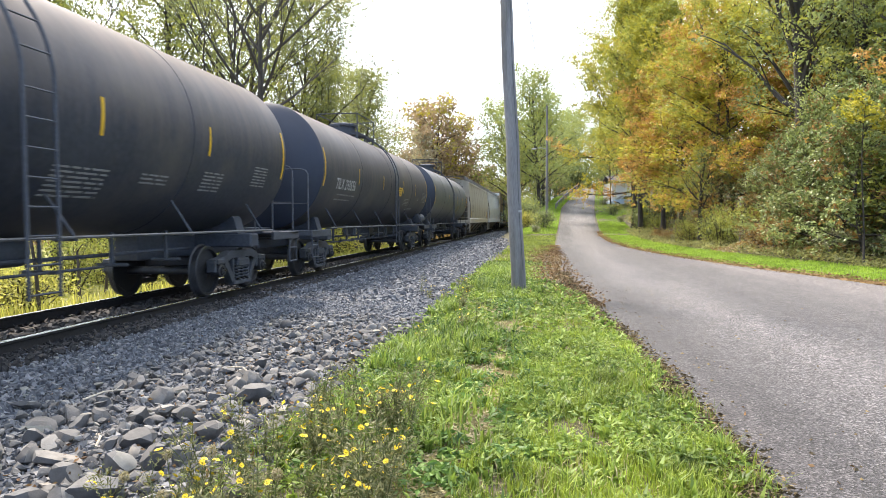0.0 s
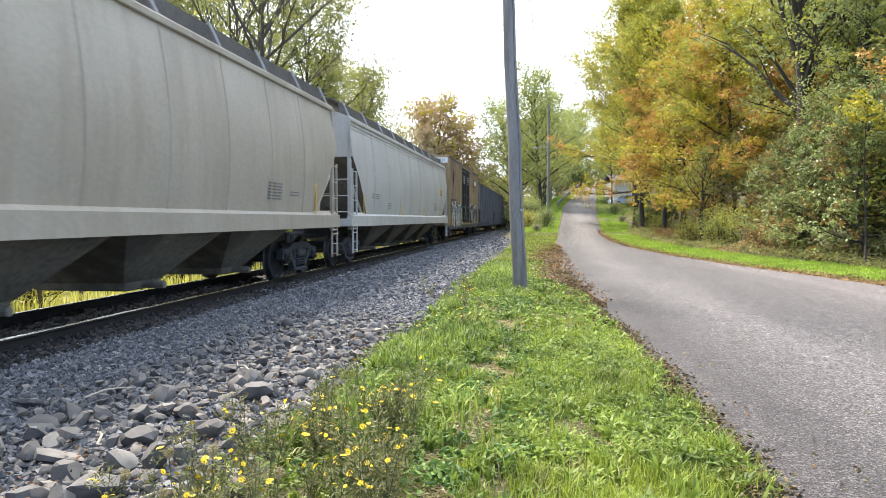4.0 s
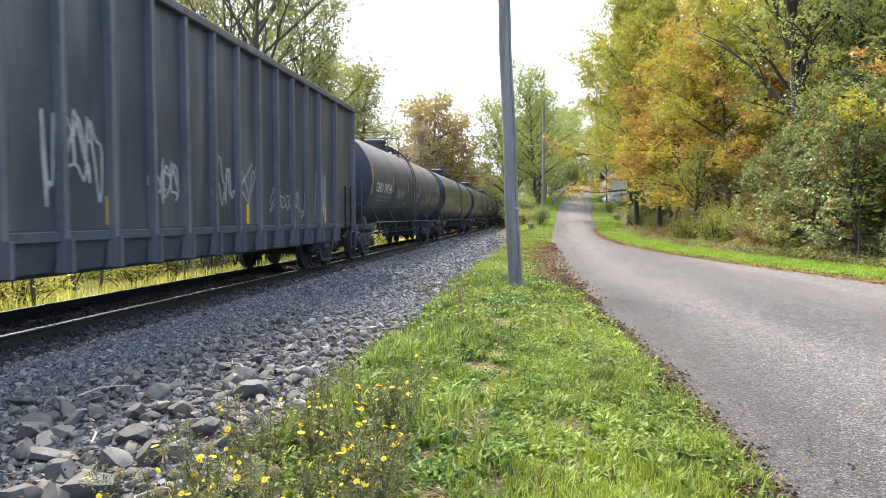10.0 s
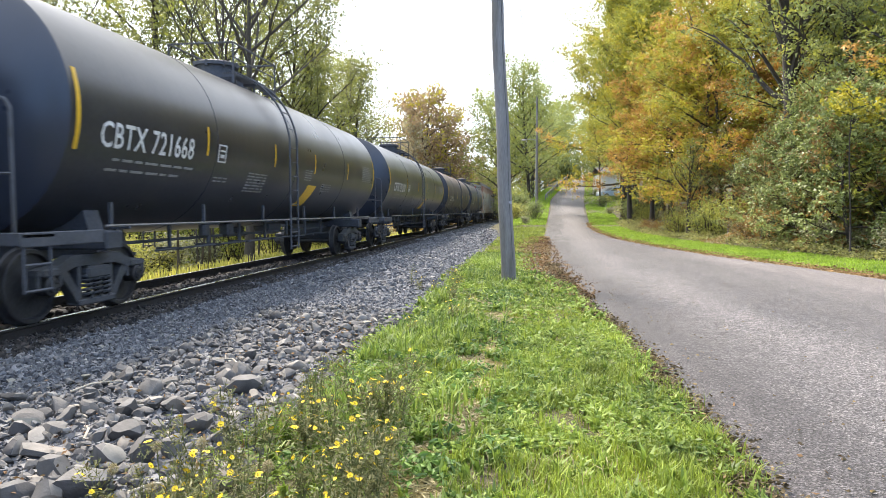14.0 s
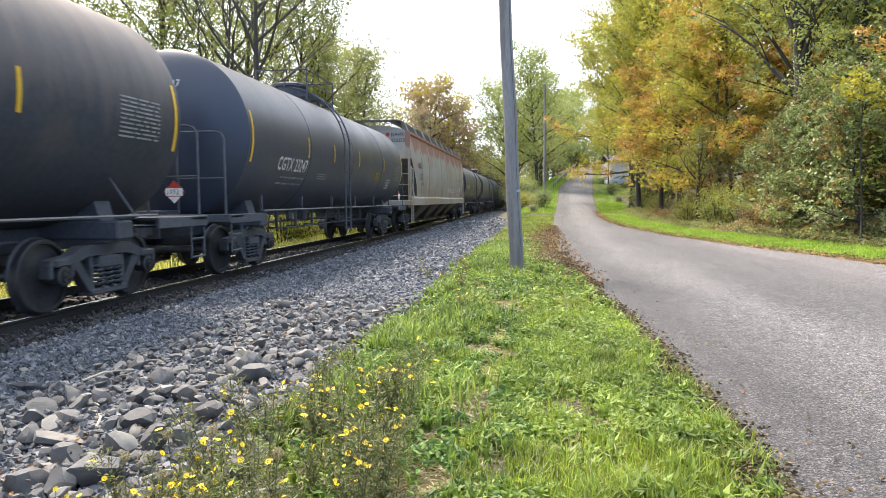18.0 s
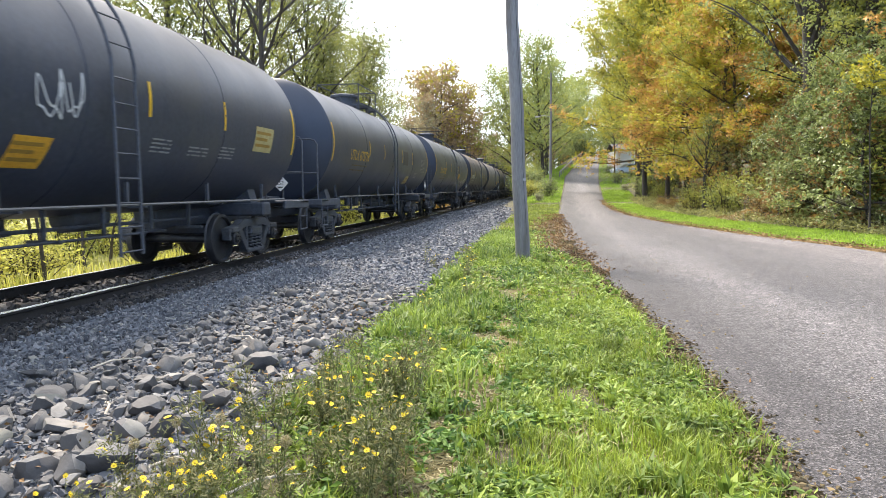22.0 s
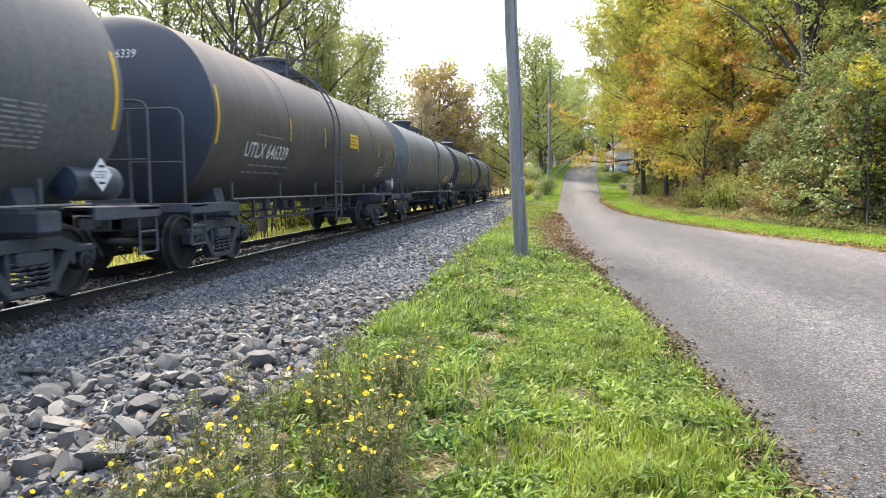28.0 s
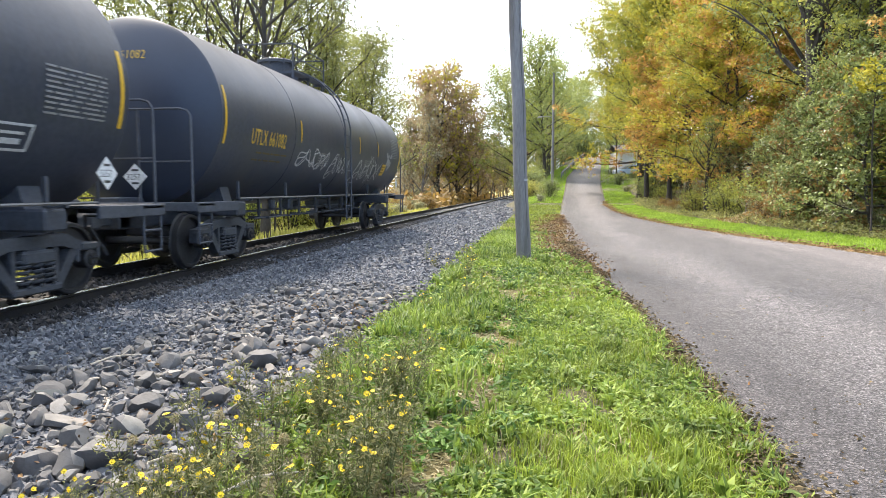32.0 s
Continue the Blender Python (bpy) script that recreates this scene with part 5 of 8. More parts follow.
def boxcar(L, first):
    car = thing("boxcar", "weathered tan boxcar with black doors and graffiti along its side", "boxcar", "cars of the train")
    h, zt, zb = L / 2 - 0.6, 4.95, 0.95
    g = Geo().box((0, 0, (zt + zb) / 2), (2.9, 2 * h, zt - zb))
    part("body", g, tan_paint, car)
    g = Geo()
    for s in (-1, 1):
        g.box((s * 1.47, 0, 0.86), (0.1, 2 * h, 0.24), bevel=0.01)
        g.box((s * 1.47, 0, zt - 0.04), (0.12, 2 * h, 0.14), bevel=0.01)
    part("side_sill", g, frame_black, car, "grimy side sill")
    post = Geo().prism([(-0.11, 0), (-0.07, 0.11), (0.07, 0.11), (0.11, 0)], zb + 0.1, zt - 0.1, "z")
    post.v = [(y, x, z) for x, y, z in post.v]
    pm = post.mesh("side_post")
    pm.materials.append(tan_paint)
    lo, hi = -2.8, 1.95
    ys = [-h + 0.14 + (h - 0.14 + lo - 0.1) * i / 6 for i in range(7)] + [hi + 0.1 + (h - 0.14 - hi - 0.1) * i / 6 for i in range(7)]
    for y in ys:
        # each post is baked in the car's own space, so that the paint runs across it
        for s in (0, 180):
            gg = Geo()
            gg.v = [((v[0] + 1.45) * (1 if s == 0 else -1), v[1] + y, v[2]) for v in post.v]
            gg.f = post.f
            part("side_post", gg, tan_paint, car)
    for k, y in enumerate((-1.62, 0.78)):
        d = part("plug_door", Geo().box((1.47, y, 2.95), (0.12, 2.36, 3.7), bevel=0.02), door_black, car, "black plug door")
        for i in range(5):
            part("door_rib", Geo().box((1.54, y, 1.35 + 0.8 * i), (0.07, 2.2, 0.1), bevel=0.02), door_black, d)
        for q in (-0.75, -0.35, 0.35, 0.75):
            part("lock_bar", Geo().tube([(1.57, y + q, 1.15), (1.57, y + q, 4.7)], 0.03, 6), door_black, d)
        g = Geo()
        for i in range(4):
            g.box((1.595, y - 0.2, 4.2 - 0.14 * i), (0.006, random.uniform(0.4, 0.9), 0.06))
        tagged(part("stencilling", g, white_mark, d, "small white stencilled lines"), kind="stuff")
    part("door_track", Geo().box((1.5, 0, 1.0), (0.16, 8.6, 0.08)).box((1.5, 0, 4.82), (0.12, 8.6, 0.06)), tan_paint, car)
    g = Geo().prism([(-1.5, zt), (1.5, zt), (1.5, zt + 0.05), (0, zt + 0.14), (-1.5, zt + 0.05)], -h, h)
    for i in range(16):
        g.box((0, -h + 2 * h * (i + 0.5) / 16, zt + 0.1), (2.9, 0.08, 0.07))
    part("roof", g, tan_paint, car)
    for s in (-1, 1):
        g = Geo()
        for i in range(7):
            g.prism([(s * h, 1.25 + 0.52 * i - 0.16), (s * (h + 0.09), 1.25 + 0.52 * i - 0.05), (s * (h + 0.09), 1.25 + 0.52 * i + 0.05), (s * h, 1.25 + 0.52 * i + 0.16)], -1.35, 1.35, "x")
        part("end_corrugation", g, tan_paint, car)
        part("corner_post", Geo().box((1.45, s * (h + 0.01), 2.9), (0.14, 0.16, 4.0), bevel=0.02).box((-1.45, s * (h + 0.01), 2.9), (0.14, 0.16, 4.0), bevel=0.02), tan_paint, car)
        for y, z0, n in ((s * (h - 0.42), 1.0, 5),):
            for i in range(n):
                z = z0 + 0.42 * i
                part("grab_iron", Geo().tube([(1.45, y - 0.22, z), (1.6, y - 0.22, z), (1.6, y + 0.22, z), (1.45, y + 0.22, z)], 0.016, 5), rail_pale, car)
        part("end_platform", Geo().box((0, s * (h + 0.25), 1.0), (2.4, 0.35, 0.05)), frame_black, car)
        part("sill_step", Geo().tube([(1.5, s * (h - 0.2), 0.8), (1.5, s * (h - 0.2), 0.4), (1.5, s * (h - 0.65), 0.4), (1.5, s * (h - 0.65), 0.8)], 0.02, 5), frame_black, car)
        for z in (1.4, 1.8, 2.2, 2.6):
            part("grab_iron", Geo().tube([(0.7, s * h, z), (0.7, s * (h + 0.16), z), (1.3, s * (h + 0.16), z), (1.3, s * h, z)], 0.016, 5), rail_pale, car)
    part("centre_sill", Geo().box((0, 0, 0.82), (0.4, L - 1.2, 0.4)).box((0, 0, 0.75), (2.2, 0.3, 0.3)).box((0.9, 2.2, 0.7), (0.5, 1.0, 0.35), bevel=0.05), frame_black, car)
    part("end_sign", Geo().box((0.42, -h - 0.1, 4.72), (2.04, 0.02, 0.3)), placard_white, car, "pale sign band with small letters")
    words_flat("TBOX 660330", 0.24, -h - 0.115, 0.02, 4.64, dark_mark, car, "dark reporting mark on the end", end=True)
    words_flat("TB", 0.5, 1.572, -h + 0.62, 2.56, dark_mark, car, "dark stencilled reporting mark", squeeze=0.72)
    words_flat("OX", 0.5, 1.572, -h + 1.36, 2.56, dark_mark, car, "dark stencilled reporting mark", squeeze=0.72)
    part("number_band", Geo().box((1.565, -h + 1.7, 2.29), (0.006, 2.3, 0.5)), dark_mark, car, "dark number band")
    words_flat("6 6 0 3 3 0", 0.46, 1.572, -h + 0.62, 2.12, white_mark, car, "white stencilled car number", squeeze=0.92)
    words_flat("next\nload", 0.36, 1.572, -h + 0.6, 4.0, dark_mark, car, "dark slogan words")
    words_flat("any\nroad", 0.36, 1.572, -h + 2.98, 3.98, dark_mark, car, "dark slogan words")
    words_flat("Railcar Pooling\n     Experts", 0.36, 1.572, 4.3, 3.7, dark_mark, car, "dark slogan words")
    # the logo: a dark slab with pale blocks
    part("logo", Geo().box((1.568, 5.9, 4.1), (0.006, 2.0, 0.5)), dark_mark, car, "dark slab-shaped logo with pale blocks")
    part("logo_blocks", Geo().box((1.575, 5.35, 4.1), (0.006, 0.4, 0.34)).box((1.575, 5.9, 4.1), (0.006, 0.4, 0.34)).box((1.575, 6.45, 4.1), (0.006, 0.4, 0.34)), placard_white, car)
    # the painted cross
    for mt, a in ((surface("faded_red_paint", (0.28, 0.1, 0.07), (0.36, 0.15, 0.09), 4, 30, 0.6), 36), (surface("faded_blue_paint", (0.13, 0.16, 0.27), (0.18, 0.2, 0.32), 4, 30, 0.6), -36)):
        part("cross_stroke", Geo().box((1.574, -h + 2.02, 3.85), (0.004, 0.3, 1.7), turn=Matrix.Rotation(radians(a), 4, "X")), mt, car)
    for y in (-h + 1.1, -h + 3.2, -2.8, 4.0, 5.8, h - 0.9):
        part("reflector_stripe", Geo().box((1.57, y, 1.12), (0.006, 0.42, 0.16)), yellow_mark, car, "yellow reflector plate")
    part("decal", Geo().box((1.571, -h + 0.86, 1.36), (0.006, 0.46, 0.24)).box((1.571, -h + 0.86, 1.08), (0.006, 0.46, 0.22)), orange_mark, car, "orange-yellow decal plate")
    letter_strokes(car, -8.2, -2.9, 0.9, 2.32, 4, 5, 1.577, 0.1, placard_white, "white outline of a sprayed letter")
    letter_strokes(car, 2.2, 7.9, 0.95, 2.4, 5, 8, 1.577, 0.08, dark_mark, "dark outline of a sprayed letter")
    add_couplers(car, L)
    add_trucks(car, L / 2 - 2.6, first)
    return car


def gondola(label, L, paint, words, first, scr, fingers=()):
    car = thing("gondola", label, "gondola car", "cars of the train")
    h, zt, zb = L / 2 - 0.55, 4.42, 1.05
    for s in (-1, 1):
        part("side_wall", Geo().box((s * 1.41, 0, (zt + zb) / 2), (0.05, 2 * h, zt - zb)), paint, car)
        part("end_wall", Geo().box((0, s * (h - 0.03), (zt + zb) / 2), (2.76, 0.05, zt - zb)), paint, car)
        part("top_chord", Geo().box((s * 1.47, 0, zt), (0.15, 2 * h + 0.06, 0.14), bevel=0.015), paint, car)
        part("end_chord", Geo().box((0, s * h, zt), (2.82, 0.14, 0.13), bevel=0.015), paint, car)
        part("side_sill", Geo().box((s * 1.45, 0, 1.12), (0.06, 2 * h, 0.12), bevel=0.01), frame_black, car)
    part("floor", Geo().box((0, 0, zb + 0.02), (2.6, 2 * h - 0.1, 0.06)), paint, car)
    part("wood_chip_load", Geo().prism([(-1.3, 3.6), (-0.7, 4.0), (0, 4.1), (0.7, 4.0), (1.3, 3.6)], -h + 0.1, h - 0.1), bark, car, "dark loose load")
    off = 0.27 if fingers else -0.14
    posts = [-h + 0.08, -7.18 + off] + [-5.76 + off + 0.915 * i for i in range(14)] + [7.5 + off, h - 0.08]
    n = len(posts) - 1
    for i, y in enumerate(posts):
        for s in (-1, 1):
            gg = Geo().prism([(s * 1.42, y - 0.06), (s * 1.42, y + 0.06), (s * 1.53, y + 0.04), (s * 1.53, y - 0.04)], 0.72 if 0 < i < n else 0.95, zt - 0.05, "z")
            gg.prism([(s * 1.3, y - 0.02), (s * 1.6, y - 0.02), (s * 1.6, y + 0.02), (s * 1.3, y + 0.02)], 0.72, 1.1, "z")
            part("side_post", gg, post_paint, car)
    g = Geo()
    for i in range(n):
        y = (posts[i] + posts[i + 1]) / 2
        if 0 < i < n - 1:
            for s in (-1, 1):
                g.add([(s * 1.46, posts[i], 1.2), (s * 1.46, posts[i + 1], 1.2), (s * 1.36, posts[i + 1], 0.72), (s * 1.36, posts[i], 0.72)], [(0, 1, 2, 3)])
    g.box((0, 0, 0.85), (0.5, L - 1.2, 0.4)).box((0, 0, 0.8), (2.3, 2 * h - 6.5, 0.3))
    part("underframe", g, frame_black, car)
    for s in (-1, 1):
        part("end_ladder", shared(("gon_ladder", paint.name), lambda: side_ladder(1.05, 2.2, 0.54, 3), rail_steel), None, car, m=pose(1.5, s * (h - 0.75), 0))
        part("corner_step", shared("gon_step", lambda: side_ladder(0.42, 1.0, n=2), frame_black), None, car, m=pose(1.52, s * (h - 0.32), 0))
        for x in (-0.8, 0.8):
            part("end_post", Geo().box((x, s * (h + 0.05), 2.7), (0.12, 0.14, 3.3), bevel=0.02), paint, car)
        for z in (2.6, 3.5):
            part("end_beam", Geo().box((0, s * (h + 0.06), z), (2.8, 0.12, 0.14), bevel=0.02), paint, car)
    words_flat(words[0], 0.48, 1.443, -6.62 + off * 0.6, 2.31, placard_white, car, "white stencilled reporting mark", squeeze=0.55, weight=0.008)
    words_flat(words[1], 0.42, 1.443, -6.62 + off * 0.6, 1.88, placard_white, car, "white stencilled car number", squeeze=0.66, weight=0.008)
    g = Geo()
    for z in (1.56, 1.34):
        for y, w in ((-6.6, 0.42), (-6.0, 0.3)):
            g.box((1.441, y + w / 2, z), (0.004, w, 0.07))
    g.box((1.441, -5.11, 2.17), (0.004, 0.26, 0.02)).box((1.441, -5.11, 2.42), (0.004, 0.26, 0.02)).box((1.441, -5.23, 2.295), (0.004, 0.02, 0.23)).box((1.441, -4.99, 2.295), (0.004, 0.02, 0.23))
    tagged(part("stencilling", g, graffiti_pale, car, "small stencilled lines and an outlined box"), kind="stuff")
    for y, z, w, hh in ((-8.2, 1.6, 0.09, 0.9), (-5.1, 1.37, 0.12, 0.5), (-2.27, 1.42, 0.1, 0.36), (1.9, 1.4, 0.1, 0.36), (6.6, 1.4, 0.1, 0.4)) if not fingers else ((-8.06, 1.85, 0.06, 0.47), (-4.78, 1.28, 0.42, 0.13), (-1.55, 1.25, 0.1, 0.12), (5.3, 1.3, 0.1, 0.3)):
        part("reflector_stripe", Geo().box((1.44, y, z), (0.006, w, hh)), yellow_mark, car, "yellow reflector stripe")
    for y0, y1, z1, mt in fingers:
        # rounded sprayed strokes with ragged feet
        n = 12
        edge = [(y0 + (y1 - y0) * (0.5 - 0.5 * math.cos(math.pi * i / n)), z1 - 0.45 + 0.45 * math.sin(math.pi * i / n)) for i in range(n + 1)]
        edge += [(y1, 1.35), (y1 - 0.1, 1.16), (y0 + (y1 - y0) * 0.45, 1.3), (y0 + 0.08, 1.12), (y0, 1.3)]
        part("sprayed_stroke", Geo().prism(edge, 1.437, 1.443, "x"), mt, car, "pale sprayed graffiti stroke")
    if fingers:
        letter_strokes(car, -8.72, -8.34, 1.62, 2.04, 1, 5, 1.447, 0.05, ice_spray, "small white sprayed tag")
        letter_strokes(car, -7.62, -7.2, 1.98, 2.34, 1, 9, 1.447, 0.06, ice_spray, "small white sprayed tag")
    for k, (y0, y1, z0, z1) in enumerate(scr):
        scribble(car, y0, y1, z0, z1, 20 + k, faded_spray, 2, 0.04, 1.445)
    add_couplers(car, L)
    add_trucks(car, L / 2 - 2.0, first)
    return car


# where each coupling stands on the track at the start, metres ahead (its centre is half a metre nearer)
JOINTS = [-2.7, 15.24, 33.12, 50.30, 69.57, 90.14, 109.02, 128.34, 148.02, 165.82, 184.11, 201.99, 220.60, 238.52, 255.09, 276.41, 292.26, 308.87, 325.24, 341.82,
          359.13, 375.27, 391.40, 407.21, 423.45]
train = []


def couple(build):
    i = len(train)
    a, b = JOINTS[i], JOINTS[i + 1]
    L = round((b - a) * 5) / 5
    train.append((build(L, (a + b) / 2 - 0.5), (a + b) / 2 - 0.5))


dust, gloss = "dusty black tank car with yellow reflector stripes", "glossy black tank car with yellow reflector stripes"
couple(lambda L, y: tank_car(dust, L, dusty_black, None, None, y, (1.8, 4.5), 0.6, [], None, low=0, blocks=((1.14, 1.64, 7, 1.0), (2.85, 1.87, 3, 0.65), (4.5, 1.84, 6, 0.65), (6.3, 2.0, 7, 0.6))))
couple(lambda L, y: tank_car("dusty brown-black tank car with a pale reporting mark", L, dusty_black, "TILX 293556", graffiti_pale, y, (-4.33, -1.22, 2.16, 4.71), 0.36, [(1.3, 2.26, 0.62, 0.32, yellow_mark)], None, gear=1, low=0,
                             text=(-6.5, 2.19, 1.85), blocks=((2.66, 1.95, 5, 0.85), (3.5, 1.78, 2, 1.4), (6.4, 2.15, 8, 0.85), (5.3, 2.2, 2, 0.4))))
couple(lambda L, y: tank_car("blue-grey dusty tank car with a yellow decal", L, blue_grey, None, None, y, (-2.2, 2.0, 4.8), -0.97, [(2.2, 1.75, 0.45, 0.5, faint_gold)], None, low=0, panels=((6.3, 2.29, 0.78, 0.55),), blocks=((6.36, 2.34, 8, 0.65),)))
couple(lambda L, y: hopper_car("beige covered hopper with dark reporting marks", L, beige_paint, ("TILX", "621834"), dark_mark, y))
couple(lambda L, y: hopper_car("white covered hopper with smooth rounded sides", L, white_paint, None, dark_mark, y, True))
couple(boxcar)
couple(lambda L, y: gondola("black high-sided gondola with pale and orange graffiti", L, gon_paint, ("REGX", "6835"), y, [(-7.6, -7.05, 1.15, 1.8), (-5.3, -4.9, 1.25, 2.4), (3.6, 5.6, 1.3, 2.3)],
                            [(-3.86, -3.07, 2.3, faded_spray), (-2.94, -2.15, 2.45, ice_spray), (-0.2, 0.45, 2.6, ice_spray), (0.72, 1.2, 2.5, graffiti_pale), (1.63, 2.1, 2.48, graffiti_pale), (2.55, 3.0, 2.44, ice_spray), (6.3, 7.1, 2.3, ice_spray)]))
couple(lambda L, y: gondola("black high-sided gondola with faint graffiti", L, gon_plain, ("REGX", "6892"), y, [(-8, -6.5, 1.9, 2.9), (-5.6, -4.6, 1.5, 2.4), (-3.4, -2.4, 1.5, 2.6), (-1.4, -0.6, 1.5, 2.3), (0.5, 2.5, 1.4, 2.4), (3, 5, 1.3, 2.0), (5.8, 6.6, 1.4, 2.6)]))
couple(lambda L, y: tank_car("dusty black tank car with white graffiti along its side", L, dusty_black, "GBRX 709545", white_mark, y, (-4.4, -1.4, 1.5, 4.47), -0.67, [], None,
                             graffiti=[(-3.6, -2.15, 2.15, 2.6, 1, 5), (0.0, 1.3, 2.0, 2.6, 3, 3), (3.2, 4.6, 1.98, 2.55, 2, 5), (5.0, 7.3, 2.0, 2.6, 4, 7)], text=(-6.98, 2.3, 2.4), blocks=((2.2, 1.96, 6, 0.75), (6.3, 2.5, 9, 0.9), (-1.9, 1.9, 4, 0.5)),
                             dots=((-0.9, 2.9, 0.5, 0.9),)))
for mark in ("CBTX 721684", "CBTX 721668", "CBTX 721690"):
    couple(lambda L, y, mark=mark: tank_car(gloss, L, gloss_black, mark, white_mark, y, (-4.29, -1.33, 1.31, 4.31), -0.6, [(0.75, 1.6, 0.62, 0.5, yellow_mark)], None, text=(-7.1, 2.28, 2.35), boxes=((-3.9, 2.3, 0.3, 0.3),),
                                            blocks=((-2.52, 1.85, 7, 0.9), (-3.87, 1.98, 2, 0.5), (0.62, 2.2, 5, 0.5), (2.07, 1.98, 4, 0.8), (6.0, 2.4, 9, 1.05))))
couple(lambda L, y: tank_car("dusty brown-black tank car with pale lettering", L, dusty_black, "TILX 293174", graffiti_pale, y, (-4.53, -2.0, 1.6, 4.6), -0.62, [], None, text=(-6.3, 2.18, 1.7), boxes=((-4.2, 2.1, 0.25, 0.2),), blocks=((0.8, 1.9, 4, 0.6), (6.3, 2.3, 10, 0.9))))
couple(lambda L, y: tank_car("dull black tank car with white lettering and a red placard", L, black_paint, "CGTX 23247", white_mark, y, (-3.8, -1.8, 0.67, 3.9), -1.06, [(2.75, 2.12, 0.6, 0.3, faint_gold)], "1993", text=(-5.56, 2.12, 1.75), boxes=((4.6, 1.9, 0.5, 0.3),), blocks=((5.6, 2.2, 10, 0.95), (-2.9, 2.0, 3, 0.7))))
couple(lambda L, y: hopper_car("grey covered hopper with rust running down from its roof", L, rusty_paint, ("NAHX", "620353"), dark_mark, y))
couple(lambda L, y: tank_car("black tank car with white lettering and graffiti tags", L, black_paint, "NATX 230350", white_mark, y, (-3.72, -1.42, 1.25, 3.42), 0.5, [(-1.05, 1.72, 0.55, 0.33, orange_mark), (4.6, 2.18, 0.8, 0.45, faded_tan)], None,
                             graffiti=[(-0.8, -0.1, 2.1, 2.9, 31, 1)], text=(-5.85, 2.32, 2.0), blocks=((-3.2, 2.1, 2, 0.8), (1.4, 2.0, 4, 0.5), (2.4, 2.0, 3, 0.6), (3.4, 2.0, 4, 0.5))))
couple(lambda L, y: tank_car("black tank car with gold lettering and a white placard", L, black_paint, "UTLX 673776", gold_mark, y, (-3.32, -1.36, 1.51, 3.46), -0.17, [(2.8, 1.7, 0.6, 0.28, faded_tan)], "3257", text=(-5.35, 2.3, 1.95), panels=((1.75, 2.38, 0.8, 0.5),), blocks=((5.35, 2.2, 10, 1.0), (4.3, 1.95, 4, 0.5))))
couple(lambda L, y: tank_car("black tank car with gold lettering and looping white graffiti", L, black_paint, "UTLX 673762", gold_mark, y, (-3.3, -1.3, 1.72, 3.69), -0.02, [(2.05, 2.07, 0.72, 0.31, orange_mark)], "3257", graffiti=[(0.85, 1.85, 2.0, 2.95, 44, 1), (2.0, 6.0, 1.52, 2.08, 41, 5)],
                             text=(-5.35, 2.3, 1.95), panels=((1.88, 2.42, 0.75, 0.5),), boxes=((5.6, 1.85, 0.45, 0.28),), blocks=((5.52, 2.25, 9, 1.0),)))
couple(lambda L, y: tank_car("dusty black tank car with white lettering", L, dusty_black, "NATX 252740", white_mark, y, (-3.93, -0.82, 2.2, 4.3), -0.02, [], None, text=(-6.4, 2.25, 2.05), boxes=((-3.2, 2.15, 0.25, 0.25),), dots=((0.15, 2.4, 0.7, 1.0), (0.9, 1.9, 0.7, 0.5)), blocks=((4.9, 2.0, 5, 0.6),)))
couple(lambda L, y: tank_car("rusty grey tank car with outlined graffiti", L, rust_grey, None, None, y, (-1.5, 1.7, 4.68), 0.08, [(3.95, 2.05, 0.7, 0.34, orange_mark)], "3257", graffiti=[(1.0, 2.6, 2.3, 3.1, 51, 1)], gear=2, boxes=((4.45, 1.75, 0.48, 0.25),), blocks=((5.05, 1.9, 9, 1.1), (2.9, 2.15, 4, 0.6))))
couple(lambda L, y: tank_car("dusty brown tank car with white lettering", L, brown_dust, "UTLX 646339", white_mark, y, (-3.5, -1.2, 1.76, 4.25), -0.64, [(0.95, 2.56, 0.73, 0.38, yellow_mark)], "3257", gear=2, text=(-5.58, 2.05, 2.05), boxes=((4.63, 1.85, 0.5, 0.3),), blocks=((5.15, 2.18, 10, 1.05), (-5.2, 2.45, 1, 1.3))))
couple(lambda L, y: tank_car("plain light-grey tank car", L, grey_tank, None, None, y, (-1.65,), 0.32, [(3.9, 1.82, 0.7, 0.28, yellow_mark)], "3257", gear=2, boxes=((4.85, 1.85, 0.4, 0.28),), blocks=((5.5, 2.2, 6, 0.8),)))
couple(lambda L, y: tank_car("black tank car with gold lettering and white placards", L, black_paint, "UTLX 676849", gold_mark, y, (-3.3, -1.35, 1.36, 3.46), -0.1, [(0.95, 2.0, 0.75, 0.32, orange_mark)], "3257", text=(-5.35, 2.3, 1.95), boxes=((4.6, 1.84, 0.55, 0.28),), blocks=((5.22, 2.25, 10, 1.0),)))
couple(lambda L, y: tank_car("black tail tank car with gold lettering and white tags", L, black_paint, "UTLX 661082", gold_mark, y, (-3.2, 1.5, 3.6), -0.13, [(4.4, 1.9, 0.45, 0.35, yellow_mark)], "3257", text=(-5.7, 2.27, 1.65), graffiti=[(-3.2, -1.2, 1.9, 2.4, 61, 2), (-0.9, 0.6, 1.75, 2.4, 62, 2), (1.4, 4.2, 1.6, 2.4, 63, 3)], dots=((4.4, 2.0, 1.0, 0.6),)))


def run(t):
    """How far the train has come by then."""
    return SPEED0 * t - SLOW * t * t


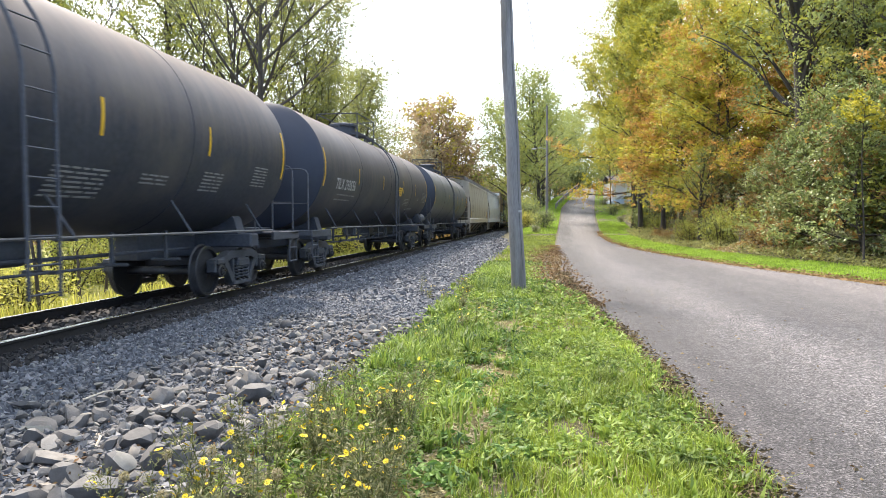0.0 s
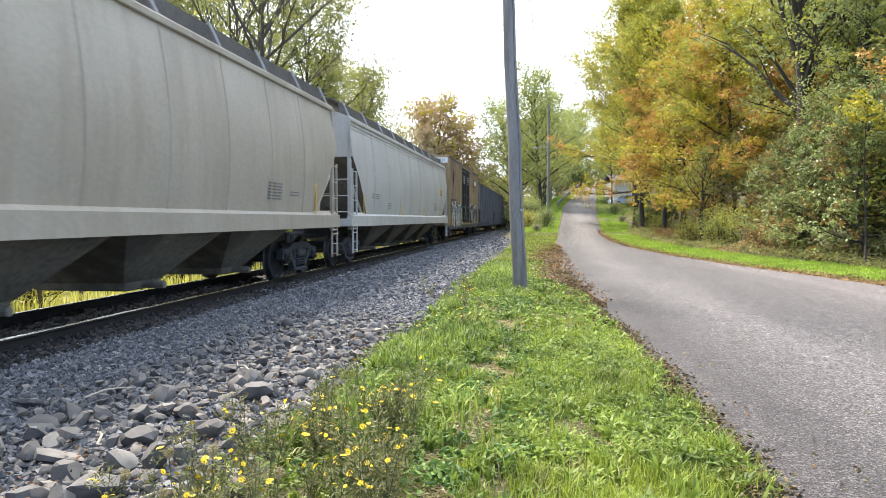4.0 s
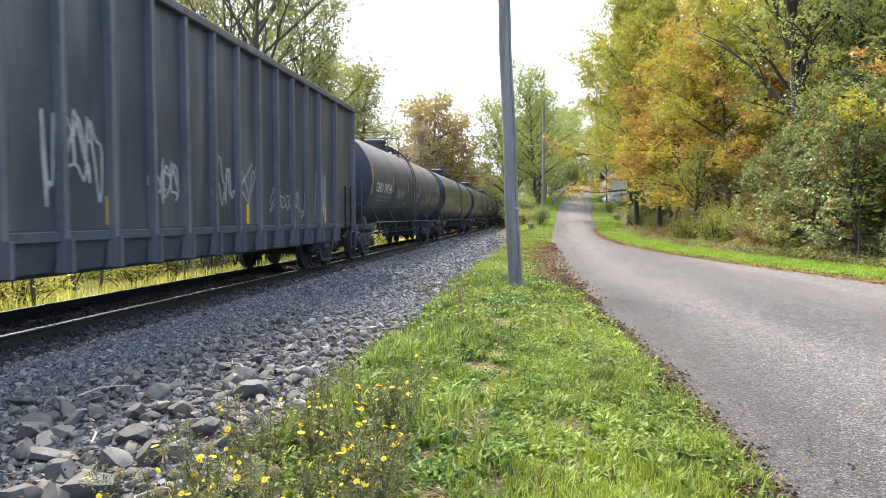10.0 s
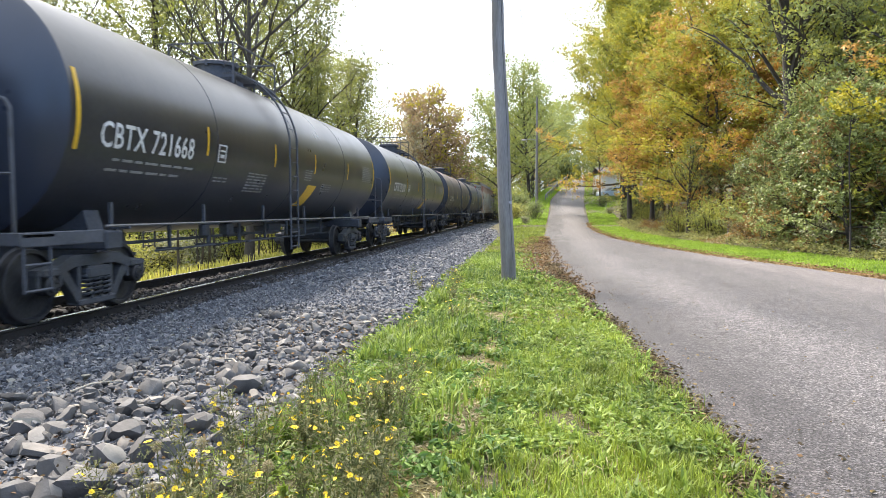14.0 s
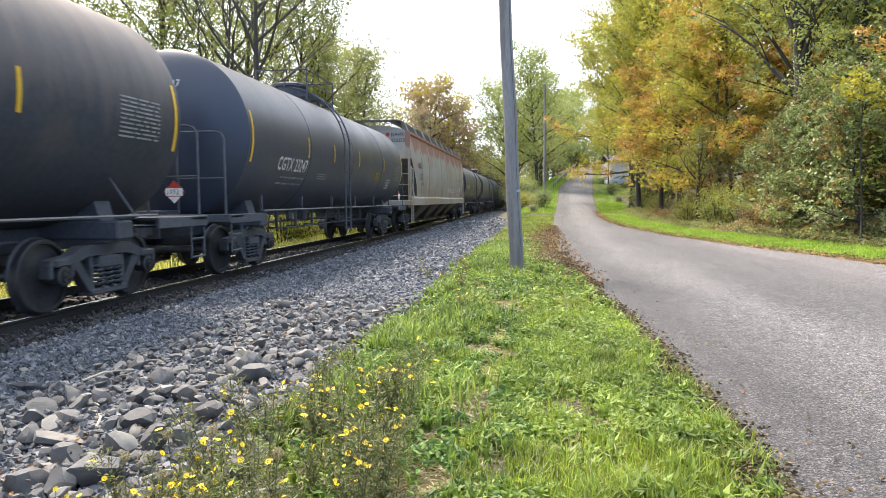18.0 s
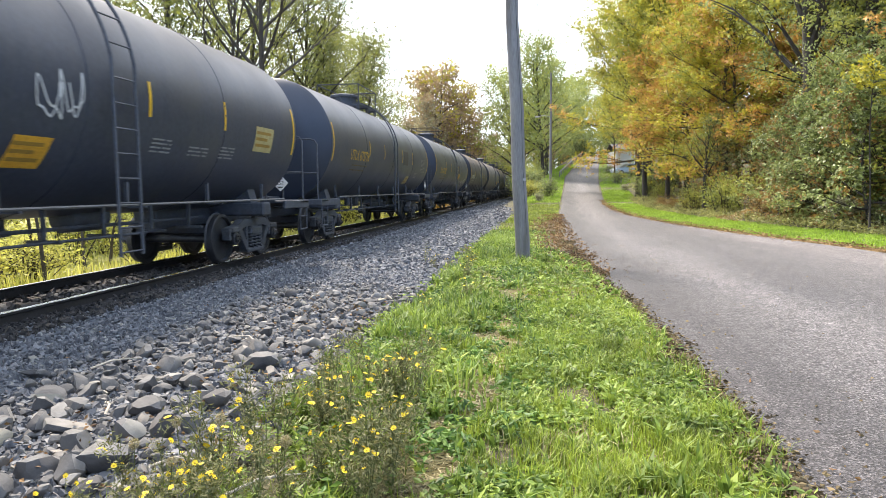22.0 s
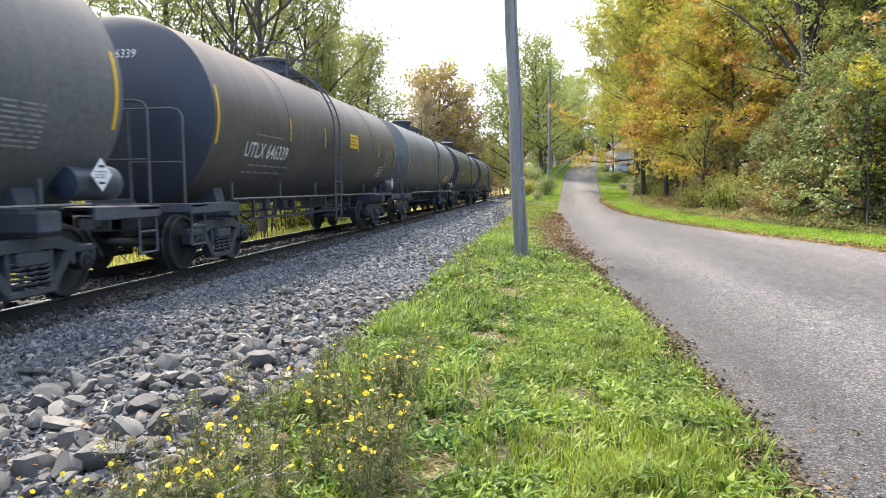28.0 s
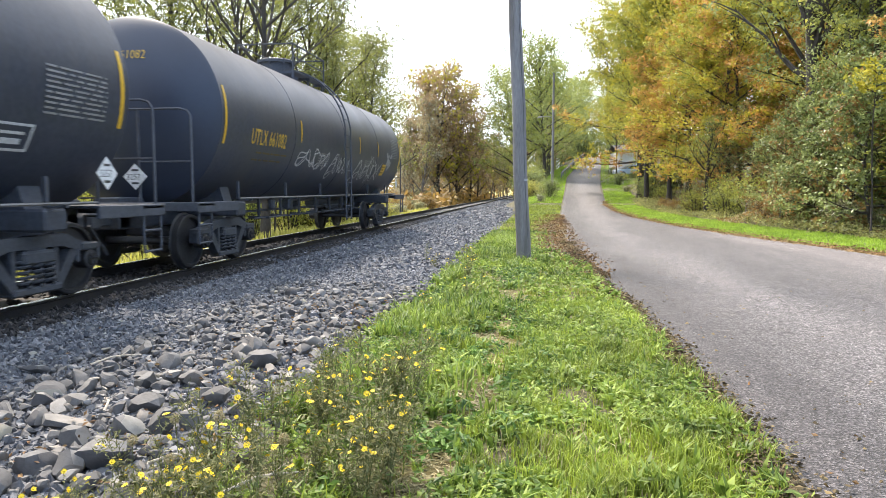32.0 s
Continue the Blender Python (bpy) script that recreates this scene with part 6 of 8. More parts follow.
def motions():
    for car, y in train:
        walk(car, [(float(t), pose(TRACK_X, y - run(t), 0)) for t in range(0, 33, 2)])
    for ws, w, y in wheelsets:
        # each wheelset turns while its car rolls past the standpoint
        t0 = max(0.0, (y - 34) / 12.6)
        t1 = min(32.0, (y + 4) / 12.2)
        rows, steps = [], int(round((t1 - t0) * 30))
        if steps < 1:
            continue
        for i in range(steps + 1):
            t = round(t0 * 30) / 30 + i / 30
            rows.append((t, pose(0, w, 0.457, math.degrees(run(t) / 0.457))))
        if rows[0][0] > 0.01:
            rows.insert(0, (0.0, rows[0][1]))
        if rows[-1][0] < 31.99:
            rows.append((32.0, rows[-1][1]))
        walk(ws, rows)

# ---- foliage ----
yellow_leaf = leafy("yellow_green_leaves", [(0.16, 0.2, 0.035), (0.36, 0.39, 0.07), (0.56, 0.55, 0.12)])
gold_leaf = leafy("golden_leaves", [(0.25, 0.25, 0.025), (0.46, 0.43, 0.045), (0.62, 0.54, 0.07)])
orange_leaf = leafy("orange_leaves", [(0.32, 0.16, 0.04), (0.56, 0.27, 0.065), (0.6, 0.42, 0.11)])
green_leaf = leafy("green_leaves", [(0.13, 0.18, 0.06), (0.28, 0.34, 0.12), (0.42, 0.46, 0.18)])
airy_leaf = leafy("thin_green_leaves", [(0.14, 0.165, 0.05), (0.28, 0.31, 0.1), (0.46, 0.46, 0.19)], 0.5)
brush_leaf = leafy("brush_leaves", [(0.1, 0.12, 0.04), (0.26, 0.275, 0.09), (0.48, 0.46, 0.17)])
bright_brush = leafy("bright_brush_leaves", [(0.26, 0.28, 0.06), (0.5, 0.5, 0.11), (0.68, 0.63, 0.16)], 0.55)
vine_leaf = leafy("vine_leaves", [(0.065, 0.095, 0.03), (0.21, 0.265, 0.08), (0.44, 0.5, 0.18)], 0.35, 0.42)
pale_leaf = leafy("grey_green_leaves", [(0.14, 0.15, 0.08), (0.32, 0.33, 0.18), (0.52, 0.5, 0.3)], 0.35, 0.5)
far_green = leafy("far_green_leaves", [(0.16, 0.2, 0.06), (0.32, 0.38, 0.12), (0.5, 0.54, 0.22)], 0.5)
# the next two are paled and greyed: aerial haze put into the leaf colour
far_leaf = leafy("hazed_autumn_leaves", [(0.2, 0.15, 0.092), (0.36, 0.26, 0.15), (0.5, 0.37, 0.21)])
haze_leaf = leafy("hazed_thinning_leaves", [(0.26, 0.247, 0.156), (0.416, 0.377, 0.234), (0.546, 0.494, 0.325)])
rust_leaf = leafy("rust_brown_leaves", [(0.165, 0.112, 0.045), (0.3, 0.18, 0.06), (0.39, 0.255, 0.075)])
grass_mat = leafy("grass_blades", [(0.045, 0.08, 0.012), (0.23, 0.32, 0.032), (0.45, 0.54, 0.085)], 0.45)
verge_mat = leafy("verge_grass", [(0.17, 0.29, 0.028), (0.29, 0.46, 0.042), (0.4, 0.57, 0.07)], 0.45)
weed_mat = leafy("broad_weed_leaves", [(0.035, 0.08, 0.016), (0.17, 0.275, 0.042), (0.42, 0.52, 0.105)], 0.4)
straw_mat = leafy("dry_straw", [(0.264, 0.216, 0.108), (0.396, 0.336, 0.18), (0.504, 0.444, 0.24)], 0.2)
litter_edge = leafy("edge_litter", [(0.025, 0.018, 0.01), (0.1, 0.07, 0.035), (0.3, 0.22, 0.1)], 0.05, 0.85)
litter_mat = leafy("fallen_leaves", [(0.09, 0.045, 0.02), (0.18, 0.095, 0.04), (0.32, 0.2, 0.08)], 0.1, 0.8)
wild_leaf = leafy("dry_weed_leaves", [(0.07, 0.085, 0.03), (0.19, 0.2, 0.065), (0.34, 0.31, 0.14)], 0.35)
clump_leaf = leafy("dark_weed_leaves", [(0.025, 0.07, 0.02), (0.1, 0.2, 0.04), (0.24, 0.38, 0.085)], 0.35)
tan_litter = leafy("tan_fallen_leaves", [(0.12, 0.065, 0.025), (0.3, 0.18, 0.075), (0.46, 0.31, 0.14)], 0.1, 0.8)
stem_mat = surface("weed_stem", (0.07, 0.09, 0.025), (0.14, 0.15, 0.05), 4, 30, 0.7)
petal_mat = surface("yellow_petals", (0.72, 0.48, 0.005), (0.85, 0.62, 0.01), 4, 30, 0.6, relief=0)


def leaf_quads(c, size, rng, flat=0.5, narrow=0.45, axis=None):
    """Rhombic leaves at the centres c, in random turns. flat: how level they lie."""
    n = len(c)
    u = rng.normal(size=(n, 3)) * (1, 1, 1 - flat) if axis is None else axis + rng.normal(size=(n, 3)) * 0.35
    u /= np.linalg.norm(u, axis=1)[:, None] + 1e-9
    w = rng.normal(size=(n, 3)) * (flat, flat, 1.0) + (0, 0, 0.3)
    v = np.cross(u, w)
    v /= np.linalg.norm(v, axis=1)[:, None] + 1e-9
    s = (size * rng.uniform(0.6, 1.3, n))[:, None]
    bend = np.cross(u, v) * s * 0.18
    pts = np.stack([c - u * s, c + v * s * narrow * 1.0 + bend, c + u * s, c - v * s * narrow + bend], 1).reshape(-1, 3)
    return pts, np.arange(4 * n).reshape(n, 4)


def leaf_tris(c, size, rng, flat=0.5, axis=None):
    """Small pointed leaves at the centres c, in random turns."""
    n = len(c)
    u = rng.normal(size=(n, 3)) * (1, 1, 1 - flat) if axis is None else axis + rng.normal(size=(n, 3)) * 0.5
    u /= np.linalg.norm(u, axis=1)[:, None] + 1e-9
    v = np.cross(u, rng.normal(size=(n, 3)) * (flat, flat, 1.0) + (0, 0, 0.3))
    v /= np.linalg.norm(v, axis=1)[:, None] + 1e-9
    s = (size * rng.uniform(0.6, 1.3, n))[:, None]
    pts = np.stack([c - u * s * 0.75 - v * s * 0.42, c - u * s * 0.45 + v * s * 0.5, c + u * s * 1.05], 1).reshape(-1, 3)
    return pts, np.arange(3 * n).reshape(n, 3)


def sprays(anchors, per, cloud, size, rng, droop=0.3, each=6, narrow=0.5):
    """Leaves in small hanging sprays round the anchors: centres, and the way each leaf points."""
    k = max(1, per // each)
    n = len(anchors) * k
    wide = np.repeat(rng.uniform(0.5, 1.45, len(anchors)), k)[:, None]
    mids = np.repeat(anchors, k, 0) + rng.normal(size=(n, 3)) * wide * cloud * (1, 1, 0.7)
    way = rng.normal(size=(n, 3)) * (1, 1, 0.4) - (0, 0, droop * 2)
    way /= np.linalg.norm(way, axis=1)[:, None]
    c = np.repeat(mids, each, 0) + rng.normal(size=(n * each, 3)) * size * (1.1, 1.1, 0.8)
    c[:, 2] = np.maximum(c[:, 2], 0.3)
    if narrow > 0.5:
        return leaf_quads(c, size, rng, 0.5, narrow, np.repeat(way, each, 0))
    return leaf_tris(c, size, rng, 0.5, np.repeat(way, each, 0))


def tree_frame(seed, height, spread_r, trunk_r, limbs, f0, rise, twigs, droop=0.0, fork=False):
    """Trunk and limbs as tubes, and the points where foliage hangs."""
    rnd = random.Random(seed)
    g, anchors = Geo(), []
    lean = (rnd.uniform(-0.06, 0.06), rnd.uniform(-0.06, 0.06))
    trunk = []
    for i in range(9):
        f = i / 8
        trunk.append(Vector((lean[0] * height * f + 0.25 * math.sin(f * 5 + seed), lean[1] * height * f + 0.25 * math.sin(f * 4 + seed * 2), height * 0.86 * f - 0.3)))
    g.tube(trunk, [trunk_r * (1.25 if i == 0 else 1 - 0.82 * i / 8) for i in range(9)], 8)
    for k in range(limbs):
        f = f0 + (1 - f0) * (k + 0.5) / limbs
        q = f * 8
        i = min(7, int(q))
        base = trunk[i].lerp(trunk[i + 1], q - i)
        az = k * 2.4 + rnd.uniform(-0.4, 0.4)
        el = rise + 0.5 * f + rnd.uniform(-0.2, 0.2)
        ln = spread_r * (1.1 - 0.65 * ((f - f0) / (1 - f0)) ** 1.5) * rnd.uniform(0.75, 1.15)
        d = Vector((math.cos(az) * math.cos(el), math.sin(az) * math.cos(el), math.sin(el)))
        pts, p = [base], base.copy()
        for j in range(5):
            d = (d + Vector((rnd.uniform(-0.22, 0.22), rnd.uniform(-0.22, 0.22), rnd.uniform(-0.1, 0.2) - droop))).normalized()
            p = p + d * ln / 5
            pts.append(p.copy())
        r0 = trunk_r * 0.45 * (1 - 0.6 * f) + 0.015
        g.tube(pts, [r0 * (1 - 0.85 * j / 5) for j in range(6)], 5, caps=False)
        anchors.append(pts[-1])
        for t in range(twigs):
            fj = 0.25 + 0.75 * (t + rnd.random()) / twigs
            q = fj * 5
            i = min(4, int(q))
            b = pts[i].lerp(pts[i + 1], q - i)
            dd = (d + Vector((rnd.uniform(-1, 1), rnd.uniform(-1, 1), rnd.uniform(-0.4, 0.7) - droop))).normalized()
            tl = ln * rnd.uniform(0.25, 0.45)
            e, m = b + dd * tl, b + dd * tl * 0.5 + Vector((rnd.uniform(-0.1, 0.1), rnd.uniform(-0.1, 0.1), 0.08))
            g.tube([b, m, e], [r0 * 0.3, r0 * 0.2, 0.008], 3, caps=False)
            anchors += [b.lerp(e, 0.4), b.lerp(e, 0.7), e]
    return g, np.array([tuple(a) for a in anchors])


def make_tree(name, label, seed, height, spread_r, trunk_r, limbs, f0, rise, twigs, per, cloud, leaf_size, leaf_mat, bark_mat=None, droop=0.0, second=None, narrow=0.5):
    """A tree: a trunk with limbs, and a crown of single leaves. second: another leaf material with its share."""
    g, an = tree_frame(seed, height, spread_r, trunk_r, limbs, f0, rise, twigs, droop)
    rng = np.random.default_rng(seed)
    ob = thing(name, label, "tree")
    part("trunk", g, bark_mat or bark, ob, smooth=60)
    keep = an[rng.random(len(an)) < 0.93]
    if second:
        pick = rng.random(len(keep)) < second[1]
        vs, fs = sprays(keep[pick], per, cloud, leaf_size, rng, narrow=narrow)
        tagged(part("crown", stuff_mesh("crown", vs, fs, second[0]), None, ob), kind="stuff")
        keep = keep[~pick]
    vs, fs = sprays(keep, per, cloud, leaf_size, rng, narrow=narrow)
    tagged(part("crown", stuff_mesh("crown", vs, fs, leaf_mat), None, ob), kind="stuff")
    return ob


def make_bush(name, label, seed, r, h, n, leaf_size, leaf_mat, stems=14, category="bush"):
    rng = np.random.default_rng(seed)
    rnd = random.Random(seed)
    ob = thing(name, label, category)
    g, tips = Geo(), []
    for k in range(stems):
        a, q = rnd.uniform(0, 6.28), rnd.uniform(0.2, 1.0)
        e = Vector((math.cos(a) * r * q, math.sin(a) * r * q, h * (1.05 - 0.5 * q * q) * rnd.uniform(0.7, 1.1)))
        b = Vector((e.x * 0.25, e.y * 0.25, -0.1))
        m = b.lerp(e, 0.55) + Vector((rnd.uniform(-0.2, 0.2), rnd.uniform(-0.2, 0.2), 0.25))
        g.tube([b, m, e], [0.03, 0.02, 0.006], 4, caps=False)
        tips += [tuple(b.lerp(m, 0.5)), tuple(m), tuple(m.lerp(e, 0.5)), tuple(e)]
        for _ in range(2):
            e2 = m + Vector((rnd.uniform(-0.5, 0.5) * r, rnd.uniform(-0.5, 0.5) * r, rnd.uniform(0.1, 0.4) * h))
            g.tube([m, e2], [0.012, 0.004], 4, caps=False)
            tips += [tuple(e2)]
    part("branchwork", g, bark, ob, smooth=60)
    tips = np.array(tips)
    c = tips[rng.integers(0, len(tips), n)] + rng.normal(size=(n, 3)) * (r * 0.2, r * 0.2, h * 0.14)
    c[:, 2] = np.abs(c[:, 2]) + 0.04
    vs, fs = leaf_quads(c, leaf_size, rng, 0.4, 0.5)
    tagged(part("leaves", stuff_mesh("leaves", vs, fs, leaf_mat), None, ob), kind="stuff")
    return ob


def plant(kinds, places, group, sink=0.12):
    """Stand copies of the kinds at places (right, ahead, scale, kind); the first of each kind is itself set down."""
    used = set()
    rnd = random.Random(len(places))
    for right, ahead, scale, k in places:
        x, y = plan(right, ahead)
        m = pose(x, y, ground_z(x, y) - sink, 0, 0, rnd.uniform(0, 360)) @ Matrix.Scale(scale * rnd.uniform(0.94, 1.06), 4)
        ob = kinds[k]
        if k in used:
            ob = copy_thing(ob, Matrix())
        used.add(k)
        ob.matrix_basis = m
        ob["group"] = group


def woods():
    right_kinds = {
        "gold": make_tree("tree", "tall tree with thick yellow-green autumn leaves", 11, 19, 5.2, 0.24, 22, 0.2, 0.05, 7, 54, 0.42, 0.105, yellow_leaf, droop=0.03, second=(gold_leaf, 0.3)),
        "yellow": make_tree("tree", "tall tree with golden-yellow autumn leaves", 12, 18, 4.8, 0.22, 22, 0.14, 0.0, 7, 54, 0.42, 0.105, gold_leaf, droop=0.05, second=(orange_leaf, 0.35)),
        "orange": make_tree("tree", "tree turning orange and brown among yellow ones", 13, 13, 4.6, 0.18, 20, 0.36, -0.02, 7, 54, 0.4, 0.1, orange_leaf, droop=0.04, second=(gold_leaf, 0.25)),
        "high": make_tree("tree", "tall yellow-green tree with a clean trunk by the road", 15, 19, 4.6, 0.2, 22, 0.38, 0.3, 7, 54, 0.42, 0.105, yellow_leaf, second=(gold_leaf, 0.35)),
        "wall": make_tree("tree", "leafy young tree hung with vines at the edge of the woods", 18, 8, 2.3, 0.1, 24, 0.05, 0.1, 5, 30, 0.34, 0.085, vine_leaf, droop=0.05, second=(rust_leaf, 0.2), narrow=0.55),
        "limby": make_tree("tree", "dark-trunked tree with heavy crooked limbs and few leaves", 17, 17, 4.6, 0.42, 13, 0.42, 0.6, 6, 12, 0.45, 0.13, green_leaf, second=(yellow_leaf, 0.4)),
        "sprig": make_tree("tree", "slim sapling with bright yellow leaves at its top", 19, 6.9, 0.8, 0.04, 5, 0.84, 0.1, 3, 12, 0.2, 0.085, gold_leaf, droop=0.06, narrow=0.55),
        "brown": make_tree("tree", "dark-limbed tree with thin rust-brown and olive leaves", 20, 14, 3.6, 0.22, 20, 0.14, 0.25, 6, 30, 0.42, 0.1, rust_leaf, droop=0.05, second=(vine_leaf, 0.45)),
        "green": make_tree("tree", "dark-limbed tree with olive-green leaves", 14, 20, 5.0, 0.3, 20, 0.22, 0.2, 7, 54, 0.42, 0.1, green_leaf, second=(yellow_leaf, 0.4)),
    }
    plant(right_kinds, [
        (13.6, 21.6, 0.95, "sprig"), (17.2, 61, 1.25, "high"), (23.6, 84, 0.72, "high"), (20.9, 82, 0.56, "high"), (24.6, 82, 0.7, "high"), (27.5, 105, 0.8, "high"), (24.5, 78, 0.8, "gold"), (18.4, 60, 0.9, "high"), (14.6, 38, 0.35, "limby"), (17.4, 52, 0.95, "high"), (19.8, 66, 1.1, "high"), (14.5, 23.4, 0.78, "wall"), (15.3, 25.4, 0.84, "wall"), (16.4, 26.8, 0.95, "wall"), (15.4, 28.4, 0.8, "wall"), (14.9, 27.4, 0.52, "wall"), (15.6, 31.6, 0.58, "wall"), (18.8, 62, 1.2, "yellow"), (17.2, 57, 1.15, "high"), (16.2, 30.2, 1.0, "limby"), (17.4, 33.0, 1.0, "limby"), (18.2, 29.0, 0.9, "limby"), (21.6, 38, 1.05, "limby"),
        (16.0, 21.0, 0.50, "wall"), (16.5, 23.1, 0.57, "wall"), (17.0, 25.2, 0.65, "wall"), (16.0, 27.3, 0.72, "wall"), (16.5, 29.4, 0.50, "wall"), (17.0, 31.5, 0.57, "wall"), (16.4, 36.2, 0.42, "brown"), (16.0, 39.6, 0.46, "brown"), (17.0, 33.5, 0.45, "brown"), (16.8, 43.5, 0.4, "brown"), (18.5, 47, 0.55, "brown"), (16.2, 29.6, 0.36, "brown"), (16.9, 46.5, 0.84, "orange"), (17.3, 40, 0.82, "yellow"), (17.6, 50, 1.0, "orange"), (17.8, 45, 0.9, "yellow"), (17.0, 41, 0.85, "gold"), (19.5, 54, 1.05, "gold"), (21.5, 47, 1.1, "yellow"),
        (18.6, 36, 0.8, "orange"), (20.5, 40, 1.0, "gold"), (19.2, 32, 1.0, "green"), (22.5, 36, 1.05, "yellow"), (24.5, 41, 1.1, "gold"), (21.0, 29, 1.0, "green"),
        (24.5, 32, 1.1, "green"), (27, 37, 1.15, "gold"), (18.2, 26.5, 0.75, "green"), (23.5, 27, 1.0, "gold"), (28, 30, 1.1, "yellow"), (26, 48, 1.15, "gold"),
        (25, 60, 1.2, "yellow"), (31, 44, 1.2, "green"), (33, 56, 1.2, "gold"), (22.5, 64, 1.1, "high"), (26.5, 73, 1.1, "high"), (20, 20, 1.0, "yellow"), (23, 13, 1.0, "gold"),
        # the last three are unseen, added behind the standpoint to shape reflections and bounced light
        (26, 4, 1.0, "green"), (24, -8, 1.0, "gold"), (15, -30, 1.1, "gold"), (-4, -34, 1.0, "green"), (-22, -26, 1.1, "green")], "woods beside the road")
    bush_kinds = {
        "olive": make_bush("bush", "dense olive-green roadside bush", 21, 1.5, 2.4, 2300, 0.085, vine_leaf, 22),
        "mixed": make_bush("bush", "tangled bush with yellowing leaves", 22, 1.7, 2.9, 2300, 0.085, yellow_leaf, 24),
        "thicket": make_bush("bush", "tall thicket of vines and saplings", 26, 3.4, 5.4, 7000, 0.1, vine_leaf, 44),
        "brown": make_bush("bush", "low bush with rust-brown leaves", 23, 1.3, 1.7, 1900, 0.07, rust_leaf, 20),
        "pale": make_bush("bush", "low pale grey-green bush", 24, 1.2, 1.3, 1900, 0.07, pale_leaf, 18),
        "bright": make_bush("bush", "bright yellow-green brush beyond the track", 25, 1.9, 1.7, 3600, 0.068, bright_brush, 34),
    }
    rnd = random.Random(5)
    places = []
    # the thicket along the far verge
    for i in range(30):
        a = 19 + i * 1.45
        l, r, h = road_at(a)
        base = max(r + 2.6, 13.6 if a < 40 else 0)
        low = 0.5 if 37 < a < 56 else 0.72
        if 44 < a < 58 and i % 3:
            continue
        places.append((base + rnd.uniform(0.9, 2.2), a, rnd.uniform(0.8, 1.15) * low, rnd.choice(["olive", "pale", "mixed", "brown", "brown"])))
        if i % 2 and not 36 < a < 56:
            places.append((base + rnd.uniform(2.4, 4.2), a + rnd.uniform(-0.5, 0.5), rnd.uniform(1.1, 1.5), rnd.choice(["olive", "mixed", "brown"])))
    for r, a, s in ((20.5, 30, 2.2), (22.5, 33, 2.3), (24.8, 29, 2.4), (26, 35, 2.4), (24.0, 39, 2.4), (22, 25.5, 2.0)):
        places.append((r, a, s * 0.46, "thicket"))
    # between the road and the track, beyond the pole
    for r, a, s, k in ((9.6, 62, 0.7, "olive"), (8.6, 66, 0.8, "bright"), (9.3, 72, 1.0, "olive"), (10.2, 78, 1.0, "mixed"), (9.4, 84, 1.1, "olive"), (11.6, 84, 0.9, "olive"), (11, 92, 1.2, "mixed"),
                       (13.6, 96, 1.0, "olive"), (15.6, 104, 1.1, "olive"), (13.2, 108, 1.3, "mixed"), (17.8, 112, 1.0, "olive"), (8.2, 58, 0.45, "pale"), (21.5, 122, 0.9, "olive"), (19.4, 76, 0.5, "olive"), (18.2, 68, 0.5, "pale"),
                       (21.0, 81, 0.5, "bright"), (23.5, 84, 0.4, "olive"), (19.6, 66, 0.7, "bright"), (22.0, 90, 0.4, "olive"), (29.0, 92, 0.9, "olive"), (27, 134, 1.9, "olive"), (31, 158, 2.2, "mixed"), (34, 166, 2.3, "olive"), (36.3, 148, 1.7, "olive"), (40, 176, 2.4, "mixed"), (37, 176, 2.4, "olive"), (34.5, 178, 2.4, "mixed"), (37.5, 146, 2.3, "olive"), (41, 150, 2.2, "mixed"), (24.5, 138, 1.6, "olive"), (31, 122, 1.5, "olive"), (29.5, 106, 1.3, "mixed"), (32.5, 108, 1.5, "olive")):
        places.append((r, a, s, k))
    # behind the track
    for i in range(64):
        y = 5 + i * 1.25
        x = -12.0 - rnd.uniform(0, 4.5)
        r, a = unplan(x, y)
        places.append((r, a, rnd.uniform(0.55, 1.0), rnd.choice(["bright", "bright", "mixed", "bright", "pale"] if y < 52 else ["brown", "pale", "brown"])))
    for i in range(40):
        y = 8 + i * 2.6
        r, a = unplan(-18 - rnd.uniform(0, 8), y)
        places.append((r, a, rnd.uniform(1.1, 1.8), rnd.choice(["bright", "mixed", "bright"] if y < 60 else ["brown", "pale"])))
    plant(bush_kinds, places, "bushes along road and track")

    left_kinds = {
        "airy": make_tree("tree", "tall slender tree with thin green leaves and bare limbs", 31, 15, 4.6, 0.17, 24, 0.2, 0.5, 8, 36, 0.45, 0.085, airy_leaf, second=(yellow_leaf, 0.25)),
        "airy_two": make_tree("tree", "forked tree with sparse yellow-green foliage", 32, 14, 5.0, 0.18, 23, 0.18, 0.4, 8, 36, 0.48, 0.085, yellow_leaf, second=(airy_leaf, 0.6)),
        "slender": make_tree("tree", "slender tree with a few hanging sprays of leaves", 36, 13.2, 2.9, 0.12, 24, 0.22, 0.55, 7, 30, 0.45, 0.08, airy_leaf, second=(yellow_leaf, 0.3)),
        "spreading": make_tree("tree", "spreading tree with dark crooked limbs and thin foliage", 38, 14, 5.6, 0.19, 15, 0.5, 0.42, 8, 14, 0.42, 0.07, airy_leaf, second=(yellow_leaf, 0.35)),
        "bare": make_tree("tree", "slim nearly bare tree with pale bark", 33, 13, 2.6, 0.11, 22, 0.2, 0.75, 7, 6, 0.36, 0.085, airy_leaf, bark_pale),
    }
